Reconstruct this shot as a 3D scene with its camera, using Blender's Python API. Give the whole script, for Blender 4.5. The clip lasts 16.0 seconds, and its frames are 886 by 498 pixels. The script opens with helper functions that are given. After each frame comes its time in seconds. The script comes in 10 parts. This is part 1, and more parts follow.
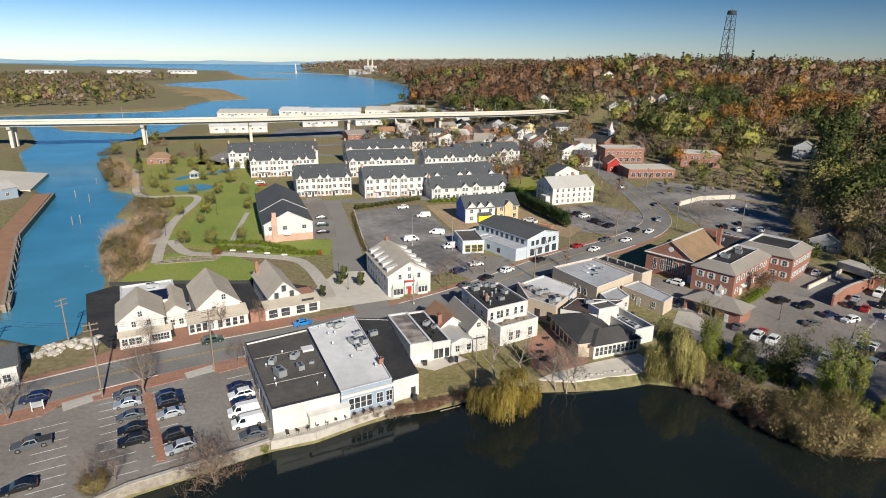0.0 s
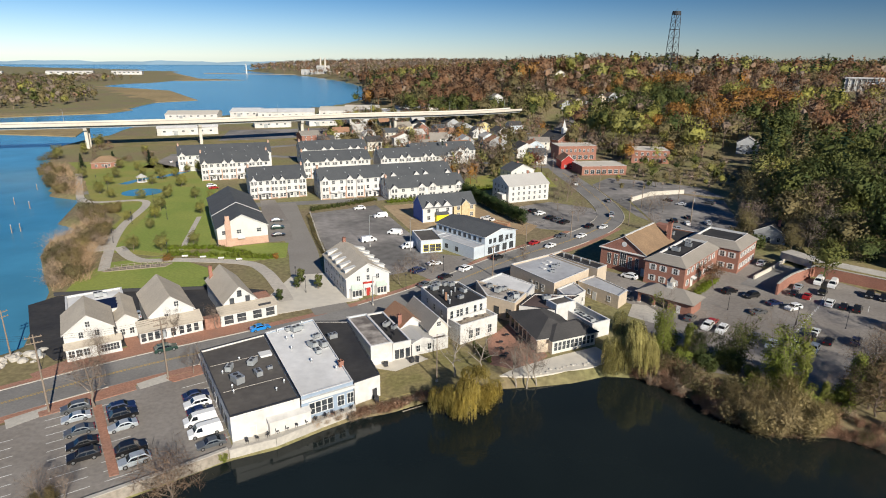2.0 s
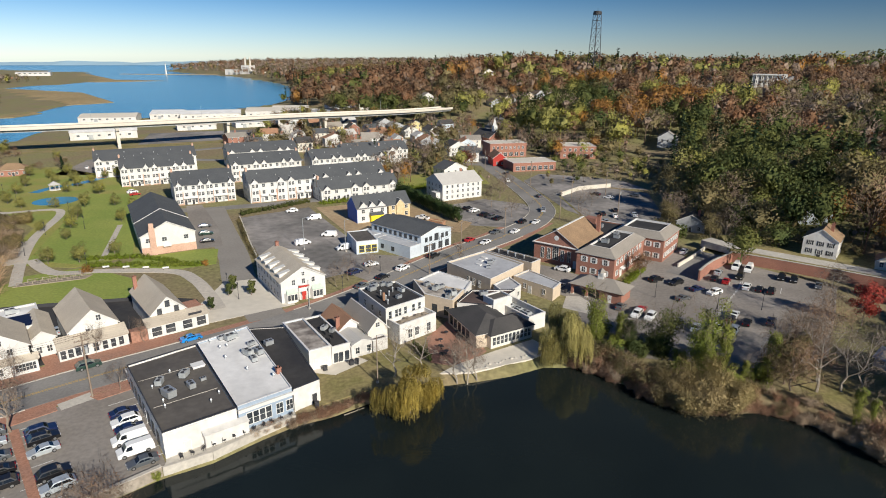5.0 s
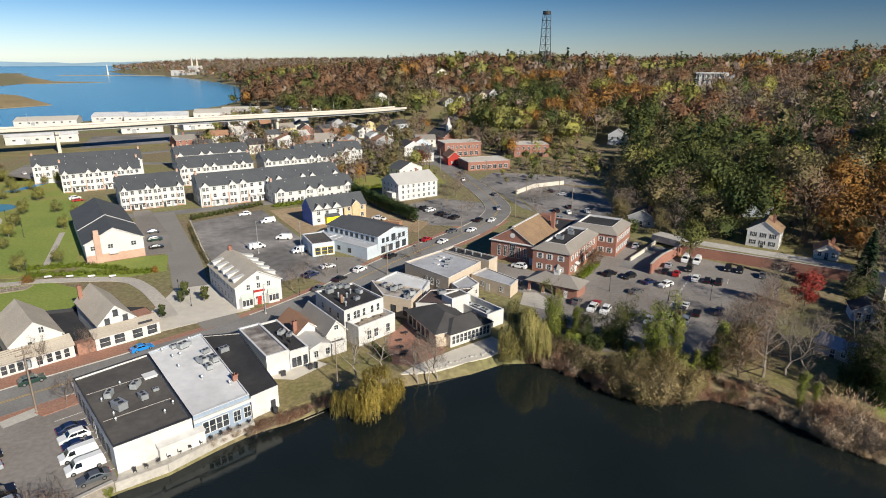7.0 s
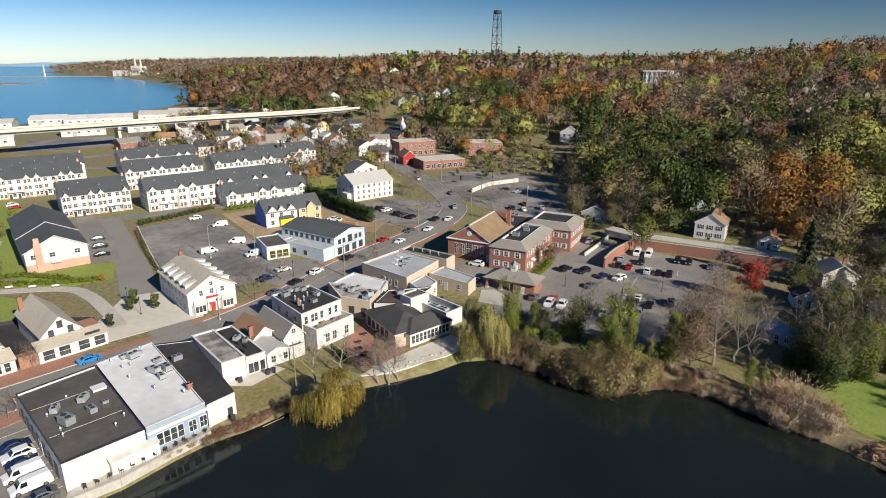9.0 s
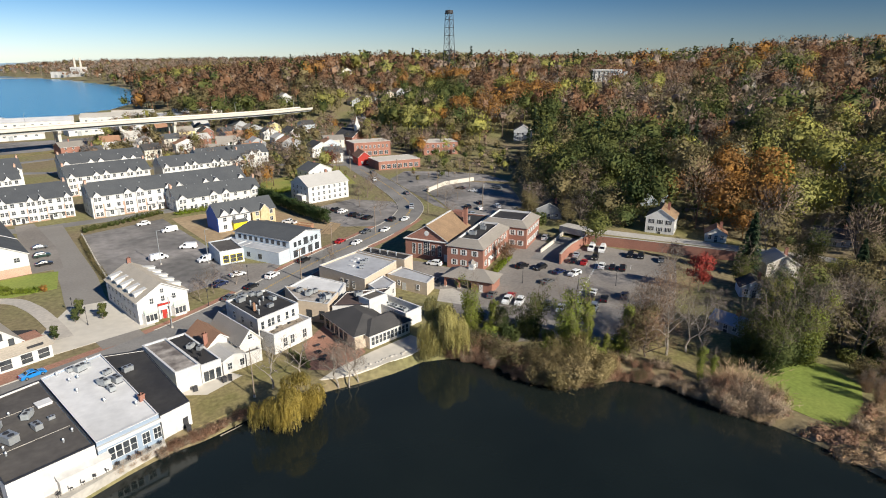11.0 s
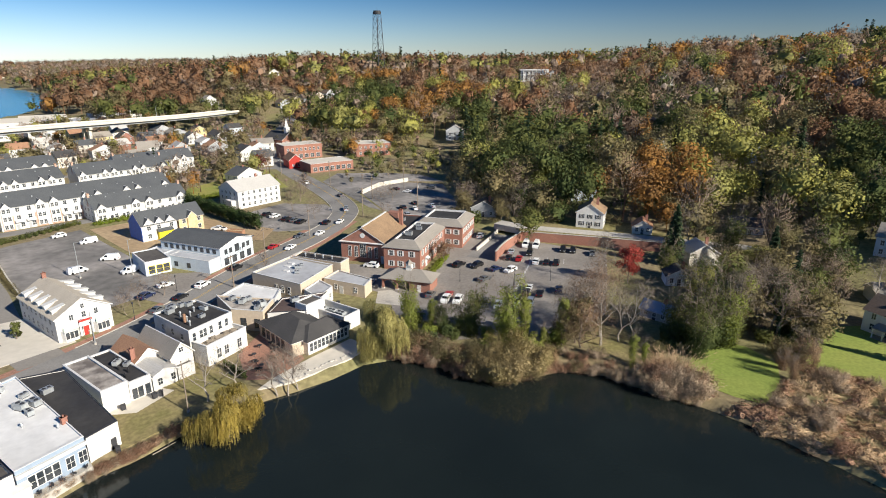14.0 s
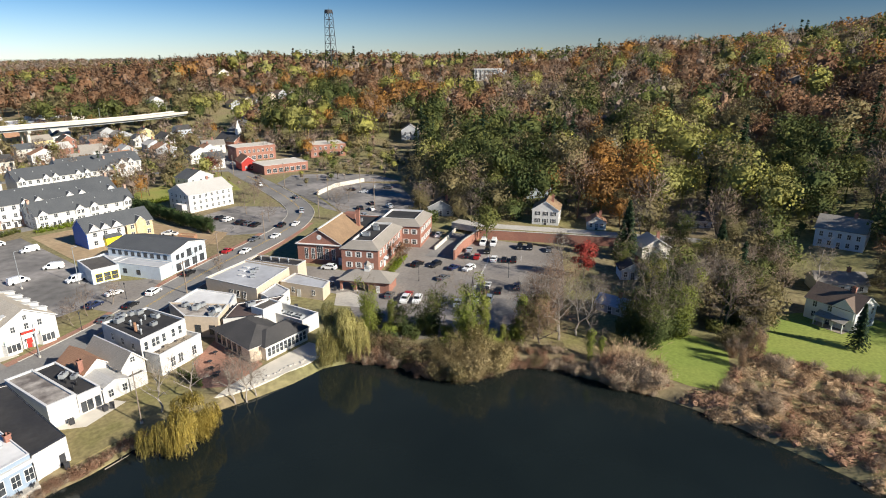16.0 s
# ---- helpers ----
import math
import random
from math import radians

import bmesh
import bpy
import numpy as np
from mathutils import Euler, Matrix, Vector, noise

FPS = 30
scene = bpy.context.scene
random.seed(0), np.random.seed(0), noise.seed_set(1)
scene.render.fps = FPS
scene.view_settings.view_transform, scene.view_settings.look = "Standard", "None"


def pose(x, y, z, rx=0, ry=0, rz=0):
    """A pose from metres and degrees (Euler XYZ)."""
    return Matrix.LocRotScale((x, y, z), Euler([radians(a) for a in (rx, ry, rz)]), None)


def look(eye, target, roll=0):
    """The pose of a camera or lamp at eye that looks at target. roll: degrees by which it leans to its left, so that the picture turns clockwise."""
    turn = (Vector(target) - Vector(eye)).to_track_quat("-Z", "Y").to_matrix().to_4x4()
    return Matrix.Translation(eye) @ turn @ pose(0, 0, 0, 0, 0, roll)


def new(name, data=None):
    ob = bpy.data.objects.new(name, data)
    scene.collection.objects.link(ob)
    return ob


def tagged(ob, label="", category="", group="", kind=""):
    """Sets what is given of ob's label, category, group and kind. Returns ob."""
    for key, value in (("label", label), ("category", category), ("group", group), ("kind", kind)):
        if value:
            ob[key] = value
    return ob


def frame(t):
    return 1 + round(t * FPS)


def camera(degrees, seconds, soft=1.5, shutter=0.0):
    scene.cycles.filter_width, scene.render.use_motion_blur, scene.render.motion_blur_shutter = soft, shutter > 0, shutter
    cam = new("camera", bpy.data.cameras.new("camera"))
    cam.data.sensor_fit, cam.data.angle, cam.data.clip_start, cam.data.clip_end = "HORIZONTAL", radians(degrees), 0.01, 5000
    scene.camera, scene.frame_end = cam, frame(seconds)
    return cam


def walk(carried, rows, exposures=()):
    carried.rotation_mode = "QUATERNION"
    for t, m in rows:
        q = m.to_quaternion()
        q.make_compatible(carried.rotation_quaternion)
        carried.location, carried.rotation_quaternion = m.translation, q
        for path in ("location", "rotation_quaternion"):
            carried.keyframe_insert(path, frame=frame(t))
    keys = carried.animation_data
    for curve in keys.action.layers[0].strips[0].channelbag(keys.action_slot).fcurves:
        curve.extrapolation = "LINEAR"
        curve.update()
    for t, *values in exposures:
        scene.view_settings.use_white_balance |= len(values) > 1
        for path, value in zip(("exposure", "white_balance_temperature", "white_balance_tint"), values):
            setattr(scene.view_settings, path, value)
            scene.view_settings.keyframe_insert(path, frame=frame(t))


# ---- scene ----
# ---------------------------------------------------------------- camera
cam = camera(72.84, 16.0, soft=1.0)
EYE = 62.0
# seconds, yaw, pitch, roll
TURN = [
    (0.0, 0.26, -17.70, 0.67), (1.0, -1.82, -17.69, 0.61), (2.0, -3.92, -17.69, 0.55), (3.0, -6.05, -17.70, 0.48),
    (4.0, -8.18, -17.72, 0.42), (6.5, -13.50, -17.73, 0.26), (7.5, -15.65, -17.75, 0.18), (8.5, -17.79, -17.79, 0.11),
    (9.0, -18.85, -17.80, 0.07), (11.5, -24.16, -17.82, -0.11), (12.5, -26.29, -17.80, -0.17), (13.5, -28.40, -17.79, -0.24),
    (14.5, -30.47, -17.80, -0.29), (15.5, -32.56, -17.84, -0.34), (16.0, -33.62, -17.86, -0.36),
]
walk(cam, [(t, pose(0, 0, EYE, 90 + p, 0, w) @ pose(0, 0, 0, 0, 0, r)) for t, w, p, r in TURN], [(0.0, 0.28), (8.0, 0.34), (16.0, 0.70)])

# ---------------------------------------------------------------- light
SUN_TO = Vector((0.40, -0.91, 0.0)).normalized()   # level direction towards the sun
SUN_UP = 28.0
world = bpy.data.worlds.new("world")
scene.world = world
world.use_nodes = True
wn = world.node_tree.nodes
sky = wn.new("ShaderNodeTexSky")
sky.sky_type, sky.sun_disc = "NISHITA", False
sky.sun_elevation = radians(SUN_UP)
sky.sun_rotation = math.atan2(SUN_TO.x, SUN_TO.y)
sky.air_density, sky.dust_density, sky.ozone_density, sky.altitude = 1.0, 0.0, 3.0, 1500.0
wn["Background"].inputs["Strength"].default_value = 0.076
# the clear sky deepens quickly above the pale horizon
wl = world.node_tree.links
way = wn.new("ShaderNodeTexCoord")
split = wn.new("ShaderNodeSeparateXYZ")
wl.new(way.outputs["Generated"], split.inputs[0])
rise_up = wn.new("ShaderNodeMapRange")
rise_up.interpolation_type = "SMOOTHSTEP"
rise_up.inputs["From Min"].default_value, rise_up.inputs["From Max"].default_value = 0.0, 0.145
wl.new(split.outputs["Z"], rise_up.inputs["Value"])
deepen = wn.new("ShaderNodeMix")
deepen.data_type = "RGBA"
deepen.inputs["A"].default_value, deepen.inputs["B"].default_value = (0.68, 0.755, 0.90, 1), (0.11, 0.365, 0.60, 1)
wl.new(rise_up.outputs[0], deepen.inputs["Factor"])
# paler to the north-west over the bay, deeper to the east
swing = wn.new("ShaderNodeMapRange")
swing.inputs["From Min"].default_value, swing.inputs["From Max"].default_value = -0.65, 0.85
swing.inputs["To Min"].default_value, swing.inputs["To Max"].default_value = 1.4, 0.56
wl.new(split.outputs["X"], swing.inputs["Value"])
fade = wn.new("ShaderNodeVectorMath")
fade.operation = "SCALE"
wl.new(sky.outputs[0], fade.inputs[0])
wl.new(swing.outputs[0], fade.inputs["Scale"])
tint = wn.new("ShaderNodeMix")
tint.data_type, tint.blend_type = "RGBA", "MULTIPLY"
tint.inputs["Factor"].default_value = 1.0
wl.new(fade.outputs[0], tint.inputs["A"])
wl.new(deepen.outputs["Result"], tint.inputs["B"])
wl.new(tint.outputs["Result"], wn["Background"].inputs["Color"])
lamp = bpy.data.lights.new("sun", "SUN")
lamp.energy, lamp.angle, lamp.color = 5.0, radians(0.55), (1.0, 0.94, 0.825)
sun = new("sun", lamp)
sun_way = Vector((SUN_TO.x * math.cos(radians(SUN_UP)), SUN_TO.y * math.cos(radians(SUN_UP)), math.sin(radians(SUN_UP))))
sun.matrix_world = look(sun_way * 300, (0, 0, 0))

# ---------------------------------------------------------------- materials
def mat(name, base, rough=0.8, vary=0.25, fine=3.0, coarse=0.12, second=None, mix=0.5, bump=0.0, bump_scale=8.0, metal=0.0,
        island=0.0, spec=0.3, coords="world", sheen=None):
    """A surface with grain and blotches: base colour, a second colour in coarse patches, relief."""
    m = bpy.data.materials.new(name)
    m.use_nodes = True
    nt = m.node_tree
    n, l = nt.nodes, nt.links
    p = n["Principled BSDF"]
    p.inputs["Roughness"].default_value = rough
    p.inputs["Metallic"].default_value = metal
    p.inputs["Specular IOR Level"].default_value = spec
    if coords == "world":
        where = n.new("ShaderNodeNewGeometry").outputs["Position"]
    else:
        where = n.new("ShaderNodeTexCoord").outputs["Object"]
    big = n.new("ShaderNodeTexNoise")
    big.inputs["Scale"].default_value, big.inputs["Detail"].default_value = coarse, 5
    small = n.new("ShaderNodeTexNoise")
    small.inputs["Scale"].default_value, small.inputs["Detail"].default_value = fine, 3
    l.new(where, big.inputs["Vector"])
    l.new(where, small.inputs["Vector"])
    ramp = n.new("ShaderNodeMapRange")
    ramp.inputs["From Min"].default_value, ramp.inputs["From Max"].default_value = 0.38, 0.62
    l.new(big.outputs["Fac"], ramp.inputs["Value"])
    blend = n.new("ShaderNodeMix")
    blend.data_type = "RGBA"
    blend.inputs["A"].default_value = (*base, 1)
    blend.inputs["B"].default_value = (*(second or [c * (1 - vary) for c in base]), 1)
    scale = n.new("ShaderNodeMath")
    scale.operation = "MULTIPLY"
    scale.inputs[1].default_value = mix
    l.new(ramp.outputs[0], scale.inputs[0])
    l.new(scale.outputs[0], blend.inputs["Factor"])
    hsv = n.new("ShaderNodeHueSaturation")
    l.new(blend.outputs["Result"], hsv.inputs["Color"])
    val = n.new("ShaderNodeMapRange")
    val.inputs["From Min"].default_value, val.inputs["From Max"].default_value = 0.25, 0.75
    val.inputs["To Min"].default_value, val.inputs["To Max"].default_value = 1 - vary, 1 + vary
    l.new(small.outputs["Fac"], val.inputs["Value"])
    last = val.outputs[0]
    if island:
        geo = n.new("ShaderNodeNewGeometry")
        r = n.new("ShaderNodeMapRange")
        r.inputs["To Min"].default_value, r.inputs["To Max"].default_value = 1 - island, 1 + island
        l.new(geo.outputs["Random Per Island"], r.inputs["Value"])
        mul = n.new("ShaderNodeMath")
        mul.operation = "MULTIPLY"
        l.new(last, mul.inputs[0])
        l.new(r.outputs[0], mul.inputs[1])
        last = mul.outputs[0]
    l.new(last, hsv.inputs["Value"])
    l.new(hsv.outputs[0], p.inputs["Base Color"])
    if bump:
        b = n.new("ShaderNodeBump")
        b.inputs["Strength"].default_value, b.inputs["Distance"].default_value = bump, 0.05
        t = n.new("ShaderNodeTexNoise")
        t.inputs["Scale"].default_value, t.inputs["Detail"].default_value = bump_scale, 4
        l.new(where, t.inputs["Vector"])
        l.new(t.outputs["Fac"], b.inputs["Height"])
        l.new(b.outputs[0], p.inputs["Normal"])
    return m


def courses(m, pitch, depth=0.3, dark=0.75, across=0.0, axis="Z"):
    """Lays level courses (clapboards, shingles, brick rows) over a material, in object space."""
    nt = m.node_tree
    n, l = nt.nodes, nt.links
    p = n["Principled BSDF"]
    tc = n.new("ShaderNodeTexCoord")
    wave = n.new("ShaderNodeTexWave")
    wave.wave_type, wave.bands_direction, wave.wave_profile = "BANDS", axis, "SAW"
    wave.inputs["Scale"].default_value = 0.314 / pitch
    l.new(tc.outputs["Object"], wave.inputs["Vector"])
    link = p.inputs["Base Color"].links[0]
    src = link.from_socket
    mixer = n.new("ShaderNodeMix")
    mixer.data_type, mixer.blend_type = "RGBA", "MULTIPLY"
    band = n.new("ShaderNodeMapRange")
    band.inputs["From Min"].default_value, band.inputs["From Max"].default_value = 0.0, 0.18
    band.inputs["To Min"].default_value, band.inputs["To Max"].default_value = 1 - dark, 0.0
    l.new(wave.outputs["Fac"], band.inputs["Value"])
    l.new(band.outputs[0], mixer.inputs["Factor"])
    l.new(src, mixer.inputs["A"])
    mixer.inputs["B"].default_value = (0.25, 0.25, 0.25, 1)
    l.new(mixer.outputs["Result"], p.inputs["Base Color"])
    b = n.new("ShaderNodeBump")
    b.inputs["Strength"].default_value, b.inputs["Distance"].default_value = depth, 0.03
    l.new(wave.outputs["Fac"], b.inputs["Height"])
    l.new(b.outputs[0], p.inputs["Normal"])
    return m


def leaf_mat(name, base, second, spread=0.2):
    """Foliage: colour varies from leaf to leaf and from tree to tree, some light passes through."""
    m = mat(name, base, 0.75, 0.2, 0.6, 0.085, second, 1.0, island=spread, spec=0.15)
    p = m.node_tree.nodes["Principled BSDF"]
    n, l = m.node_tree.nodes, m.node_tree.links
    tr = n.new("ShaderNodeBsdfTranslucent")
    src = p.inputs["Base Color"].links[0].from_socket
    l.new(src, tr.inputs["Color"])
    add = n.new("ShaderNodeMixShader")
    add.inputs[0].default_value = 0.25
    l.new(p.outputs[0], add.inputs[1])
    l.new(tr.outputs[0], add.inputs[2])
    l.new(add.outputs[0], n["Material Output"].inputs["Surface"])
    return m


def water_mat(name, base, second, rough, ripple, scale):
    m = mat(name, base, rough, 0.15, 0.05, 0.006, second, 0.8, spec=0.5)
    n, l = m.node_tree.nodes, m.node_tree.links
    p = n["Principled BSDF"]
    p.inputs["IOR"].default_value = 1.33
    b = n.new("ShaderNodeBump")
    b.inputs["Strength"].default_value, b.inputs["Distance"].default_value = ripple, 0.08
    t = n.new("ShaderNodeTexNoise")
    t.inputs["Scale"].default_value, t.inputs["Detail"].default_value = scale, 3
    g = n.new("ShaderNodeNewGeometry")
    l.new(g.outputs["Position"], t.inputs["Vector"])
    l.new(t.outputs["Fac"], b.inputs["Height"])
    l.new(b.outputs[0], p.inputs["Normal"])
    return m


GROUND = mat("ground_soil", (0.23, 0.18, 0.105), 0.95, 0.35, 0.8, 0.03, (0.215, 0.205, 0.085), 0.9, 0.5, 3)
GRASS = mat("lawn_grass", (0.228, 0.265, 0.059), 0.9, 0.22, 1.5, 0.06, (0.311, 0.265, 0.084), 0.7, 0.4, 6)
BRIGHT_GRASS = mat("mown_grass", (0.21, 0.265, 0.055), 0.9, 0.2, 1.3, 0.05, (0.29, 0.31, 0.075), 0.6, 0.4, 6)
DRY_GRASS = mat("dry_grass", (0.27, 0.216, 0.108), 0.95, 0.3, 1.2, 0.1, (0.189, 0.176, 0.0607), 0.8, 0.4, 6)
MARSH = mat("marsh_grass", (0.36, 0.264, 0.132), 0.95, 0.25, 0.15, 0.01, (0.264, 0.204, 0.096), 0.8, 0.5, 1)
SAND = mat("sand_soil", (0.42, 0.31, 0.19), 0.95, 0.2, 0.6, 0.08, (0.34, 0.24, 0.14), 0.8, 0.4, 5)
ASPHALT = mat("road_asphalt", (0.196, 0.187, 0.178), 0.9, 0.14, 2.0, 0.07, (0.264, 0.252, 0.238), 0.9, 0.2, 12)
LOT = mat("lot_asphalt", (0.219, 0.196, 0.175), 0.92, 0.16, 1.2, 0.05, (0.298, 0.271, 0.245), 0.9, 0.2, 12)
OLD_LOT = mat("old_asphalt", (0.16, 0.152, 0.144), 0.95, 0.25, 0.35, 0.045, (0.304, 0.28, 0.264), 0.95, 0.2, 9)
CONCRETE = mat("concrete", (0.506, 0.473, 0.418), 0.9, 0.15, 1.4, 0.09, (0.407, 0.374, 0.33), 0.8, 0.2, 9)
PALE_CONCRETE = mat("pale_concrete", (0.62, 0.57, 0.49), 0.9, 0.08, 0.5, 0.05, (0.54, 0.50, 0.43), 0.7, 0.1, 6)
PAVER = mat("brick_paver", (0.37, 0.19, 0.13), 0.9, 0.28, 2.5, 0.2, (0.31, 0.18, 0.135), 0.8, 0.3, 14)
PATH = mat("path_stone", (0.504, 0.456, 0.396), 0.95, 0.15, 1.1, 0.1, (0.432, 0.396, 0.348), 0.8, 0.2, 8)
PAINT_WHITE = mat("marking_white", (0.72, 0.72, 0.70), 0.7, 0.15, 3, 0.5, (0.5, 0.5, 0.48), 0.6)
PAINT_YELLOW = mat("marking_yellow", (0.60, 0.38, 0.06), 0.7, 0.15, 3, 0.5, (0.42, 0.30, 0.1), 0.6)
SIDING = courses(mat("white_siding", (0.655, 0.645, 0.615), 0.6, 0.06, 0.8, 0.15, (0.59, 0.575, 0.55), 0.6), 0.16, 0.3, 0.72)
CREAM = courses(mat("cream_siding", (0.72, 0.67, 0.58), 0.65, 0.06, 0.8, 0.15, (0.66, 0.61, 0.53), 0.6), 0.16, 0.3, 0.72)
GREY_SIDING = courses(mat("grey_siding", (0.40, 0.41, 0.42), 0.65, 0.08, 0.8, 0.15, (0.34, 0.35, 0.36), 0.6), 0.16, 0.3, 0.75)
BLUE_SIDING = courses(mat("blue_grey_siding", (0.30, 0.37, 0.46), 0.65, 0.08, 0.8, 0.15, (0.27, 0.33, 0.41), 0.6), 0.16, 0.3, 0.75)
SKY_SIDING = courses(mat("pale_blue_siding", (0.55, 0.61, 0.66), 0.65, 0.06, 0.8, 0.15, (0.50, 0.56, 0.61), 0.6), 0.16, 0.3, 0.75)
YELLOW_SIDING = courses(mat("yellow_siding", (0.68, 0.56, 0.28), 0.65, 0.08, 0.8, 0.15), 0.16, 0.3, 0.75)
RED_SIDING = courses(mat("red_siding", (0.42, 0.04, 0.03), 0.65, 0.1, 0.8, 0.15), 0.16, 0.3, 0.75)
WRAP_BLUE = mat("blue_house_wrap", (0.03, 0.13, 0.5), 0.5, 0.12, 0.7, 0.3)
SHEATHING = mat("wood_sheathing", (0.55, 0.42, 0.24), 0.8, 0.15, 1.2, 0.3, (0.6, 0.5, 0.32), 0.7)
YELLOW_BOARD = mat("yellow_sheathing", (0.85, 0.68, 0.03), 0.6, 0.06, 0.8, 0.2)
STUCCO = mat("tan_stucco", (0.56, 0.46, 0.35), 0.9, 0.08, 1.5, 0.12, (0.49, 0.41, 0.32), 0.7, 0.2, 20)
WHITE_WALL = mat("white_masonry", (0.64, 0.625, 0.60), 0.8, 0.10, 0.9, 0.15, (0.54, 0.515, 0.48), 0.8, 0.15, 14)
BRICK = courses(mat("red_brick", (0.34, 0.165, 0.12), 0.9, 0.22, 5.0, 0.25, (0.29, 0.14, 0.105), 0.8), 0.085, 0.3, 0.65)
PALE_BRICK = courses(mat("pale_brick", (0.575, 0.38, 0.287), 0.9, 0.18, 5.0, 0.25, (0.506, 0.322, 0.241), 0.8), 0.085, 0.3, 0.65)
STONE = mat("rubble_stone", (0.34, 0.30, 0.25), 0.95, 0.3, 1.6, 0.4, (0.26, 0.22, 0.18), 0.8, 0.6, 3)
SHINGLE = courses(mat("grey_shingle", (0.299, 0.27, 0.236), 0.95, 0.18, 4.0, 0.2, (0.253, 0.23, 0.201), 0.7), 0.2, 0.35, 0.7)
DARK_SHINGLE = courses(mat("dark_shingle", (0.0935, 0.099, 0.105), 0.9, 0.2, 4.0, 0.2, (0.077, 0.0825, 0.0902), 0.7), 0.2, 0.35, 0.75)
CHAR_SHINGLE = courses(mat("charcoal_shingle", (0.06, 0.058, 0.058), 0.9, 0.2, 4.0, 0.2, (0.085, 0.08, 0.078), 0.7), 0.2, 0.35, 0.75)
UMBER_SHINGLE = courses(mat("umber_shingle", (0.17, 0.125, 0.095), 0.95, 0.2, 3.0, 0.25, (0.14, 0.105, 0.085), 0.8), 0.2, 0.35, 0.7)
BROWN_SHINGLE = courses(mat("brown_shingle", (0.30, 0.20, 0.12), 0.95, 0.22, 3.0, 0.25, (0.24, 0.16, 0.10), 0.8), 0.2, 0.35, 0.7)
RUST_SHINGLE = courses(mat("rust_shingle", (0.36, 0.20, 0.12), 0.95, 0.2, 3.0, 0.25, (0.30, 0.17, 0.11), 0.8), 0.2, 0.35, 0.7)
TAN_SHINGLE = courses(mat("tan_shingle", (0.54, 0.475, 0.385), 0.95, 0.14, 3.0, 0.2, (0.46, 0.40, 0.325), 0.8), 0.2, 0.35, 0.75)
PALE_SHINGLE = courses(mat("pale_shingle", (0.50, 0.48, 0.45), 0.9, 0.1, 3.0, 0.2), 0.2, 0.3, 0.75)
MEMBRANE_DARK = mat("dark_roof_membrane", (0.0862, 0.0782, 0.0725), 0.85, 0.15, 0.9, 0.12, (0.127, 0.115, 0.103), 0.85, 0.15, 6)
MEMBRANE_BLACK = mat("black_roof_membrane", (0.035, 0.034, 0.036), 0.8, 0.18, 0.8, 0.15, (0.055, 0.052, 0.05), 0.8, 0.15, 6)
MEMBRANE_WHITE = mat("white_roof_membrane", (0.76, 0.75, 0.735), 0.6, 0.08, 0.7, 0.15, (0.63, 0.62, 0.605), 0.8, 0.1, 6)
MEMBRANE_GREY = mat("grey_roof_membrane", (0.46, 0.47, 0.49), 0.7, 0.1, 0.7, 0.12, (0.36, 0.36, 0.38), 0.85, 0.1, 6)
MEMBRANE_STAINED = mat("stained_roof_membrane", (0.42, 0.38, 0.34), 0.85, 0.2, 0.8, 0.3, (0.14, 0.12, 0.11), 0.95, 0.15, 6)
TRIM = mat("white_trim", (0.66, 0.65, 0.63), 0.5, 0.04, 2, 0.3)
DARK_TRIM = mat("dark_trim", (0.05, 0.05, 0.055), 0.6, 0.1, 2, 0.3)
GREEN_TRIM = mat("pale_green_metal", (0.50, 0.60, 0.50), 0.5, 0.08, 2, 0.3)
SHUTTER = mat("black_shutter", (0.03, 0.035, 0.04), 0.6, 0.1, 2, 0.3)
GLASS = mat("window_glass", (0.035, 0.042, 0.05), 0.06, 0.3, 0.7, 0.3, (0.09, 0.095, 0.10), 0.7, spec=0.8)
STEEL = mat("galvanised_steel", (0.48, 0.50, 0.51), 0.45, 0.12, 3, 0.6, metal=0.6)
GREY_METAL = mat("grey_sheet_metal", (0.30, 0.32, 0.33), 0.55, 0.15, 2, 0.6, (0.42, 0.43, 0.43), 0.7)
DARK_STEEL = mat("dark_steel", (0.045, 0.045, 0.05), 0.6, 0.2, 3, 0.6)
PIPE_BLACK = mat("black_duct", (0.02, 0.02, 0.022), 0.6, 0.2, 3, 0.6)
SOLAR = mat("solar_panel", (0.012, 0.016, 0.04), 0.15, 0.15, 2, 0.5, spec=0.6)
WOOD = mat("weathered_wood", (0.32, 0.27, 0.21), 0.9, 0.2, 4, 0.5, (0.25, 0.21, 0.17), 0.8, 0.2, 12)
POLE_WOOD = mat("pole_wood", (0.22, 0.17, 0.13), 0.9, 0.2, 4, 0.5, (0.30, 0.25, 0.2), 0.6)
BARK = mat("bark", (0.195, 0.15, 0.117), 0.95, 0.3, 6, 0.8, (0.26, 0.215, 0.169), 0.8, 0.5, 8)
PALE_BARK = mat("pale_bark", (0.36, 0.32, 0.27), 0.95, 0.2, 6, 0.8, (0.26, 0.22, 0.18), 0.8, 0.5, 8)
TWIG = mat("twigs", (0.20, 0.145, 0.105), 0.95, 0.15, 0.5, 0.085, (0.285, 0.215, 0.165), 1.0, island=0.12)
TWIG_RED = mat("russet_twigs", (0.27, 0.155, 0.09), 0.95, 0.15, 0.5, 0.085, (0.22, 0.155, 0.11), 1.0, island=0.12)
TWIG_PALE = mat("pale_twigs", (0.24, 0.195, 0.155), 0.95, 0.15, 0.5, 0.05, (0.20, 0.16, 0.125), 0.9, island=0.15)
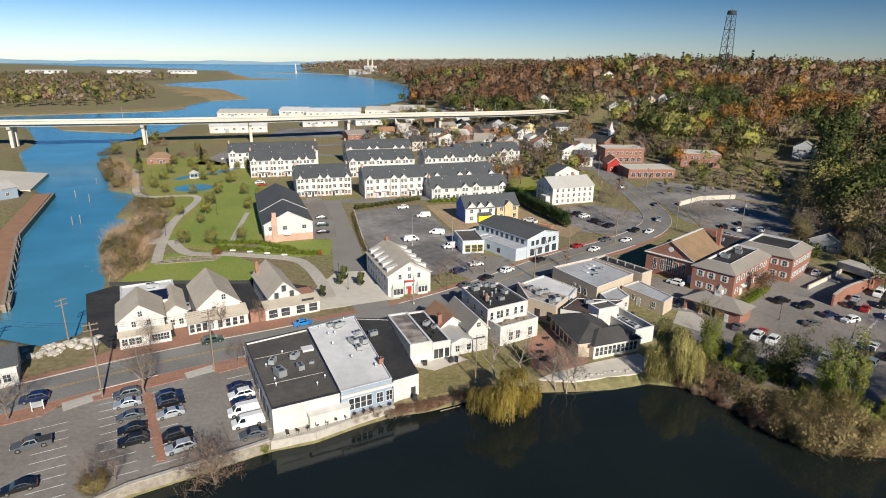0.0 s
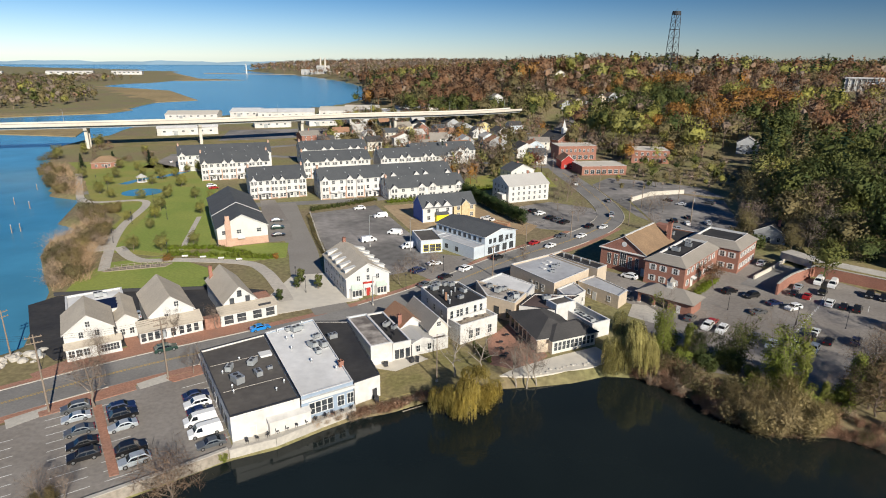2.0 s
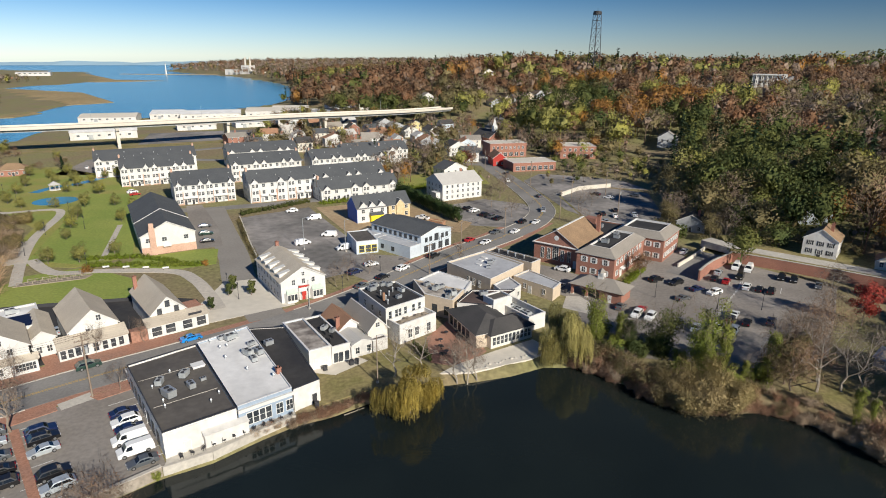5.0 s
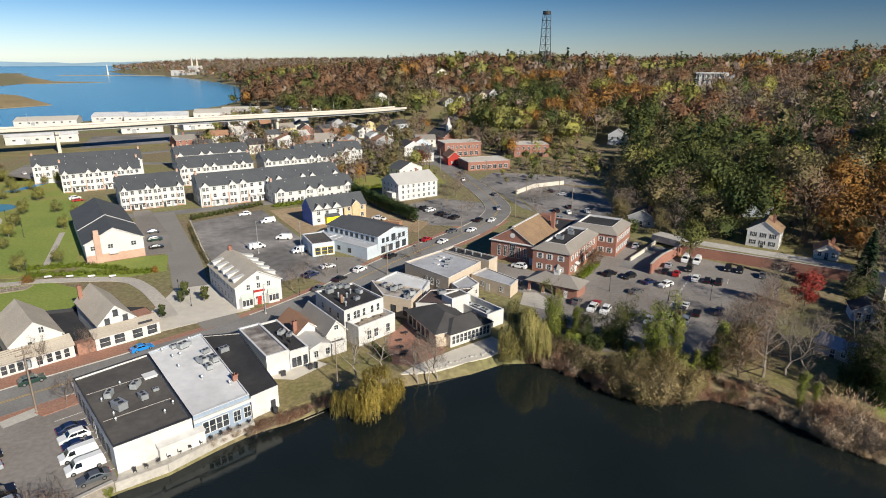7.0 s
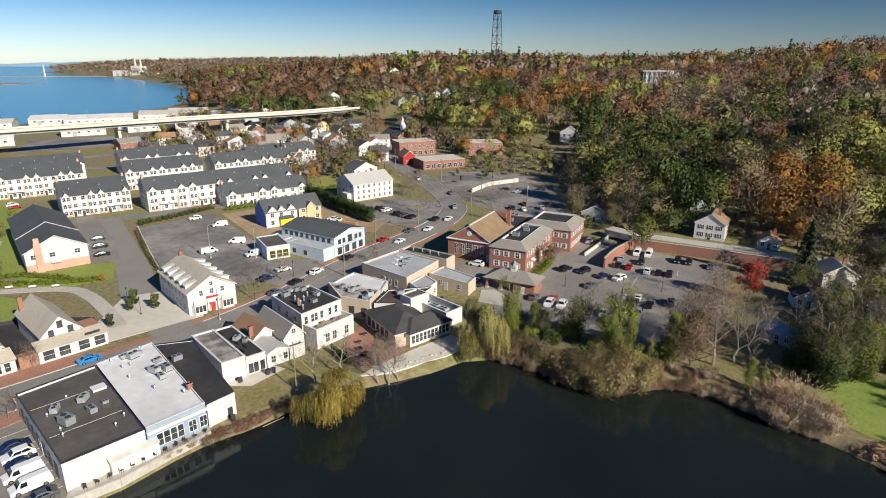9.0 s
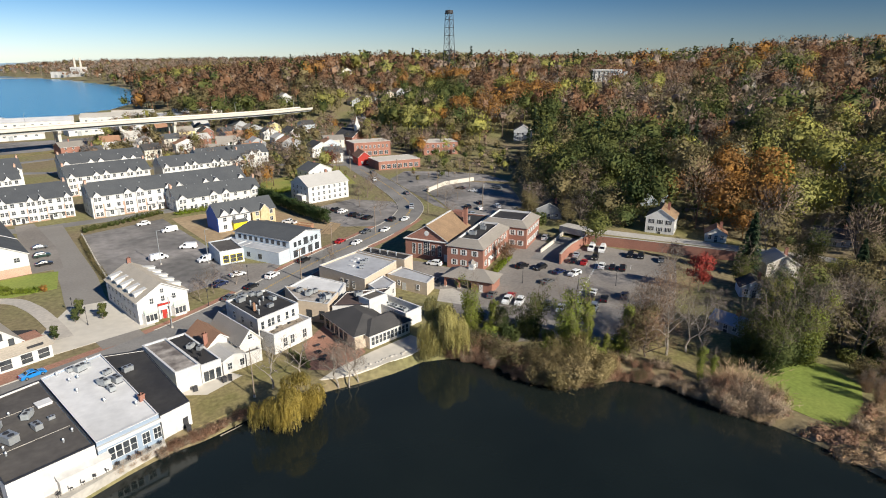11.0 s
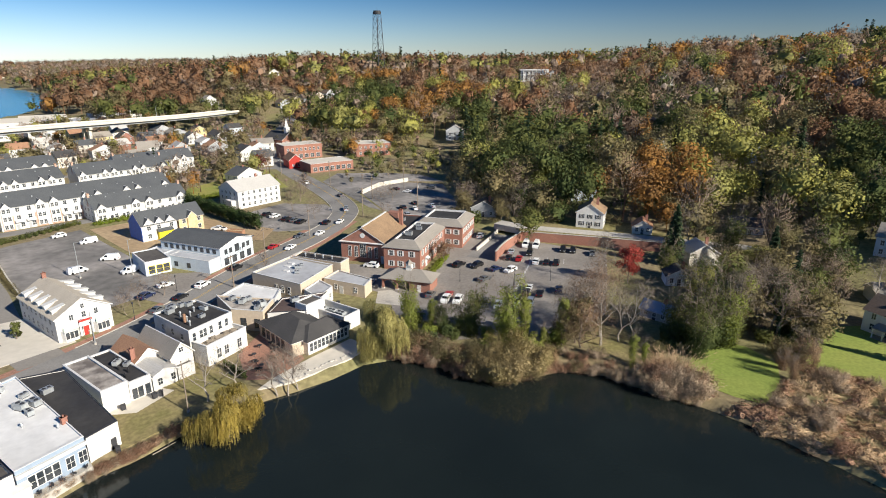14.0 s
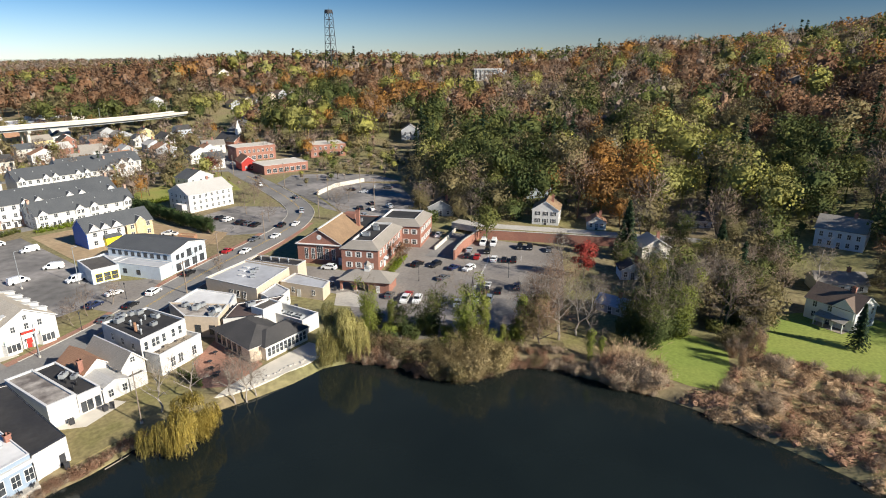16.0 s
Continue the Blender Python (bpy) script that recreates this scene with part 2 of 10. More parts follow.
BRUSH_RED = mat("russet_brush", (0.33, 0.185, 0.115), 0.95, 0.25, 1.0, 0.05, (0.27, 0.165, 0.11), 0.9, island=0.35)
BRUSH_TAN = mat("tan_brush", (0.42, 0.315, 0.215), 0.95, 0.2, 1.0, 0.05, (0.33, 0.25, 0.18), 0.9, island=0.3)
LEAF_RUST = leaf_mat("rust_leaves", (0.25, 0.128, 0.068), (0.215, 0.14, 0.088), 0.10)
LEAF_ORANGE = leaf_mat("orange_leaves", (0.40, 0.20, 0.05), (0.30, 0.165, 0.062), 0.10)
LEAF_YELLOW = leaf_mat("yellow_green_leaves", (0.36, 0.34, 0.085), (0.27, 0.26, 0.09), 0.10)
LEAF_OLIVE = leaf_mat("olive_leaves", (0.17, 0.15, 0.072), (0.255, 0.205, 0.10), 0.12)
LEAF_GREEN = leaf_mat("green_leaves", (0.075, 0.10, 0.035), (0.16, 0.168, 0.05), 0.12)
LEAF_IVY = leaf_mat("ivy_leaves", (0.22, 0.26, 0.05), (0.26, 0.27, 0.07))
LEAF_DARK = leaf_mat("conifer_needles", (0.035, 0.06, 0.03), (0.05, 0.075, 0.035))
LEAF_RED = leaf_mat("red_leaves", (0.42, 0.075, 0.06), (0.34, 0.07, 0.05))
LEAF_WINE = leaf_mat("wine_leaves", (0.14, 0.028, 0.03), (0.18, 0.04, 0.03))
LEAF_WILLOW = leaf_mat("willow_leaves", (0.46, 0.34, 0.075), (0.36, 0.29, 0.085))
LEAF_PALEWILLOW = leaf_mat("pale_willow_leaves", (0.46, 0.40, 0.15), (0.40, 0.36, 0.14))
LEAF_HEDGE = leaf_mat("hedge_leaves", (0.182, 0.247, 0.026), (0.221, 0.26, 0.039))
REED = mat("reeds", (0.475, 0.344, 0.213), 0.95, 0.2, 0.7, 0.08, (0.362, 0.237, 0.138), 0.9, island=0.35)
POND = water_mat("pond_water", (0.010, 0.015, 0.015), (0.015, 0.018, 0.014), 0.07, 0.12, 1.6)
SEA = water_mat("harbour_water", (0.055, 0.235, 0.37), (0.08, 0.28, 0.41), 0.2, 0.3, 0.8)
TYRE = mat("tyre_rubber", (0.02, 0.02, 0.02), 0.85, 0.2, 4, 1, coords="object")
RIM = mat("alloy_rim", (0.45, 0.45, 0.46), 0.35, 0.1, 4, 1, metal=0.8, coords="object")
HEADLIGHT = mat("headlight_lens", (0.75, 0.76, 0.78), 0.15, 0.05, 4, 1, coords="object")
TAILLIGHT = mat("tail_light_lens", (0.35, 0.01, 0.01), 0.2, 0.05, 4, 1, coords="object")
CAR_GLASS = mat("car_glass", (0.012, 0.014, 0.016), 0.05, 0.1, 2, 0.5, spec=0.7, coords="object")


def paint(name, c, metal=0.0):
    m = mat("car_paint_" + name, c, 0.28, 0.04, 2, 0.5, metal=metal, spec=0.5, coords="object")
    m.node_tree.nodes["Principled BSDF"].inputs["Coat Weight"].default_value = 0.6
    return m


PAINTS = {
    "black": paint("black", (0.012, 0.012, 0.014)), "navy": paint("navy", (0.012, 0.022, 0.07)), "white": paint("white", (0.8, 0.8, 0.79)),
    "silver": paint("silver", (0.50, 0.54, 0.57), 0.35), "grey": paint("grey", (0.13, 0.14, 0.15), 0.3), "red": paint("red", (0.38, 0.02, 0.02)),
    "blue": paint("blue", (0.01, 0.22, 0.62)), "green": paint("green", (0.02, 0.05, 0.04)),
}

# ---------------------------------------------------------------- building blocks
class Geo:
    """Collects faces for one mesh."""

    def __init__(self):
        self.v, self.f, self.m = [], [], []

    def poly(self, pts, m=0):
        k = len(self.v)
        self.v += [tuple(p) for p in pts]
        self.f.append(tuple(range(k, k + len(pts))))
        self.m.append(m)
        return self

    def box(self, x0, y0, z0, x1, y1, z1, m=0):
        k = len(self.v)
        self.v += [(x, y, z) for z in (z0, z1) for x, y in ((x0, y0), (x1, y0), (x1, y1), (x0, y1))]
        for f in ((3, 2, 1, 0), (4, 5, 6, 7), (0, 1, 5, 4), (1, 2, 6, 5), (2, 3, 7, 6), (3, 0, 4, 7)):
            self.f.append(tuple(k + i for i in f))
            self.m.append(m)
        return self

    def prism(self, pts, z0, z1, m=0, side=None):
        """An upright block over a polygon given anticlockwise."""
        n, k = len(pts), len(self.v)
        self.v += [(x, y, z0) for x, y in pts] + [(x, y, z1) for x, y in pts]
        self.f.append(tuple(range(k + n, k + 2 * n)))
        self.m.append(m)
        for i in range(n):
            j = (i + 1) % n
            self.f.append((k + i, k + j, k + n + j, k + n + i))
            self.m.append(m if side is None else side)
        return self

    def tube(self, p0, p1, r0, r1=None, n=6, m=0, cap=True):
        p0, p1 = Vector(p0), Vector(p1)
        r1 = r0 if r1 is None else r1
        q = (p1 - p0).to_track_quat("Z", "Y")
        k = len(self.v)
        for p, r in ((p0, r0), (p1, r1)):
            self.v += [tuple(p + q @ Vector((r * math.cos(a), r * math.sin(a), 0))) for a in [2 * math.pi * i / n for i in range(n)]]
        for i in range(n):
            self.f.append((k + i, k + (i + 1) % n, k + n + (i + 1) % n, k + n + i))
            self.m.append(m)
        if cap:
            self.f += [tuple(range(k + n - 1, k - 1, -1)), tuple(range(k + n, k + 2 * n))]
            self.m += [m, m]
        return self

    def slab(self, pts, thick, m=0, under=None):
        """A plate hanging below a polygon in space."""
        a = [Vector(p) for p in pts]
        nrm = (a[1] - a[0]).cross(a[2] - a[0]).normalized()
        if nrm.z < 0:
            a, nrm = a[::-1], -nrm
        b = [p - nrm * thick for p in a]
        self.poly(a, m)
        self.poly(b[::-1], m if under is None else under)
        for i in range(len(a)):
            j = (i + 1) % len(a)
            self.poly((a[j], a[i], b[i], b[j]), m if under is None else under)
        return self

    def hexa(self, low, high, m=0):
        """A block between two quads given anticlockwise."""
        k = len(self.v)
        self.v += [tuple(p) for p in low] + [tuple(p) for p in high]
        for f in ((3, 2, 1, 0), (4, 5, 6, 7), (0, 1, 5, 4), (1, 2, 6, 5), (2, 3, 7, 6), (3, 0, 4, 7)):
            self.f.append(tuple(k + i for i in f))
            self.m.append(m)
        return self

    def mesh(self, name, mats, smooth=False):
        me = bpy.data.meshes.new(name)
        me.from_pydata(self.v, [], self.f)
        for x in mats:
            me.materials.append(x)
        if len(mats) > 1:
            me.polygons.foreach_set("material_index", np.array(self.m, dtype=np.int32))
        if smooth:
            me.polygons.foreach_set("use_smooth", np.ones(len(self.f), dtype=bool))
        me.update()
        return me


def thing(name, label, category, m=None, group="", kind="", data=None):
    ob = new(name, data)
    if data is None:
        ob.empty_display_size = 0.5
    if m is not None:
        ob.matrix_basis = m
    return tagged(ob, label, category, group, kind)


def part(name, geo, mats, parent, label="", m=None, smooth=False):
    """One mesh object under a thing or a part. geo: a Geo or a mesh made before."""
    mats = mats if isinstance(mats, (list, tuple)) else [mats]
    me = geo.mesh(name, mats, smooth) if isinstance(geo, Geo) else geo
    ob = new(name, me)
    ob.parent = parent
    if m is not None:
        ob.matrix_basis = m
    return tagged(ob, label)


def structure(name, geo, mats, label, category, smooth=False):
    mats = mats if isinstance(mats, (list, tuple)) else [mats]
    me = geo.mesh(name, mats, smooth) if isinstance(geo, Geo) else geo
    return tagged(new(name, me), label, category, kind="structure")


# ---------------------------------------------------------------- the lie of the land
WATER_Z = -1.5
POND_SHORE = [(-47, 74), (-39, 79), (-33, 83), (-29, 85.5), (-22, 88), (-15, 93), (-9, 96.5), (-3, 98), (5, 102), (11, 101), (18, 105.5),
              (26, 106), (34, 107), (42, 109.5), (50, 108), (55, 102), (58, 95), (64, 88), (70, 87), (77, 86), (84, 80), (87, 71), (91, 63),
              (94, 53), (95, 44), (96, 36), (97, 26), (96, 0), (88, -40), (40, -70), (-30, -65), (-66, -20), (-66, 30), (-57, 58)]
HARBOUR = [(-91, 122), (-86, 128), (-99, 163), (-108, 177), (-119, 195), (-125, 211), (-122, 227), (-135, 236), (-147, 277), (-164, 285),
           (-207, 360), (-246, 443), (-240, 515), (-250, 620), (-160, 715), (-81, 862), (-52, 1021), (-90, 1400), (-154, 1660),
           (-310, 2106), (-693, 2811), (-900, 4990), (-4990, 4990), (-1900, 3300), (-947, 2666), (-571, 1735), (-620, 1318), (-343, 900),
           (-332, 731), (-470, 640), (-900, 620), (-900, 560), (-367, 530), (-300, 440), (-282, 394), (-196, 280), (-181, 269), (-151, 200),
           (-113, 140), (-104, 126)]
HILL = [(225, -290), (215, -80), (195, 0), (172, 70), (155, 125), (136, 168), (134, 215), (150, 262), (185, 300), (200, 370), (160, 430),
        (150, 520), (130, 590), (40, 620), (-30, 740), (-72, 870), (-44, 1021), (-80, 1400), (-144, 1660), (-300, 2110), (-685, 2815),
        (-800, 4990), (4990, 4990), (4990, -290)]
WEST = [(-560, 640), (-420, 760), (-420, 900), (-700, 1350), (-700, 1800), (-1100, 2700), (-2100, 3400), (-4990, 4990), (-4990, 300), (-700, 420)]


def inside_depth(xs, ys, ring):
    """How deep each point lies inside a ring (negative outside)."""
    x, y = np.asarray(xs, float), np.asarray(ys, float)
    best, odd = np.full(x.shape, 1e18), np.zeros(x.shape, bool)
    for (ax, ay), (bx, by) in zip(ring, ring[1:] + ring[:1]):
        dx, dy = bx - ax, by - ay
        u = np.clip(((x - ax) * dx + (y - ay) * dy) / (dx * dx + dy * dy), 0, 1)
        best = np.minimum(best, (x - ax - u * dx) ** 2 + (y - ay - u * dy) ** 2)
        cross = (ay > y) != (by > y)
        with np.errstate(divide="ignore", invalid="ignore"):
            odd ^= cross & (x < (bx - ax) * (y - ay) / (by - ay if by != ay else 1e-9) + ax)
    return np.where(odd, 1, -1) * np.sqrt(best)


def step(a, b, x):
    u = np.clip((x - a) / (b - a), 0, 1)
    return u * u * (3 - 2 * u)


def height(xs, ys):
    x, y = np.asarray(xs, float), np.asarray(ys, float)
    d = np.maximum(inside_depth(x, y, HILL), 0)
    bearing = np.degrees(np.arctan2(x, np.maximum(y, 1.0)))
    top = np.interp(bearing, [-20, 3, 12.5, 24, 33, 38, 45, 52, 58, 64, 69, 80], [40, 45, 55, 50, 44, 41, 47, 61, 61, 69, 78, 84])
    top = top + 1.5 * np.sin(x / 90.0) + 1.5 * np.sin(y / 70.0 + x / 200.0)
    far = step(850, 1500, np.hypot(x, y))
    z = top * (1 - 0.3 * far) * (1 - np.exp(-((d / 230.0) ** 1.15)))
    z = z + 9 * np.exp(-((x - 417) ** 2 + (y - 537) ** 2) / 45.0 ** 2)
    w = np.maximum(inside_depth(x, y, WEST), 0)
    z = z + 52 * step(500, 2600, w) * (1 + 0.3 * np.sin(x / 330.0))
    for ring, bank in ((POND_SHORE, 0.75), (HARBOUR, 0.6)):
        k = inside_depth(x, y, ring)
        z = np.where(k > -6, np.minimum(z, np.maximum(WATER_Z - bank * k, -4.0)), z)
    return z


def ground_at(x, y):
    return float(height([x], [y])[0])


def graded(stops):
    """Grid lines: (from, to, spacing) stretches."""
    out = []
    for a, b, s in stops:
        out += list(np.linspace(a, b, max(2, int(round((b - a) / s)) + 1))[:-1])
    return np.array(out + [stops[-1][1]])


def sheet(name, gx, gy, zf):
    nx, ny = len(gx), len(gy)
    X, Y = np.meshgrid(gx, gy)
    Z = zf(X.ravel(), Y.ravel())
    me = bpy.data.meshes.new(name)
    co = np.stack([X.ravel(), Y.ravel(), Z], 1)
    i = (np.arange(ny - 1)[:, None] * nx + np.arange(nx - 1)).ravel()
    quads = np.stack([i, i + 1, i + nx + 1, i + nx], 1)
    me.vertices.add(len(co))
    me.vertices.foreach_set("co", co.ravel())
    me.loops.add(quads.size)
    me.loops.foreach_set("vertex_index", quads.ravel().astype(np.int32))
    me.polygons.add(len(quads))
    me.polygons.foreach_set("loop_start", np.arange(0, quads.size, 4, dtype=np.int32))
    me.polygons.foreach_set("use_smooth", np.ones(len(quads), dtype=bool))
    me.update(calc_edges=True)
    return me


land = sheet("ground",
             graded([(-4990, -1000, 210), (-1000, -400, 40), (-400, -150, 7), (-150, 200, 2), (200, 420, 7), (420, 1000, 24), (1000, 4990, 210)]),
             graded([(-300, 15, 12), (15, 300, 2), (300, 720, 6), (720, 1500, 24), (1500, 4990, 120)]), height)
land.materials.append(GROUND)
structure("ground", land, GROUND, "brown soil, leaf litter and rough grass over town and hills", "ground")
structure("water_pond", Geo().box(-75, -80, -1.7, 108, 114, WATER_Z), POND, "dark still mill pond water with faint ripples", "pond")
structure("water_harbour", Geo().poly([(-4990, 116, WATER_Z), (-60, 116, WATER_Z), (60, 700, WATER_Z), (60, 4990, WATER_Z), (-4990, 4990, WATER_Z)]),
          SEA, "blue tidal harbour water opening to the bay", "water")


def outline(line, width):
    """The polygon along a line of points, anticlockwise."""
    left, right = [], []
    for i, p in enumerate(line):
        a, b = line[max(i - 1, 0)], line[min(i + 1, len(line) - 1)]
        d = (Vector(b) - Vector(a)).normalized()
        s = Vector((-d.y, d.x)) * width / 2
        left.append(tuple(Vector(p) + s))
        right.append(tuple(Vector(p) - s))
    return right + left[::-1]


def smooth_line(pts, per=6):
    out = []
    P = [Vector(p) for p in pts]
    for i in range(len(P) - 1):
        a, b, c, d = P[max(i - 1, 0)], P[i], P[i + 1], P[min(i + 2, len(P) - 1)]
        for k in range(per):
            t = k / per
            out.append(tuple(0.5 * (2 * b + (c - a) * t + (2 * a - 5 * b + 4 * c - d) * t * t + (3 * b - a - 3 * c + d) * t ** 3)))
    return out + [tuple(P[-1])]


def ribbon(name, line, width, lift, m, label, category):
    """A way that follows the ground."""
    g = Geo()
    pts = smooth_line(line, 8)
    rows = []
    for i, p in enumerate(pts):
        a, b = Vector(pts[max(i - 1, 0)]), Vector(pts[min(i + 1, len(pts) - 1)])
        d = (b - a).normalized()
        s = Vector((-d.y, d.x)) * width / 2
        z = max(ground_at(p[0], p[1]), ground_at(p[0] + s.x, p[1] + s.y), ground_at(p[0] - s.x, p[1] - s.y)) + lift
        rows.append(((p[0] - s.x, p[1] - s.y, z), (p[0] + s.x, p[1] + s.y, z)))
    for (a, b), (c, d) in zip(rows, rows[1:]):
        g.poly((a, c, d, b))
        g.poly((a, (a[0], a[1], a[2] - 1.5), (c[0], c[1], c[2] - 1.5), c))
        g.poly((b, d, (d[0], d[1], d[2] - 1.5), (b[0], b[1], b[2] - 1.5)))
    return structure(name, g, m, label, category)


def patch(name, ring, lift, m, label, category):
    """A flat piece of ground cover with a real edge."""
    area = sum(a[0] * b[1] - b[0] * a[1] for a, b in zip(ring, ring[1:] + ring[:1]))
    return structure(name, Geo().prism(ring if area > 0 else ring[::-1], -0.3, lift, 0), m, label, category)


def stripes(name, rows, m, label, lift, width=0.12):
    """Painted lines (x0, y0, x1, y1) lying on a surface."""
    g = Geo()
    for x0, y0, x1, y1 in rows:
        g.prism(outline([(x0, y0), (x1, y1)], width), lift - 0.02, lift + 0.006)
    return structure(name, g, m, label, "road marking")

# ---------------------------------------------------------------- streets, lots, lawns
STREET = [(-150, 48), (-118, 72), (-83, 97), (-58, 114), (-36, 126), (-14, 138.5), (5, 153), (22, 170), (40, 187), (60, 203), (78, 222), (88, 245), (91, 290),
          (91, 340), (96, 400), (112, 470), (150, 560), (205, 650)]
FLAT = [p for p in STREET if p[1] < 420]
ribbon("road_main", STREET, 10.6, 0.06, ASPHALT, "worn grey asphalt main street with yellow centre lines", "road")
ribbon("pavement_main", STREET[2:11], 15.2, 0.03, PAVER, "red brick paver pavements along the main street", "pavement")
centre = smooth_line(STREET, 8)
g = Geo()
for side in (-0.22, 0.22):
    for i in range(len(centre) - 1):
        a, b = Vector(centre[i]), Vector(centre[i + 1])
        d = (b - a).normalized()
        s = Vector((-d.y, d.x))
        za, zb = ground_at(*a) + 0.085, ground_at(*b) + 0.085
        if a.y > 330 or (a.y > 128 and a.y < 150):
            continue
        p = [a + s * (side - 0.07), a + s * (side + 0.07), b + s * (side + 0.07), b + s * (side - 0.07)]
        g.poly([(p[0].x, p[0].y, za), (p[3].x, p[3].y, zb), (p[2].x, p[2].y, zb), (p[1].x, p[1].y, za)])
structure("road_centre_line", g, PAINT_YELLOW, "faded yellow double centre line on the street", "road marking")
for s, name in ((5.45, "kerb_north"), (-5.45, "kerb_south")):
    g = Geo()
    for i in range(8, len(centre) - 40):
        a, b = Vector(centre[i]), Vector(centre[i + 1])
        d = (b - a).normalized()
        v = Vector((-d.y, d.x))
        if s > 0 and (-31 < a.x < -9):
            continue
        if s < 0 and (-61 < a.x < -49 or -71 > a.x or 60 < a.x < 70):
            continue
        q = [a + v * (s - 0.12), b + v * (s - 0.12), b + v * (s + 0.12), a + v * (s + 0.12)]
        g.prism([(p.x, p.y) for p in q], -0.1, 0.18)
    structure(name, g, CONCRETE, "pale concrete kerb along the brick pavement", "kerb")

ribbon("road_side", [(-18, 142), (-28, 168), (-34, 195), (-43, 228), (-52, 262)], 9.5, 0.05, mat("side_road_asphalt", (0.27, 0.25, 0.225), 0.92, 0.1, 1.5, 0.06,
       (0.23, 0.21, 0.19), 0.8), "pale grey concrete-topped side road to the townhouses", "road")
ribbon("road_townhouses", [(-150, 286), (-110, 296), (-70, 262.5), (-40, 264), (-8, 272), (30, 284)], 7, 0.045, ASPHALT, "narrow asphalt lane along the townhouse fronts", "road")
patch("junction", [(-40, 138), (-12, 150), (-19, 172), (-33, 170)], 0.055, PALE_CONCRETE, "pale concrete junction apron with worn tyre marks", "road")
patch("lot_pond_side", [(-46.5, 75.5), (-28.5, 86.5), (-41.3, 114), (-47, 109.5), (-53, 107.6), (-66, 98.5), (-71, 95), (-83, 87), (-110, 66), (-90, 45), (-64, 57)],
      0.05, LOT, "worn brown-grey asphalt car park beside the pond", "car park")
patch("lot_vans", [(-38.5, 244), (-12, 258), (10, 189), (2, 172), (-12, 165), (-25, 184)], 0.05, OLD_LOT, "cracked and patched old asphalt lot", "car park")
patch("lot_town_hall", [(52, 112), (88, 98), (104, 101), (124, 121), (139, 137), (126, 160), (109, 160), (116, 186), (104, 182), (90, 160), (78, 146), (66, 166), (54, 178), (48, 168), (62, 140)],
      0.05, LOT, "asphalt car park round the brick town hall", "car park")
patch("lot_upper", [(40, 232), (48, 252), (66, 262), (82, 250), (82, 230), (66, 213), (52, 218)], 0.05, OLD_LOT, "grey gravelly car park beside the street", "car park")
patch("lot_north", [(100, 228), (104, 262), (128, 282), (148, 262), (134, 224), (120, 205), (104, 204)], 0.05, OLD_LOT, "asphalt commuter car park under the wooded hill", "car park")
patch("lot_shops", [(96.5, 236), (97.5, 300), (112, 318), (136, 306), (150, 292), (152, 268), (128, 284), (103, 263), (99, 228)], 0.044, OLD_LOT, "worn asphalt ground between shops and car park", "car park")
patch("lot_lbuilding", [(2, 172), (10, 189), (24, 184), (14, 169), (8, 164)], 0.055, LOT, "asphalt forecourt beside a pale building", "car park")
patch("lot_club", [(-47, 204), (-57, 240), (-64, 268), (-58, 270), (-45, 232), (-39, 206)], 0.052, LOT, "asphalt parking strip beside the white clubhouse", "car park")
patch("lot_harbour_shops", [(-84, 128), (-74, 119), (-50, 132), (-32, 143), (-38, 158), (-54, 163), (-80, 160), (-93, 156), (-97, 150)], 0.04,
      MEMBRANE_BLACK, "dark asphalt yard behind the harbour shops", "car park")
patch("site_dirt", [(-9, 257), (10, 192), (22, 200), (20, 222), (45, 210), (52, 222), (33, 250), (28, 266)], 0.06, SAND, "bare orange-tan soil of a building site", "ground")
patch("lawn_waterfront", [(-92, 157), (-95, 172), (-91, 184), (-76, 190), (-58, 176), (-50, 166), (-56, 160), (-80, 159)], 0.07, BRIGHT_GRASS,
      "bright green mown waterfront lawn", "lawn")
patch("lawn_park", [(-105, 197), (-112, 240), (-141, 275), (-174, 336), (-200, 372), (-160, 380), (-118, 345), (-92, 302), (-64, 200), (-80, 190)], 0.06, GRASS,
      "wide green park lawn with mowing stripes", "lawn")
patch("lawn_park_mown", [(-97, 200), (-113, 300), (-92, 298), (-66, 200), (-80, 193)], 0.075, BRIGHT_GRASS, "bright mown strip of park lawn", "lawn")
patch("lawn_club", [(-66, 188), (-64, 197), (-47, 203), (-40, 203), (-38, 187), (-48, 184)], 0.07, BRIGHT_GRASS, "small green lawn before the clubhouse", "lawn")
patch("lawn_shop_pond", [(-5, 100), (-8, 114), (2, 120), (9, 122), (14, 121), (20, 106), (10, 103), (4, 104)], 0.06, DRY_GRASS, "thin dry lawn sloping to the pond", "lawn")
patch("lawn_east", [(96, 66), (97.5, 71), (103, 74.5), (111, 77), (116, 75.5), (118, 72), (117, 64), (111, 59.5), (106, 57.5), (100, 55.5), (97.5, 60)], 0.06, BRIGHT_GRASS, "bright green garden lawn by the pond", "lawn")
patch("lawn_villa", [(124.5, 54), (122, 59), (124, 64), (130, 67), (138, 70), (146, 68), (162, 60), (162, 26), (140, 22), (128, 42)], 0.06, BRIGHT_GRASS, "bright green garden lawn before a white house", "lawn")
patch("lawn_shade", [(86, 86), (92, 96), (110, 92), (106, 80), (94, 76)], 0.05, DRY_GRASS, "leaf-strewn shaded grass bank", "lawn")
patch("patio_brick", [(18, 113), (19, 125), (26, 134), (30, 128), (31, 116), (24, 110)], 0.07, PAVER, "red brick restaurant terrace", "terrace")
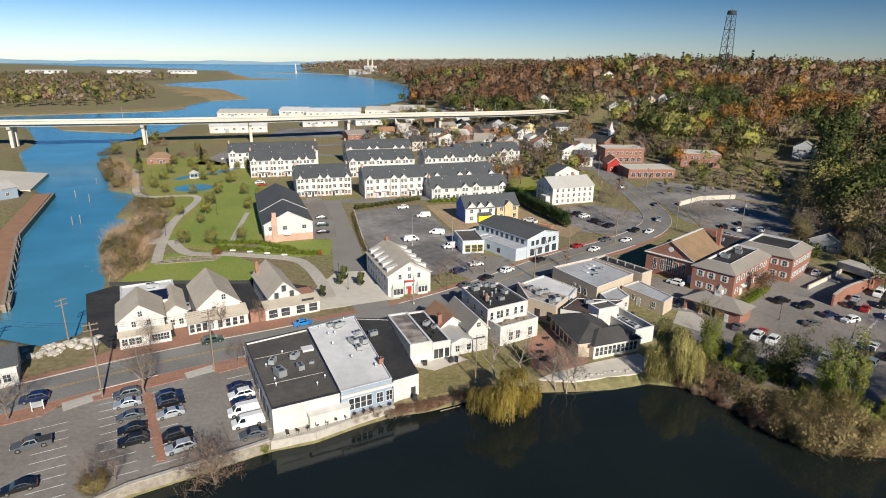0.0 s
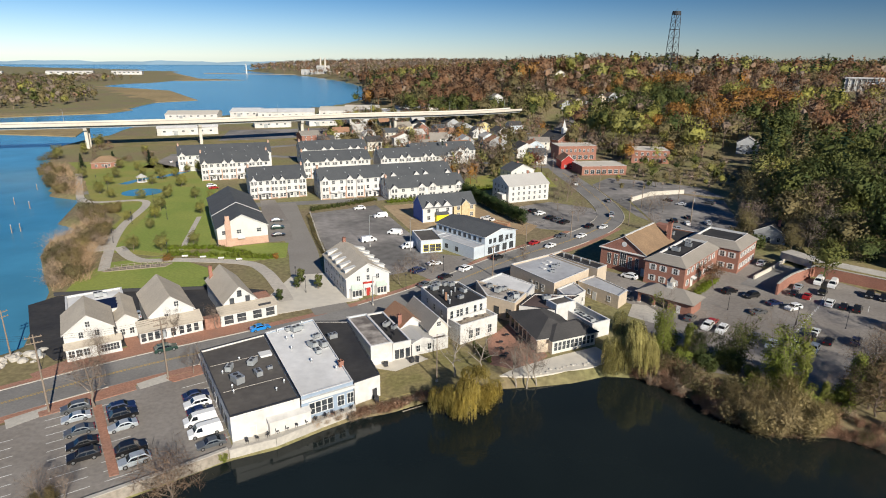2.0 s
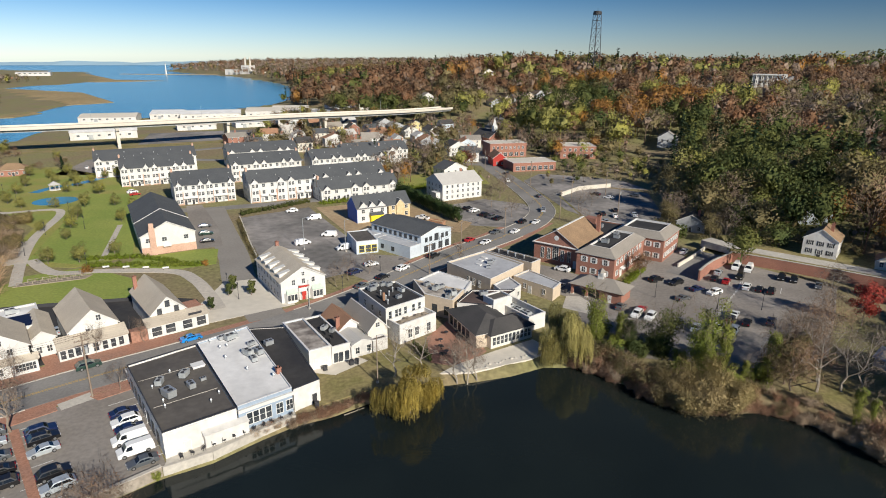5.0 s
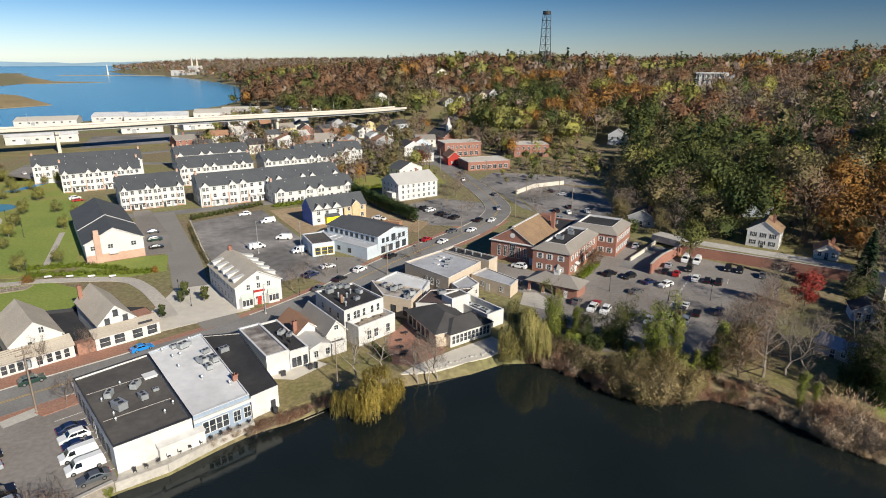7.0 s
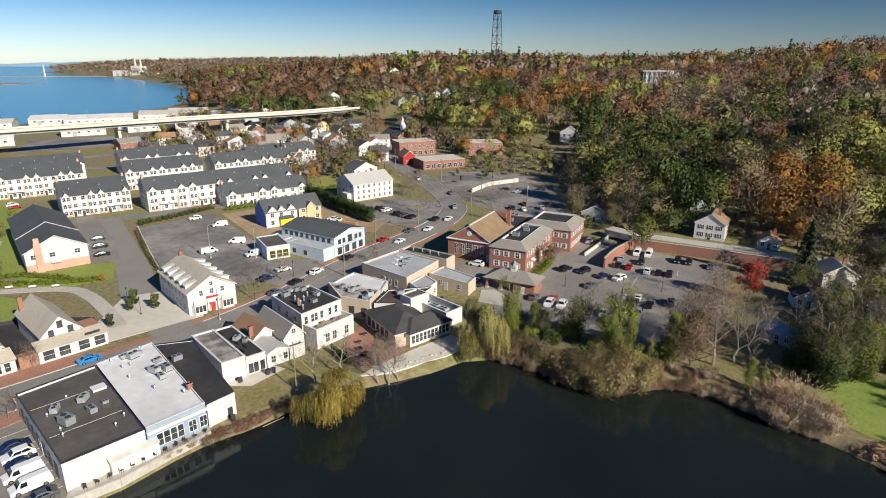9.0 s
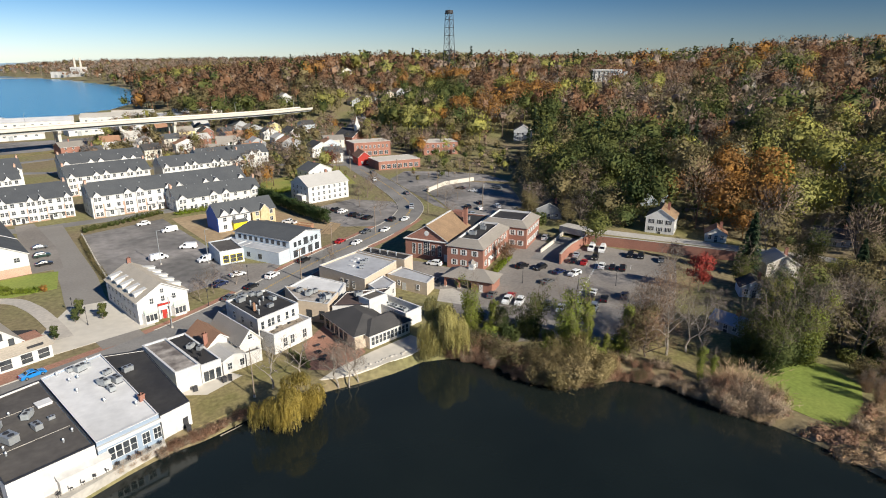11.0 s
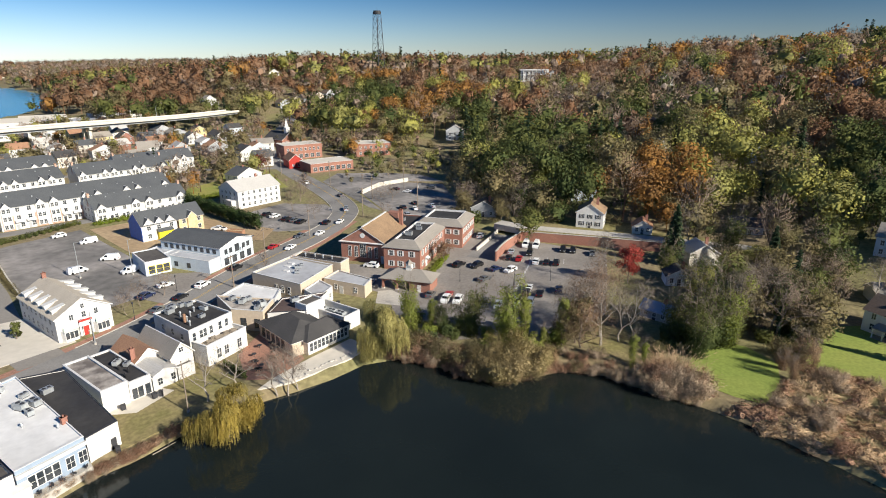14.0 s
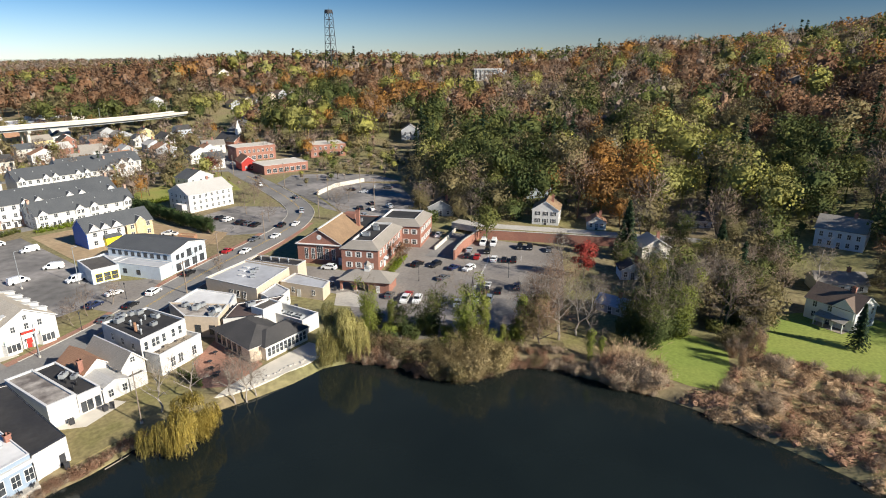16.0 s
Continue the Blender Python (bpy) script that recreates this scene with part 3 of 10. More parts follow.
patch("patio_stone", [(19, 108), (23, 111), (32, 115.5), (43, 120), (46, 114), (40, 111), (26, 107.5)], 0.075, PALE_CONCRETE, "pale stone terrace above the pond", "terrace")
patch("patio_blue", [(-7.5, 113), (-5, 116), (2, 119), (5, 116), (-2, 111)], 0.08, PALE_CONCRETE, "small pale concrete patio behind a shop", "terrace")
patch("apron_garage", [(56.5, 136.5), (60.5, 144), (64, 143), (66, 134), (63.5, 129.5)], 0.07, CONCRETE, "grey paved apron before the drive-through shelter", "pavement")
patch("pavement_lot_strip", [(-57.7, 100.8), (-56.2, 101.2), (-44.3, 81.0), (-45.6, 80.5)], 0.17, PAVER, "raised red brick planting strip in the car park", "pavement")
patch("pavement_street_strip", [(-66.5, 99.2), (-65.3, 97.6), (-52, 106.3), (-53, 108)], 0.17, PAVER, "raised red brick strip between street and car park", "pavement")
patch("pavement_shops", [(-73.6, 111.2), (-60.5, 119.2), (-38.5, 131.2), (-36.0, 137.5), (-43.7, 135.5), (-56, 130), (-59.0, 126.6), (-63.0, 132.0), (-65.4, 131.0), (-61.5, 124.8), (-71.5, 119.6), (-76, 113.5)], 0.05, PAVER,
      "red brick paver pavement before the harbour shops", "pavement")
patch("apron_west", [(-71.0, 97.0), (-65.8, 101.4), (-64.2, 99.0), (-69.0, 94.2)], 0.062, CONCRETE, "pale concrete driveway apron at the car park entrance", "road")
patch("apron_east", [(-53.0, 108.6), (-48.6, 112.2), (-47.0, 109.6), (-51.4, 106.4)], 0.062, CONCRETE, "pale concrete driveway apron at the car park entrance", "road")
patch("pavement_strip_west", [(-84, 87.2), (-83, 85.6), (-72, 92.6), (-71, 95.5), (-72.5, 96)], 0.17, PAVER, "raised red brick strip at the car park entrance", "pavement")
patch("pavement_strip_east", [(-48, 110.5), (-46, 108.8), (-41, 112), (-41.5, 114.2)], 0.17, PAVER, "raised red brick strip beside a shop wall", "pavement")
ribbon("path_park", [(-176, 336), (-158, 300), (-139, 268), (-114, 268), (-106, 226), (-98, 198), (-90, 176)], 3.2, 0.09, PATH, "pale gravel park path", "path")
ribbon("path_promenade", [(-96, 200), (-84, 186), (-70, 185.5), (-50, 182), (-42, 174), (-35, 160), (-31, 150)], 3.6, 0.1, PATH, "pale paved promenade from street to park", "path")
ribbon("path_club", [(-74, 196), (-82, 240)], 1.8, 0.1, PATH, "straight pale park path", "path")
patch("plaza_park", [(-113, 214), (-106, 224), (-101, 212), (-96, 196), (-104, 195)], 0.085, PATH, "pale gravel plaza at the waterside", "path")

ax, ay = math.cos(radians(30)), math.sin(radians(30))
rows = []
for k in range(11):                      # west row of stalls
    x, y = -70.6 + 1.31 * k, 88.5 - 2.28 * k
    rows.append((x, y, x + 5.2 * ax, y + 5.2 * ay))
for k in range(10):                      # middle rows
    x, y = -60.2 + 1.31 * k, 98.5 - 2.28 * k
    rows.append((x - 4.2 * ax, y - 4.2 * ay, x + 1.0 * ax, y + 1.0 * ay))
    rows.append((x + 3.0 * ax, y + 3.0 * ay, x + 8.0 * ax, y + 8.0 * ay))
for k in range(9):
    x, y = -43.5 + 1.31 * k, 106.5 - 2.28 * k
    rows.append((x, y, x + 5.0 * ax, y + 5.0 * ay))
stripes("stall_lines", rows, PAINT_WHITE, "white painted parking stall lines", 0.055)
rows = []
for k in range(14):
    x, y = 112.5 - 2.05 * k, 142.5 - 1.9 * k
    rows.append((x, y, x + 3.2, y + 3.6))
for k in range(9):
    x, y = 104 + 2.0 * k, 149.5 - 1.7 * k
    rows.append((x, y, x + 3.2, y + 3.6))
stripes("stall_lines_hall", rows, PAINT_WHITE, "white painted parking stall lines", 0.055)

# ---------------------------------------------------------------- plants
class Cloud:
    """Triangles and quads gathered as arrays, for leaves, twigs and limbs."""

    def __init__(self):
        self.tri, self.n = [], 0

    def cards(self, centre, along, across):
        """Quads round centres, each bent into two triangles off the plane."""
        a, b = centre - along - across * 0.6, centre + along * 0.2 - across
        c, d = centre + along + across * 0.5, centre - along * 0.3 + across
        self.tri.append(np.stack([a, b, c], 1))
        self.tri.append(np.stack([a, c, d], 1))

    def blades(self, base, tip, width):
        self.tri.append(np.stack([base - width, base + width, tip], 1))

    def stem(self, p0, p1, r0, r1, n=5):
        p0, p1 = np.array(p0, float), np.array(p1, float)
        d = p1 - p0
        d = d / (np.linalg.norm(d) + 1e-9)
        u = np.cross(d, (0, 0, 1) if abs(d[2]) < 0.9 else (1, 0, 0))
        u /= np.linalg.norm(u)
        v = np.cross(d, u)
        a = np.arange(n + 1) * 2 * np.pi / n
        ring = np.cos(a)[:, None] * u + np.sin(a)[:, None] * v
        lo, hi = p0 + ring * r0, p1 + ring * r1
        self.tri.append(np.stack([lo[:-1], lo[1:], hi[1:]], 1))
        self.tri.append(np.stack([lo[:-1], hi[1:], hi[:-1]], 1))

    def all(self):
        return np.concatenate(self.tri) if self.tri else np.zeros((0, 3, 3))


def outward(tris, centre, radii, loose, seed=5):
    """Normals that lean out of a crown round its centre, so that leaf clumps shade as one rounded mass."""
    r = np.random.default_rng(seed)
    d = (tris - centre) / radii
    d = d / (np.linalg.norm(d, axis=2)[:, :, None] + 0.35) + r.normal(size=(len(tris), 1, 3)) * loose + (0, 0, 0.18)
    return d / (np.linalg.norm(d, axis=2)[:, :, None] + 1e-9)


def facing(tris, normals):
    """The triangles with their corners in the order that suits the normals."""
    g = np.cross(tris[:, 1] - tris[:, 0], tris[:, 2] - tris[:, 0])
    flip = (g * normals.mean(1)).sum(1) < 0
    tris[flip] = tris[flip][:, ::-1]
    normals[flip] = normals[flip][:, ::-1]
    return tris


def tri_mesh(name, tris, m, normals=None):
    me = bpy.data.meshes.new(name)
    k = len(tris)
    me.vertices.add(3 * k)
    me.vertices.foreach_set("co", np.ascontiguousarray(tris, dtype=np.float32).ravel())
    me.loops.add(3 * k)
    me.loops.foreach_set("vertex_index", np.arange(3 * k, dtype=np.int32))
    me.polygons.add(k)
    me.polygons.foreach_set("loop_start", np.arange(0, 3 * k, 3, dtype=np.int32))
    if normals is not None:
        me.polygons.foreach_set("use_smooth", np.ones(k, dtype=bool))
        lean = me.attributes.new("custom_normal", "FLOAT_VECTOR", "POINT")
        lean.data.foreach_set("vector", np.ascontiguousarray(normals, dtype=np.float32).ravel())
    me.update(calc_edges=True)
    me.materials.append(m)
    return me


def unit(r, n):
    v = r.normal(size=(n, 3))
    return v / np.linalg.norm(v, axis=1)[:, None]


def limbs(r, tall, spread, wood, count=7, trunk=0.18, lean=0.0, fork=0.3, sub=3):
    """A tapered trunk with limbs and boughs. Returns the ends of the boughs."""
    ends = []
    p, w = np.array([0.0, 0, -0.25]), trunk
    tops = []
    steps = 5
    for i in range(steps):
        q = p + np.array([r.normal() * 0.03 * tall + lean, r.normal() * 0.03 * tall, tall * 0.72 / steps])
        wood.stem(p, q, w, w * 0.8)
        tops.append((p, q, w))
        p, w = q, w * 0.8
    ends.append(p + (0, 0, tall * 0.15))
    wood.stem(p, ends[-1], w, 0.02)
    for k in range(count):
        f = fork + (0.95 - fork) * (k + r.random() * 0.6) / count
        i = min(int(f * steps), steps - 1)
        a, b, w = tops[i]
        s = a + (b - a) * (f * steps - i)
        az = k * 2.4 + r.random()
        reach = spread * (0.55 + 0.5 * r.random()) * (1.15 - 0.5 * f)
        out = np.array([math.cos(az), math.sin(az), 0.0])
        m = s + out * reach * 0.55 + (0, 0, tall * 0.10 + 0.08 * tall * r.random())
        e = s + out * reach + (0, 0, tall * (0.16 + 0.16 * r.random()))
        wood.stem(s, m, w * 0.55, w * 0.36, 4)
        wood.stem(m, e, w * 0.36, 0.025, 4)
        ends += [e, m]
        for j in range(sub):
            o = m + (e - m) * r.random() + unit(r, 1)[0] * reach * 0.12
            t = o + (unit(r, 1)[0] + (0, 0, 0.7)) * spread * 0.33
            wood.stem(m + (e - m) * (0.2 + 0.25 * j), t, w * 0.22, 0.015, 3)
            ends.append(t)
    return np.array(ends)


def twigs(r, ends, n, long, thin, cloud, droop=0.25):
    base = ends[r.integers(0, len(ends), n)] + r.normal(size=(n, 3)) * long * 0.35
    way = unit(r, n) + (0, 0, droop)
    tip = base + way * long * (0.5 + 0.8 * r.random((n, 1)))
    side = np.cross(way, unit(r, n))
    cloud.blades(base, tip, side / (np.linalg.norm(side, axis=1)[:, None] + 1e-9) * thin)


def leaves(r, ends, n, ball, size, cloud, flat=0.8):
    """Leaf clumps in balls round the bough ends, most of them facing outwards."""
    k = r.integers(0, len(ends), n)
    c = ends[k] + unit(r, n) * ball * np.cbrt(r.random((n, 1))) * (1, 1, flat)
    mid = ends.mean(0)
    out = (c - ends[k]) / ball + 0.8 * (c - mid) / (np.abs(ends - mid).max() + 0.1) + unit(r, n) * 0.55 + (0, 0, 0.25)
    out /= np.linalg.norm(out, axis=1)[:, None]
    a = np.cross(out, unit(r, n))
    a /= np.linalg.norm(a, axis=1)[:, None] + 1e-9
    b = np.cross(out, a)
    s = size * (0.6 + 0.8 * r.random((n, 1)))
    cloud.cards(c, a * s, b * s * 0.8)


def bare_tree(seed, tall, spread, n=900, long=1.3, thin=0.022, trunk=0.22, fork=0.3, count=9):
    r = np.random.default_rng(seed)
    wood, tw = Cloud(), Cloud()
    ends = limbs(r, tall, spread, wood, count, trunk, fork=fork, sub=4)
    twigs(r, ends, n, long, thin, tw)
    return wood.all(), tw.all()


def leafy_tree(seed, tall, spread, n=900, size=0.32, trunk=0.2, fork=0.3, ball=None, count=8):
    r = np.random.default_rng(seed)
    wood, lf = Cloud(), Cloud()
    ends = limbs(r, tall, spread, wood, count, trunk, fork=fork, sub=3)
    leaves(r, ends, n, ball or spread * 0.36, size, lf)
    return wood.all(), lf.all()


def conifer(seed, tall, spread, n=1100, size=0.4):
    r = np.random.default_rng(seed)
    wood, lf = Cloud(), Cloud()
    wood.stem((0, 0, -0.2), (0, 0, tall * 0.95), 0.22, 0.03)
    f = r.random(n) ** 0.8
    tiers = np.floor(f * 12) / 12 + 0.02 * r.normal(size=n)
    az = r.random(n) * 2 * np.pi
    rad = spread * (1.02 - f) * np.sqrt(r.random(n)) * (0.75 + 0.35 * np.sin(az * 3 + seed))
    c = np.stack([np.cos(az) * rad, np.sin(az) * rad, tall * (0.1 + 0.9 * tiers) - rad * 0.25], 1)
    out = np.stack([np.cos(az), np.sin(az), -0.35 + 0 * az], 1)
    lf.cards(c, out * size, np.cross(out, (0, 0, 1)) * size * 0.5 + unit(r, n) * size * 0.2)
    return wood.all(), lf.all()


def willow(seed, tall, spread, n=2600):
    """A round-headed tree whose boughs end in long hanging strands with narrow leaves."""
    r = np.random.default_rng(seed)
    wood, lf = Cloud(), Cloud()
    ends = limbs(r, tall, spread * 0.75, wood, 11, 0.35, fork=0.2, sub=4)
    heads = ends[r.integers(0, len(ends), 34)] + r.normal(size=(34, 3)) * (spread * 0.16, spread * 0.16, tall * 0.05)
    k = r.integers(0, len(heads), n)
    top = heads[k] + unit(r, n) * (spread * 0.2, spread * 0.2, tall * 0.08)
    rim = np.hypot(top[:, 0], top[:, 1]) / spread
    drop = tall * (0.16 + 0.34 * r.random(n) ** 1.3) * (0.45 + 0.75 * rim)
    drop = np.clip(drop, 0.3, np.maximum(top[:, 2] - 0.15, 0.35))
    out = top * (1, 1, 0) / (np.hypot(top[:, 0], top[:, 1])[:, None] + 0.3)
    az = r.random(n) * 2 * np.pi
    side = np.stack([np.cos(az), np.sin(az), 0 * az], 1) * 0.035
    at = [top + out * (0.55 * f ** 0.5 + 0.1 * r.normal(size=(n, 1))) - np.stack([0 * drop, 0 * drop, drop * f ** 1.25], 1) for f in (0.0, 0.3, 0.65, 1.0)]
    for a, b in zip(at, at[1:]):
        lf.tri.append(np.stack([a - side, a + side, b], 1))
        for f in (0.2, 0.6):
            mid = a + (b - a) * f + r.normal(size=(n, 3)) * 0.10
            lf.cards(mid, unit(r, n) * 0.07 + (0, 0, -0.13), side * 1.3 + unit(r, n) * 0.035)
    return wood.all(), lf.all()


def ivy_tree(seed, tall, spread, n=5200, size=0.13, stems=2, bare=0.3):
    """Leaning trunks wrapped in ivy: uneven leafy clumps up the stems, bare limbs above them."""
    r = np.random.default_rng(seed)
    wood, lf = Cloud(), Cloud()
    ends, balls = [], []
    for k in range(stems):
        az = k * 2.6 + r.random()
        p = np.array([math.cos(az) * 0.3 * k, math.sin(az) * 0.3 * k, -0.3])
        lean = np.array([math.cos(az), math.sin(az), 0]) * spread * (0.10 + 0.06 * r.random()) * (k > 0)
        high, w = tall * (1.0 - 0.22 * k), 0.24 - 0.05 * k
        for i in range(8):
            q = p + lean + np.array([r.normal() * 0.16, r.normal() * 0.16, high / 8])
            wood.stem(p, q, w, w * 0.84)
            f = (i + 1) / 8
            if f < 1 - bare * 0.5:
                for j in range(3):
                    ends.append(p + (q - p) * r.random() + unit(r, 1)[0] * spread * (0.12, 0.3, 0.42)[j] * (1, 1, 0.7))
                    balls.append(spread * (0.28 + 0.34 * r.random()) * (1.1 - 0.35 * abs(f - 0.55)) * (1.15, 0.9, 0.7)[j])
            if f > 0.45:
                for j in range(2):
                    e = q + (unit(r, 1)[0] * (1, 1, 0.5) + (0, 0, 0.65)) * spread * (0.7 + 0.5 * r.random())
                    wood.stem(q, e, w * 0.42, 0.02, 3)
                    twigs(r, np.array([e, (q + e) / 2]), 60, 0.9, 0.014, wood)
                    if f < 0.9:
                        ends.append(q + (e - q) * 0.6)
                        balls.append(spread * (0.14 + 0.2 * r.random()))
            p, w = q, w * 0.84
    ends, balls = np.array(ends), np.array(balls)
    k = r.choice(len(ends), n, p=balls ** 2 / (balls ** 2).sum())
    d = unit(r, n)
    c = ends[k] + d * (balls[k] * (0.55 + 0.5 * r.random(n)))[:, None] * (1, 1, 1.15)
    c[:, 2] = np.maximum(c[:, 2], 0.1)
    face = d + unit(r, n) * 0.6
    a = np.cross(face, unit(r, n))
    a /= np.linalg.norm(a, axis=1)[:, None] + 1e-9
    b = np.cross(face, a)
    b /= np.linalg.norm(b, axis=1)[:, None] + 1e-9
    z = size * (0.6 + 0.8 * r.random((n, 1)))
    lf.cards(c, a * z, b * z * 0.8)
    return wood.all(), lf.all()


def shrub(seed, tall, spread, n=420, size=0.22, kind="leaf"):
    r = np.random.default_rng(seed)
    wood, lf = Cloud(), Cloud()
    ends = []
    for k in range(9):
        az, f = k * 2.4 + r.random(), 0.35 + 0.65 * r.random()
        e = np.array([math.cos(az) * spread * f, math.sin(az) * spread * f, tall * (0.95 - 0.45 * f * f) * (0.75 + 0.3 * r.random())])
        wood.stem((r.normal() * 0.12, r.normal() * 0.12, -0.3), e, 0.05, 0.012, 3)
        ends += [e, e * (0.8, 0.8, 0.62), e * (0.6, 0.6, 0.35)]
    ends = np.array(ends)
    if kind == "leaf":
        leaves(r, ends, n, spread * 0.42, size, lf)
    else:
        twigs(r, ends, n * 3, spread * 0.38, 0.02, lf, 0.45)
        leaves(r, ends, n, spread * 0.36, size * 0.62, lf)
    return wood.all(), lf.all()


PLANTS = {}


def plant(key, maker, wood_mat, leaf, crown="crown"):
    """Keeps one plant's meshes for reuse."""
    w, c = maker
    mid = c.mean(1)
    d = outward(c, mid.mean(0), mid.std(0) * 1.6 + 0.1, 0.45)
    PLANTS[key] = (tri_mesh(key + "_trunk", w, wood_mat), tri_mesh(key + "_crown", facing(c, d), leaf, d), "crown")


def grow(key, x, y, turn=0.0, size=1.0, label="", category="tree", name="tree", z=None, group="", sink=0.0):
    w, c, crown = PLANTS[key]
    ob = thing(name, label, category, pose(x, y, (ground_at(x, y) if z is None else z) - sink, 0, 0, turn) @ Matrix.Scale(size, 4), group)
    part("trunk" if name == "tree" else "woody_base", w, w.materials[0], ob)
    part(crown, c, c.materials[0], ob)
    return ob

# ---------------------------------------------------------------- houses
WINDOWS = {}


def lattice(xs, zs):
    """One connected frame of bars: every second cell both ways is open."""
    g, at = Geo(), {}

    def v(i, j, back):
        if (i, j, back) not in at:
            at[(i, j, back)] = len(g.v)
            g.v.append((xs[i], 0.02 if back else -0.07, zs[j]))
        return at[(i, j, back)]

    def solid(i, j):
        return 0 <= i < len(xs) - 1 and 0 <= j < len(zs) - 1 and not (i % 2 and j % 2)

    for i in range(len(xs) - 1):
        for j in range(len(zs) - 1):
            if not solid(i, j):
                continue
            g.f.append((v(i, j, 0), v(i + 1, j, 0), v(i + 1, j + 1, 0), v(i, j + 1, 0)))
            for (di, dj), (a, b) in (((-1, 0), ((i, j + 1), (i, j))), ((1, 0), ((i + 1, j), (i + 1, j + 1))), ((0, -1), ((i, j), (i + 1, j))), ((0, 1), ((i + 1, j + 1), (i, j + 1)))):
                if not solid(i + di, j + dj):
                    g.f.append((v(*b, 0), v(*a, 0), v(*a, 1), v(*b, 1)))
    g.m = [0] * len(g.f)
    return g


def window_meshes(w, h, frame_mat, bars):
    key = (round(w, 2), round(h, 2), frame_mat.name, bars)
    if key not in WINDOWS:
        t = 0.09
        g = lattice([-w / 2 - t, -w / 2] + [v for k in range(1, bars) for v in (-w / 2 + w * k / bars - 0.03, -w / 2 + w * k / bars + 0.03)] + [w / 2, w / 2 + t],
                    [-t, 0] + ([h * 0.5 - 0.03, h * 0.5 + 0.03] if bars else []) + [h, h + t * 1.3])
        s = Geo().box(-w / 2 - t - 0.05, -0.16, -t - 0.07, w / 2 + t + 0.05, 0.02, -t)
        p = Geo().poly([(-w / 2, -0.03, 0), (w / 2, -0.03, 0), (w / 2, -0.03, h), (-w / 2, -0.03, h)])
        sh = Geo().box(-0.2, -0.05, 0, 0.2, 0.02, h)
        WINDOWS[key] = (g.mesh("window", [frame_mat]), s.mesh("sill", [frame_mat]), p.mesh("pane", [GLASS]), sh.mesh("shutter", [SHUTTER]))
    return WINDOWS[key]


def face_pose(b, face, u, z):
    if "sides" in b:
        o, a, _ = b["sides"][face]
        return pose(o.x, o.y, 0, 0, 0, a) @ pose(u, 0, z)
    w, d = b["w"], b["d"]
    return {"f": pose(u, 0, z), "r": pose(w, u, z, 0, 0, 90), "b": pose(w - u, d, z, 0, 0, 180), "l": pose(0, d - u, z, 0, 0, -90)}[face]


def windows(b, face, us, z, w=1.0, h=1.5, frame_mat=None, bars=2, shutters=False, sill=True, shutter_mat=None):
    fm, sm, pm, hm = window_meshes(w, h, frame_mat or TRIM, bars)
    for u in us:
        win = part("window", fm, TRIM, b["ob"], m=face_pose(b, face, u, z))
        part("pane", pm, GLASS, win)
        if sill and b["near"]:
            part("sill", sm, TRIM, win)
        if shutters:
            for s in (-1, 1):
                part("shutter", hm if shutter_mat is None else white_shutter(h), SHUTTER, win, m=pose(s * (w / 2 + 0.3), 0, 0))


SHUTTERS = {}


def white_shutter(h):
    if h not in SHUTTERS:
        SHUTTERS[h] = Geo().box(-0.22, -0.05, 0, 0.22, 0.02, h).mesh("shutter", [TRIM])
    return SHUTTERS[h]


def block(label, pts, h, wall, cover, parapet=0.3, cap=None, name="shop", category="shop"):
    """A flat-roofed block over four ground corners: front left, front right, back right, back left."""
    (x, y), (x1, y1) = pts[0], pts[1]
    ang = math.degrees(math.atan2(y1 - y, x1 - x))
    inv = pose(x, y, 0, 0, 0, ang).inverted()
    loc = [inv @ Vector((a, c, 0)) for a, c in pts]
    mid = sum(loc, Vector()) / 4
    ob = thing(name, label, category, pose(x, y, 0, 0, 0, ang))
    inner = [p + (mid - p).normalized() * 0.42 for p in loc]
    outer = [p - (mid - p).normalized() * 0.08 for p in loc]
    g, c = Geo(), Geo()
    for i in range(4):
        j = (i + 1) % 4
        g.prism([(loc[i].x, loc[i].y), (loc[j].x, loc[j].y), (inner[j].x, inner[j].y), (inner[i].x, inner[i].y)], -1.0, h)
        c.prism([(outer[i].x, outer[i].y), (outer[j].x, outer[j].y), (inner[j].x, inner[j].y), (inner[i].x, inner[i].y)], h, h + 0.08)
    part("wall", g, wall, ob)
    part("coping", c, cap or TRIM, ob)
    part("roof", Geo().prism([(p.x, p.y) for p in inner], h - parapet - 0.2, h - parapet), cover, ob)
    sides = []
    for i in range(4):
        j = (i + 1) % 4
        d = loc[j] - loc[i]
        sides.append((loc[i], math.degrees(math.atan2(d.y, d.x)), d.length))
    return {"near": True, "ob": ob, "w": sides[0][2], "d": sides[1][2], "h": h, "sides": dict(zip("frbl", sides))}


def spread(n, a, b):
    return [a + (b - a) * (i + 0.5) / n for i in range(n)]


DOORS = {}


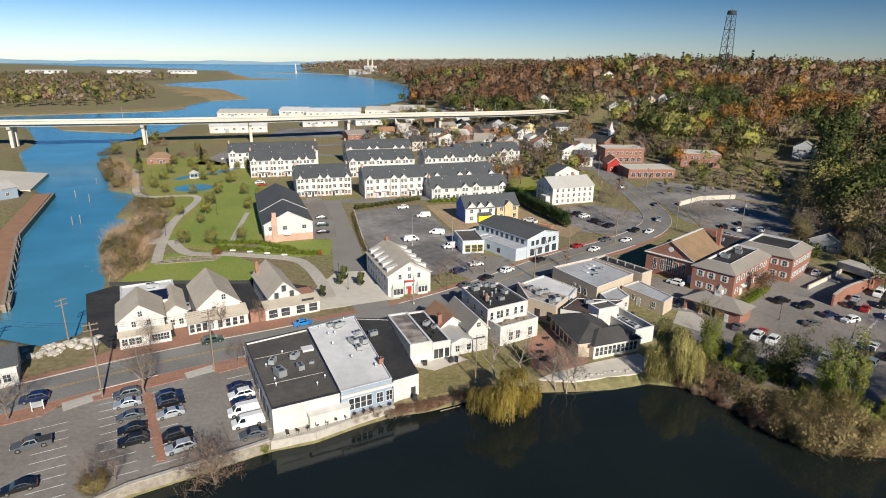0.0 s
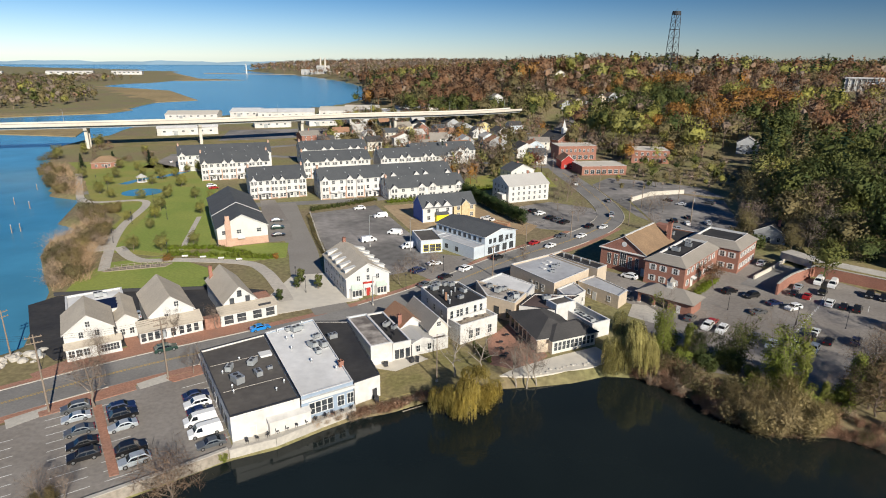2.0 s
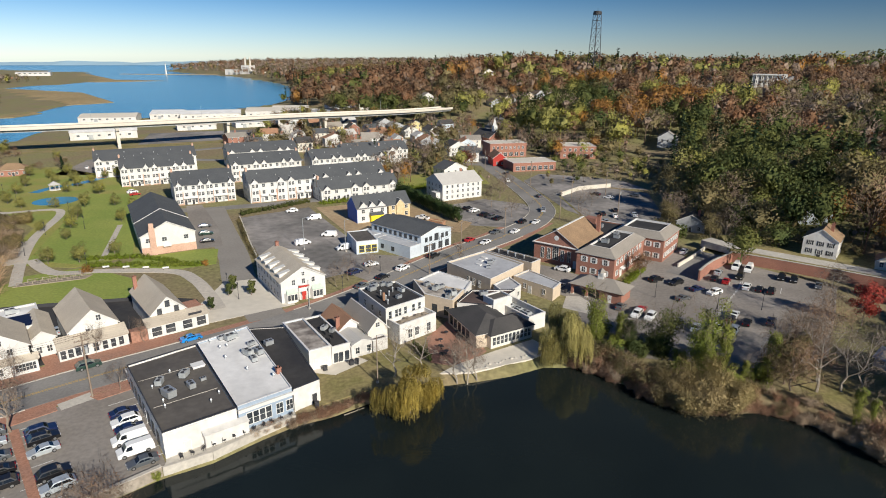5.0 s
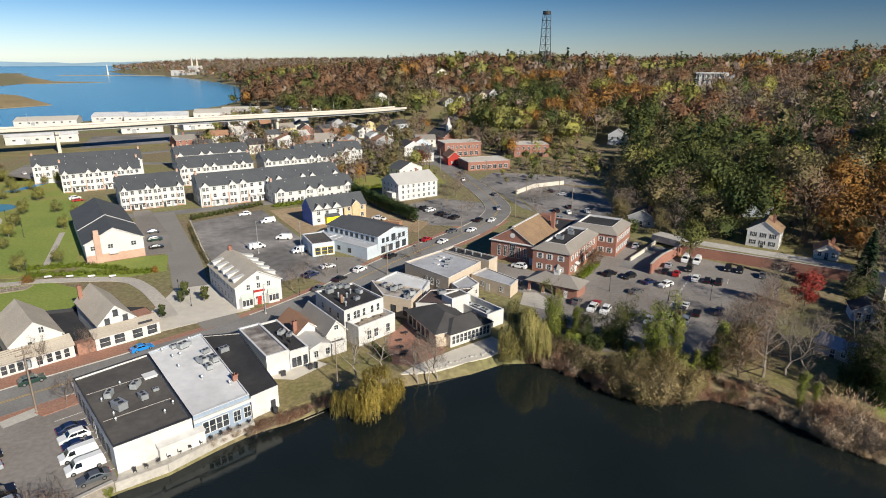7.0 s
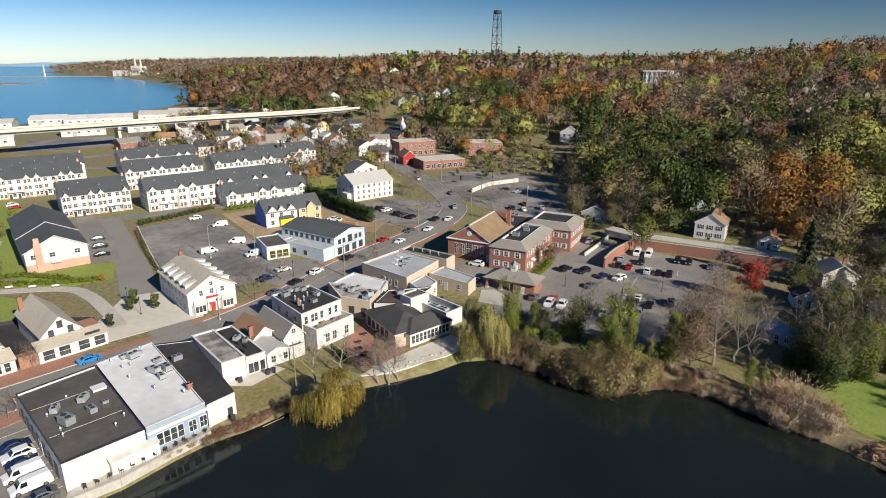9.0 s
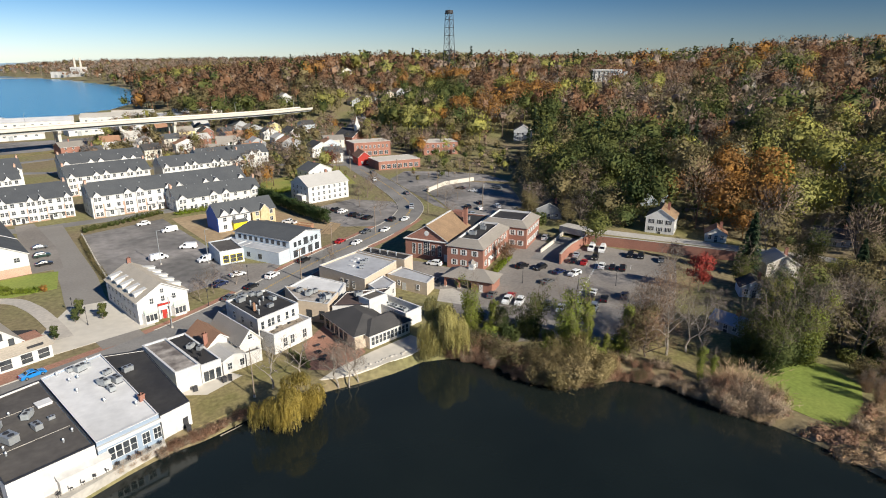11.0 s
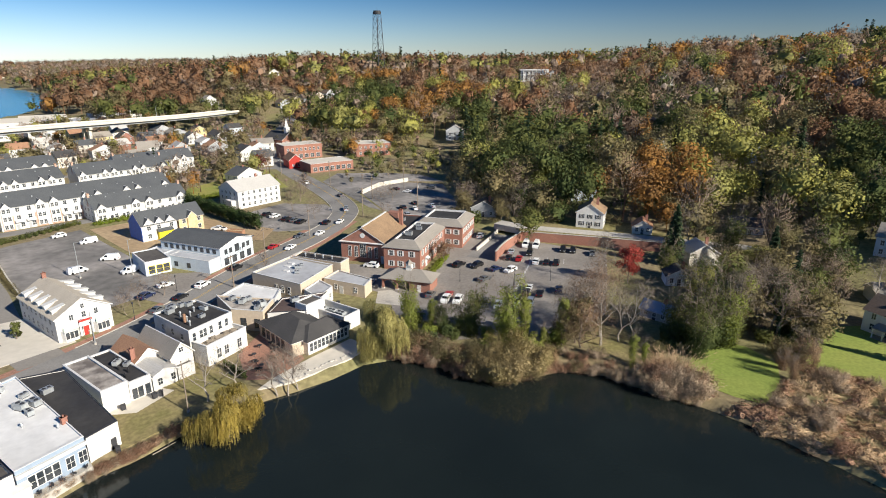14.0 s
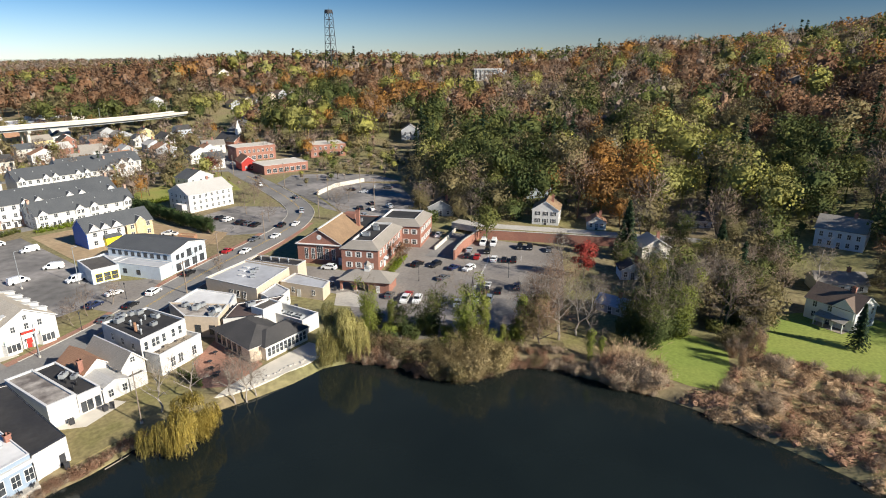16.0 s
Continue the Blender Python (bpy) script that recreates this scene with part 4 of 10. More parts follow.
def door(b, face, u, w=1.0, h=2.1, m=None, label="", z=0.0, awning=None):
    m = m or DARK_TRIM
    key = (w, h, m.name)
    if key not in DOORS:
        g = Geo().box(-w / 2, -0.05, 0, w / 2, 0.02, h)
        g.box(-w / 2 + 0.12, -0.065, 0.15, w / 2 - 0.12, -0.05, h * 0.42).box(-w / 2 + 0.12, -0.065, h * 0.5, w / 2 - 0.12, -0.05, h - 0.15)
        f = Geo().box(-w / 2 - 0.12, -0.08, 0, -w / 2, 0.02, h).box(w / 2, -0.08, 0, w / 2 + 0.12, 0.02, h).box(-w / 2 - 0.12, -0.08, h, w / 2 + 0.12, 0.02, h + 0.14)
        k = Geo().tube((w / 2 - 0.1, -0.12, h * 0.48), (w / 2 - 0.1, -0.05, h * 0.48), 0.035)
        DOORS[key] = (g.mesh("door", [m]), f.mesh("door_frame", [TRIM]), k.mesh("handle", [STEEL]))
    d, f, k = DOORS[key]
    ob = part("door", d, m, b["ob"], label, face_pose(b, face, u, z))
    part("door_frame", f, TRIM, ob)
    if b["near"]:
        part("handle", k, STEEL, ob)
    if awning:
        part("awning", Geo().slab([(-w / 2 - 0.4, -1.1, h + 0.25), (w / 2 + 0.4, -1.1, h + 0.25), (w / 2 + 0.4, 0, h + 0.7), (-w / 2 - 0.4, 0, h + 0.7)], 0.08), awning, ob)


def house(label, x, y, ang, w, d, h, roof="gable", ridge="x", rise=3.0, over=0.4, wall=None, cover=None, name="house", category="house", z=0.0,
          group="", parapet=0.5, cap=None, skirt=2.0):
    """Walls and roof from the front left corner; x runs along the front, y to the back."""
    wall, cover, cap = wall or SIDING, cover or SHINGLE, cap or TRIM
    ob = thing(name, label, category, pose(x, y, z, 0, 0, ang), group)
    b = {"near": math.hypot(x, y) < 150, "ob": ob, "w": w, "d": d, "h": h, "rise": rise, "ridge": ridge}
    base = -1.0 if z == 0 else -9.0 if skirt == 2.0 else -skirt
    g, r = Geo(), Geo()
    if roof == "flat":
        t = 0.3
        g.box(0, 0, base, w, t, h).box(0, d - t, base, w, d, h).box(0, t, base, t, d - t, h).box(w - t, t, base, w, d - t, h)
        r.box(t, t, h - parapet - 0.2, w - t, d - t, h - parapet)
        c = Geo()
        c.box(-0.06, -0.06, h, w + 0.06, t + 0.05, h + 0.08).box(-0.06, d - t - 0.05, h, w + 0.06, d + 0.06, h + 0.08)
        c.box(-0.06, t + 0.05, h, t + 0.05, d - t - 0.05, h + 0.08).box(w - t - 0.05, t + 0.05, h, w + 0.06, d - t - 0.05, h + 0.08)
        part("wall", g, wall, ob)
        part("coping", c, cap, ob)
        part("roof", r, cover, ob)
        return b
    g.box(0, 0, base, w, d, h - 0.02)
    o = over
    if roof == "gable":
        if ridge == "x":
            k = rise / (d / 2)
            g.poly([(0, d, h - 0.02), (0, 0, h - 0.02), (0, d / 2, h + rise - 0.05)]).poly([(w, 0, h - 0.02), (w, d, h - 0.02), (w, d / 2, h + rise - 0.05)])
            r.slab([(-o, -o, h - o * k), (w + o, -o, h - o * k), (w + o, d / 2, h + rise), (-o, d / 2, h + rise)], 0.2, 0, 1)
            r.slab([(w + o, d + o, h - o * k), (-o, d + o, h - o * k), (-o, d / 2, h + rise), (w + o, d / 2, h + rise)], 0.2, 0, 1)
        else:
            k = rise / (w / 2)
            g.poly([(0, 0, h - 0.02), (w, 0, h - 0.02), (w / 2, 0, h + rise - 0.05)]).poly([(w, d, h - 0.02), (0, d, h - 0.02), (w / 2, d, h + rise - 0.05)])
            r.slab([(-o, -o, h - o * k), (w / 2, -o, h + rise), (w / 2, d + o, h + rise), (-o, d + o, h - o * k)], 0.2, 0, 1)
            r.slab([(w / 2, -o, h + rise), (w + o, -o, h - o * k), (w + o, d + o, h - o * k), (w / 2, d + o, h + rise)], 0.2, 0, 1)
    elif roof == "hip":
        i = min(w, d) / 2
        a, bb, c, e = (-o, -o, h), (w + o, -o, h), (w + o, d + o, h), (-o, d + o, h)
        if w >= d:
            p, q = (i, d / 2, h + rise), (w - i, d / 2, h + rise)
            for f in ((a, bb, q, p), (c, e, p, q), (bb, c, q), (e, a, p)):
                r.slab(f, 0.2, 0, 1)
        else:
            p, q = (w / 2, i, h + rise), (w / 2, d - i, h + rise)
            for f in ((bb, c, q, p), (e, a, p, q), (a, bb, p), (c, e, q)):
                r.slab(f, 0.2, 0, 1)
    elif roof == "skirt":
        s = skirt
        a, bb, c, e = (-o, -o, h), (w + o, -o, h), (w + o, d + o, h), (-o, d + o, h)
        A, B, C, E = (s, s, h + rise), (w - s, s, h + rise), (w - s, d - s, h + rise), (s, d - s, h + rise)
        for f in ((a, bb, B, A), (bb, c, C, B), (c, e, E, C), (e, a, A, E)):
            r.slab(f, 0.2, 0, 1)
        part("flat_roof", Geo().box(s, s, h + rise - 0.75, w - s, d - s, h + rise - 0.6), MEMBRANE_BLACK, ob)
        part("roof_kerb", Geo().box(s, s, h + 0.6, w - s, s + 0.15, h + rise + 0.08).box(s, d - s - 0.15, h + 0.6, w - s, d - s, h + rise + 0.08)
             .box(s, s + 0.15, h + 0.6, s + 0.15, d - s - 0.15, h + rise + 0.08).box(w - s - 0.15, s + 0.15, h + 0.6, w - s, d - s - 0.15, h + rise + 0.08), TRIM, ob)
    part("wall", g, wall, ob)
    part("roof", r, [cover, cap], ob)
    return b


def chimney(b, x, y, z0, z1, m=None, w=0.9, d=0.6):
    g = Geo().box(x - w / 2, y - d / 2, z0, x + w / 2, y + d / 2, z1).box(x - w / 2 - 0.08, y - d / 2 - 0.08, z1 - 0.25, x + w / 2 + 0.08, y + d / 2 + 0.08, z1)
    g.tube((x, y, z1), (x, y, z1 + 0.35), 0.14)
    part("chimney", g, m or BRICK, b["ob"])


def gable_front(b, u, w, h, rise, out=0.5, wall=None, cover=None, z0=0.0, win=True, reach=4.0):
    """A cross gable on the front that runs back into the roof."""
    wall, cover = wall or SIDING, cover or DARK_SHINGLE
    g = Geo().poly([(u, -out, z0), (u + w, -out, z0), (u + w, -out, h), (u + w / 2, -out, h + rise), (u, -out, h)])
    g.poly([(u, 0.0, z0), (u, -out, z0), (u, -out, h), (u, 0, h)]).poly([(u + w, -out, z0), (u + w, 0, z0), (u + w, 0, h), (u + w, -out, h)])
    g.poly([(u, 0, z0), (u + w, 0, z0), (u + w, -out, z0), (u, -out, z0)])
    part("gable", g, wall, b["ob"])
    k = rise / (w / 2)
    o = 0.25
    r = Geo()
    r.slab([(u - o, -out - o, h - o * k), (u + w / 2, -out - o, h + rise + 0.05), (u + w / 2, reach, h + rise + 0.05), (u - o, reach, h - o * k)], 0.14, 0, 1)
    r.slab([(u + w / 2, -out - o, h + rise + 0.05), (u + w + o, -out - o, h - o * k), (u + w + o, reach, h - o * k), (u + w / 2, reach, h + rise + 0.05)], 0.14, 0, 1)
    part("gable_roof", r, [cover, TRIM], b["ob"])


def hvac(x, y, z, turn, size=1.0, kind="box"):
    """A roof-top air handler on its kerb."""
    ob = thing("air_handler", "grey sheet-metal air handler standing on a flat roof", "air handler", pose(x, y, z, 0, 0, turn) @ Matrix.Scale(size, 4), "air handlers on the roofs")
    part("casing", Geo().box(-1.0, -0.65, 0.18, 1.0, 0.65, 1.15).box(-1.05, -0.7, 1.15, 1.05, 0.7, 1.22), GREY_METAL if kind == "box" else STEEL, ob)
    part("base", Geo().box(-0.95, -0.6, 0, 0.95, 0.6, 0.18), DARK_STEEL, ob)
    for s in (-0.5, 0.5):
        part("fan_guard", Geo().tube((s, 0, 1.22), (s, 0, 1.3), 0.38, 0.36, 12), DARK_STEEL, ob)
    if kind == "box":
        part("duct", Geo().box(1.0, -0.3, 0.0, 1.9, 0.3, 0.85), STEEL, ob)


def vent(x, y, z, r=0.22, tall=0.7, m=None):
    ob = thing("roof_vent", "small metal vent pipe with a cap on a roof", "roof vent", pose(x, y, z), "vents on the roofs")
    part("pipe", Geo().tube((0, 0, 0), (0, 0, tall), r * 0.6, None, 8), m or STEEL, ob)
    part("cap", Geo().tube((0, 0, tall), (0, 0, tall + r), r, r * 0.35, 8), m or STEEL, ob)


# ---------------------------------------------------------------- vehicles
CAR_MESHES = {}
SHAPES = {  # length, width, profile (x, z) over the top from nose to tail, glass stations, wheel places, wheel size
    "sedan": (4.7, 1.8, [(0, .42), (.05, .68), (1.25, .92), (1.95, 1.40), (2.5, 1.46), (3.2, 1.42), (3.95, 1.02), (4.62, .95), (4.7, .5)], (2, 3, 5, 6), (.85, 3.7), .33),
    "suv": (4.8, 1.92, [(0, .5), (.05, .9), (1.2, 1.06), (1.85, 1.66), (2.5, 1.74), (3.9, 1.70), (4.55, 1.12), (4.75, 1.02), (4.8, .55)], (2, 3, 5, 6), (.9, 3.8), .37),
    "van": (5.6, 2.0, [(0, .5), (.05, .95), (.85, 1.15), (1.55, 1.95), (2.1, 2.1), (5.3, 2.1), (5.5, 1.2), (5.58, 1.1), (5.6, .5)], (2, 3, 3, 3), (.95, 4.5), .36),
    "pickup": (5.8, 1.98, [(0, .55), (.05, 1.0), (1.5, 1.1), (2.15, 1.75), (2.6, 1.82), (3.5, 1.8), (3.85, 1.1), (5.75, 1.08), (5.8, .6)], (2, 3, 5, 6), (1.0, 4.6), .40),
}


def car_parts(kind, colour):
    key = (kind, colour)
    if key in CAR_MESHES:
        return CAR_MESHES[key]
    length, width, prof, (a, b, c, d), wheels, wr = SHAPES[kind]
    hw = width / 2
    belt = prof[a][1]

    def half(z):
        return hw if z <= belt else hw - 0.22 * (z - belt) / 0.6

    body = Geo()
    top = [[(x - length / 2, s * (half(z) - (0.12 if i in (0, len(prof) - 1) else 0)), z) for i, (x, z) in enumerate(prof)] for s in (-1, 1)]
    low = [[(x - length / 2, s * (hw - (0.12 if i in (0, len(prof) - 1) else 0.02)), 0.28) for i, (x, z) in enumerate(prof)] for s in (-1, 1)]
    mid = [[(x - length / 2, s * (hw - (0.1 if i in (0, len(prof) - 1) else 0)), min(z, belt)) for i, (x, z) in enumerate(prof)] for s in (-1, 1)]
    for i in range(len(prof) - 1):
        body.poly([top[0][i], top[0][i + 1], top[1][i + 1], top[1][i]])
        body.poly([low[1][i], low[1][i + 1], low[0][i + 1], low[0][i]])
        for s in (0, 1):
            for lo, hi in ((low, mid), (mid, top)):
                q = [lo[s][i], lo[s][i + 1], hi[s][i + 1], hi[s][i]]
                if lo is mid and prof[i][1] <= belt + 1e-6 and prof[i + 1][1] <= belt + 1e-6:
                    continue
                body.poly(q if s == 0 else q[::-1])
    for e in (0, len(prof) - 1):
        q = [low[0][e], low[1][e], top[1][e], top[0][e]]
        body.poly(q[::-1] if e == 0 else q)
    if kind == "pickup":
        body.box(3.95 - length / 2, -hw + 0.12, 1.085, 5.65 - length / 2, hw - 0.12, 1.10, 1)
    body = body.mesh("body", [PAINTS[colour], DARK_TRIM])
    body.polygons.foreach_set("use_smooth", np.zeros(len(body.polygons), dtype=bool))

    def pane(i, j, f0, f1):
        (x0, z0), (x1, z1) = prof[i], prof[j]
        g = Geo()
        pts = []
        for f in (f0, f1):
            x, z = x0 + (x1 - x0) * f - length / 2, z0 + (z1 - z0) * f
            pts.append((x, z))
        (xa, za), (xb, zb) = pts
        up = 0.015
        g.poly([(xa, -half(za) + 0.09, za + up), (xb, -half(zb) + 0.09, zb + up), (xb, half(zb) - 0.09, zb + up), (xa, half(za) - 0.09, za + up)])
        return g.mesh("glass", [CAR_GLASS])

    def side(s):
        g = Geo()
        roof = prof[b][1]
        z0, z1 = belt + 0.06, roof - 0.12
        if kind == "van":
            xs = (prof[2][0] + 0.35, prof[3][0] + 0.75)
            xt = (prof[3][0] + 0.05, prof[3][0] + 0.75)
        else:
            xs = (prof[a][0] + 0.12, prof[d][0] - 0.25)
            xt = (prof[b][0] + 0.1, prof[c][0] - 0.05)
        y0, y1 = s * (half(z0) + 0.012), s * (half(z1) + 0.012)
        n = 1 if kind == "van" else 2
        for k in range(n):
            u0, u1 = k / n + (0.015 if k else 0), (k + 1) / n - (0.015 if k < n - 1 else 0)
            q = [(xs[0] + (xs[1] - xs[0]) * u0 - length / 2, y0, z0), (xs[0] + (xs[1] - xs[0]) * u1 - length / 2, y0, z0),
                 (xt[0] + (xt[1] - xt[0]) * u1 - length / 2, y1, z1), (xt[0] + (xt[1] - xt[0]) * u0 - length / 2, y1, z1)]
            g.poly(q if s < 0 else q[::-1])
        return g.mesh("side_glass", [CAR_GLASS])

    glass = [("windscreen", pane(a, b, 0.1, 0.92)), ("side_glass", side(-1)), ("side_glass", side(1))]
    if kind != "van":
        glass.append(("rear_glass", pane(c, d, 0.1, 0.8)))
    tyre = Geo().tube((0, -0.11, 0), (0, 0.11, 0), wr, None, 14).mesh("tyre", [TYRE])
    rim = Geo().tube((0, -0.118, 0), (0, 0.118, 0), wr * 0.62, None, 10).mesh("rim", [RIM])
    lz = prof[1][1] - 0.12
    head = Geo().box(-0.04, -0.22, -0.07, 0.05, 0.22, 0.07).mesh("headlight", [HEADLIGHT])
    tail = Geo().box(-0.05, -0.13, -0.12, 0.03, 0.13, 0.12).mesh("tail_light", [TAILLIGHT])
    mirror = Geo().box(-0.06, -0.1, -0.07, 0.06, 0.1, 0.07).mesh("mirror", [PAINTS[colour]])
    CAR_MESHES[key] = (body, glass, tyre, rim, head, tail, mirror, lz)
    return CAR_MESHES[key]


WORDS = {"sedan": "saloon car", "suv": "sport utility car", "van": "delivery van", "pickup": "pickup truck"}


def car(kind, colour, x, y, turn, where="parked in a marked stall", z=0.06, group="parked cars"):
    """turn: the way the nose points, in degrees."""
    length, width, prof, _, wheels, wr = SHAPES[kind]
    body, glass, tyre, rim, head, tail, mirror, lz = car_parts(kind, colour)
    ob = thing({"van": "van", "pickup": "pickup_truck"}.get(kind, "car"), f"{colour} {WORDS[kind]} {where}", {"van": "van", "pickup": "truck"}.get(kind, "car"),
               pose(x, y, z, 0, 0, turn + 180), group)
    close = math.hypot(x, y) < 175
    part("body", body, PAINTS[colour], ob)
    for n, me in glass:
        part(n, me, CAR_GLASS, ob)
    for wx in wheels:
        for s in (-1, 1):
            wheel = part("tyre", tyre, TYRE, ob, m=pose(wx - length / 2, s * (width / 2 - 0.08), wr))
            if close:
                part("rim", rim, RIM, wheel)
    for s in (-1, 1):
        part("headlight", head, HEADLIGHT, ob, m=pose(-length / 2 + 0.03, s * (width / 2 - 0.36), lz))
        part("tail_light", tail, TAILLIGHT, ob, m=pose(length / 2 - 0.02, s * (width / 2 - 0.28), prof[-2][1] - 0.14))
        if close:
            part("mirror", mirror, PAINTS[colour], ob, m=pose(prof[2][0] + 0.5 - length / 2, s * (width / 2 + 0.06), prof[2][1] + 0.08))

# ---------------------------------------------------------------- viaduct, tower, distance
def viaduct():
    line = smooth_line([(-640, 330), (-460, 372), (-297, 413), (-217, 434), (-148, 456), (-80, 486), (-8, 520), (60, 560), (112, 600)], 5)
    ob = thing("viaduct", "long pale concrete highway viaduct on paired piers", "bridge", None)
    deck = Geo()
    rows = []
    for i, p in enumerate(line):
        a, b = Vector(line[max(i - 1, 0)]), Vector(line[min(i + 1, len(line) - 1)])
        d = (b - a).normalized()
        v = Vector((-d.y, d.x))
        z = 16.6 - 2.5 * float(step(-60, 110, p[0]))
        rows.append((Vector(p), v, z))

    def at(r, off, dz):
        return (r[0].x + r[1].x * off, r[0].y + r[1].y * off, r[2] + dz)

    def beam(g, lo, hi, z0, z1):
        for r, q in zip(rows, rows[1:]):
            for f in (((lo, z1), (hi, z1)), ((hi, z0), (lo, z0)), ((lo, z0), (lo, z1)), ((hi, z1), (hi, z0))):
                (oa, za), (ob_, zb) = f
                g.poly([at(r, oa, za), at(q, oa, za), at(q, ob_, zb), at(r, ob_, zb)])

    beam(deck, -8, 8, -0.9, 0.0)
    part("deck", deck, PALE_CONCRETE, ob)
    for s in (-5.1, 0.0, 5.1):
        gird = Geo()
        beam(gird, s - 0.5, s + 0.5, -2.6, -0.9)
        part("girder", gird, GREY_METAL, ob, "grey steel girder")
    for s in (-7.8, 7.8):
        g = Geo()
        beam(g, s - 0.2, s + 0.2, 0.0, 1.05)
        part("parapet", g, PALE_CONCRETE, ob)
    for x, y in ((-380, 392), (-297, 413), (-217, 434), (-148, 456), (-80, 486), (-8, 520)):
        k = min(range(len(rows)), key=lambda i: (rows[i][0].x - x) ** 2 + (rows[i][0].y - y) ** 2)
        r = rows[k]
        turn = math.degrees(math.atan2(r[1].y, r[1].x))
        top = r[2] - 2.6
        pier = part("pier", Geo().box(-6.5, -1.1, top - 1.6, 6.5, 1.1, top), CONCRETE, ob, m=pose(r[0].x, r[0].y, 0, 0, 0, turn))
        for s in (-3.6, 3.6):
            part("column", Geo().prism([(s - 1.1, -1.0), (s + 1.1, -1.0), (s + 1.1, 1.0), (s - 1.1, 1.0)], -5, top - 1.6), PALE_CONCRETE, pier)
    for k in range(4, len(rows), 5):
        r = rows[k]
        turn = math.degrees(math.atan2(r[1].y, r[1].x))
        lp = thing("street_lamp", "slim grey lamp post on the viaduct parapet", "street lamp", pose(*at(r, 7.8, 1.0), 0, 0, turn), "lamps along the viaduct")
        part("post", Geo().tube((0, 0, 0), (0, 0, 8), 0.14, 0.09), STEEL, lp)
        part("arm", Geo().tube((0, 0, 7.9), (-2.0, 0, 8.3), 0.06), STEEL, lp)
        part("lamp_head", Geo().box(-2.6, -0.15, 8.22, -1.9, 0.15, 8.38), GREY_METAL, lp)


viaduct()


def lattice_tower(x, y, tall, wide, base):
    ob = thing("lattice_tower", "dark steel lattice mast with platforms and a round top", "tower", pose(x, y, base, 0, 0, 20))
    n = 9
    for sx, sy in ((-1, -1), (1, -1), (1, 1), (-1, 1)):
        part("leg", Geo().tube((sx * wide * 0.55, sy * wide * 0.55, 0), (sx * wide * 0.3, sy * wide * 0.3, tall), 0.42, 0.34, 5), DARK_STEEL, ob)
    for k in range(n):
        f0, f1 = k / n, (k + 1) / n
        r0, r1 = wide * (0.55 - 0.25 * f0), wide * (0.55 - 0.25 * f1)
        z0, z1 = tall * f0, tall * f1
        c = [(-1, -1), (1, -1), (1, 1), (-1, 1)]
        for i in range(4):
            (ax_, ay_), (bx_, by_) = c[i], c[(i + 1) % 4]
            part("brace", Geo().tube((ax_ * r0, ay_ * r0, z0), (bx_ * r1, by_ * r1, z1), 0.17, None, 4), DARK_STEEL, ob)
            part("brace", Geo().tube((bx_ * r0, by_ * r0, z0), (ax_ * r1, ay_ * r1, z1), 0.17, None, 4), DARK_STEEL, ob)
            part("crossbar", Geo().tube((ax_ * r1, ay_ * r1, z1), (bx_ * r1, by_ * r1, z1), 0.22, None, 4), DARK_STEEL, ob)
    part("platform", Geo().box(-wide * 0.42, -wide * 0.42, tall * 0.45, wide * 0.42, wide * 0.42, tall * 0.455 + 0.3), DARK_STEEL, ob)
    part("top_ring", Geo().tube((0, 0, tall - 2.5), (0, 0, tall + 1.5), wide * 0.44, None, 12), DARK_STEEL, ob)
    part("lightning_rod", Geo().tube((0, 0, tall + 1.5), (0, 0, tall + 5), 0.12), DARK_STEEL, ob)


TX, TY = 321.5, 733.3
lattice_tower(TX, TY, 115.6 - ground_at(TX, TY), 11.0, ground_at(TX, TY) - 1)

# low land beyond the bay; its blue base colour paints in the distance haze
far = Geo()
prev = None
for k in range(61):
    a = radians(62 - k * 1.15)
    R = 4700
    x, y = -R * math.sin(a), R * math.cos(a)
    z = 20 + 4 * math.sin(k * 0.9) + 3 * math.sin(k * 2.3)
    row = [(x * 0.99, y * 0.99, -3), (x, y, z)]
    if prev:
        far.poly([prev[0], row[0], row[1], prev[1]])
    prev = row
structure("backdrop_far_shore", far, mat("far_shore_haze", (0.22, 0.33, 0.42), 1.0, 0.1, 0.002, 0.001), "far shore across the bay, coloured blue for haze", "backdrop")

def power_station():
    """Pale far works on the headland: halls, a tall boiler house and two stacks."""
    ob = thing("power_station", "pale far power station on the headland shore", "power station", pose(-290, 2185, 0, 0, 0, -30))
    part("hall", Geo().box(-60, -14, -2, 5, 14, 18), WHITE_WALL, ob)
    part("boiler_house", Geo().box(8, -16, -2, 40, 16, 32), WHITE_WALL, ob)
    part("annex", Geo().box(44, -12, -2, 90, 12, 14), PALE_CONCRETE, ob)
    for u in (14, 33):
        part("stack", Geo().tube((u, 0, 32), (u, 0, 58), 3.2, 2.4, 10), PALE_CONCRETE, ob)
    for u in (-48, -26, -8):
        part("doorway", Geo().box(u, -14.3, 0, u + 9, -14.004, 9), GREY_METAL, ob)


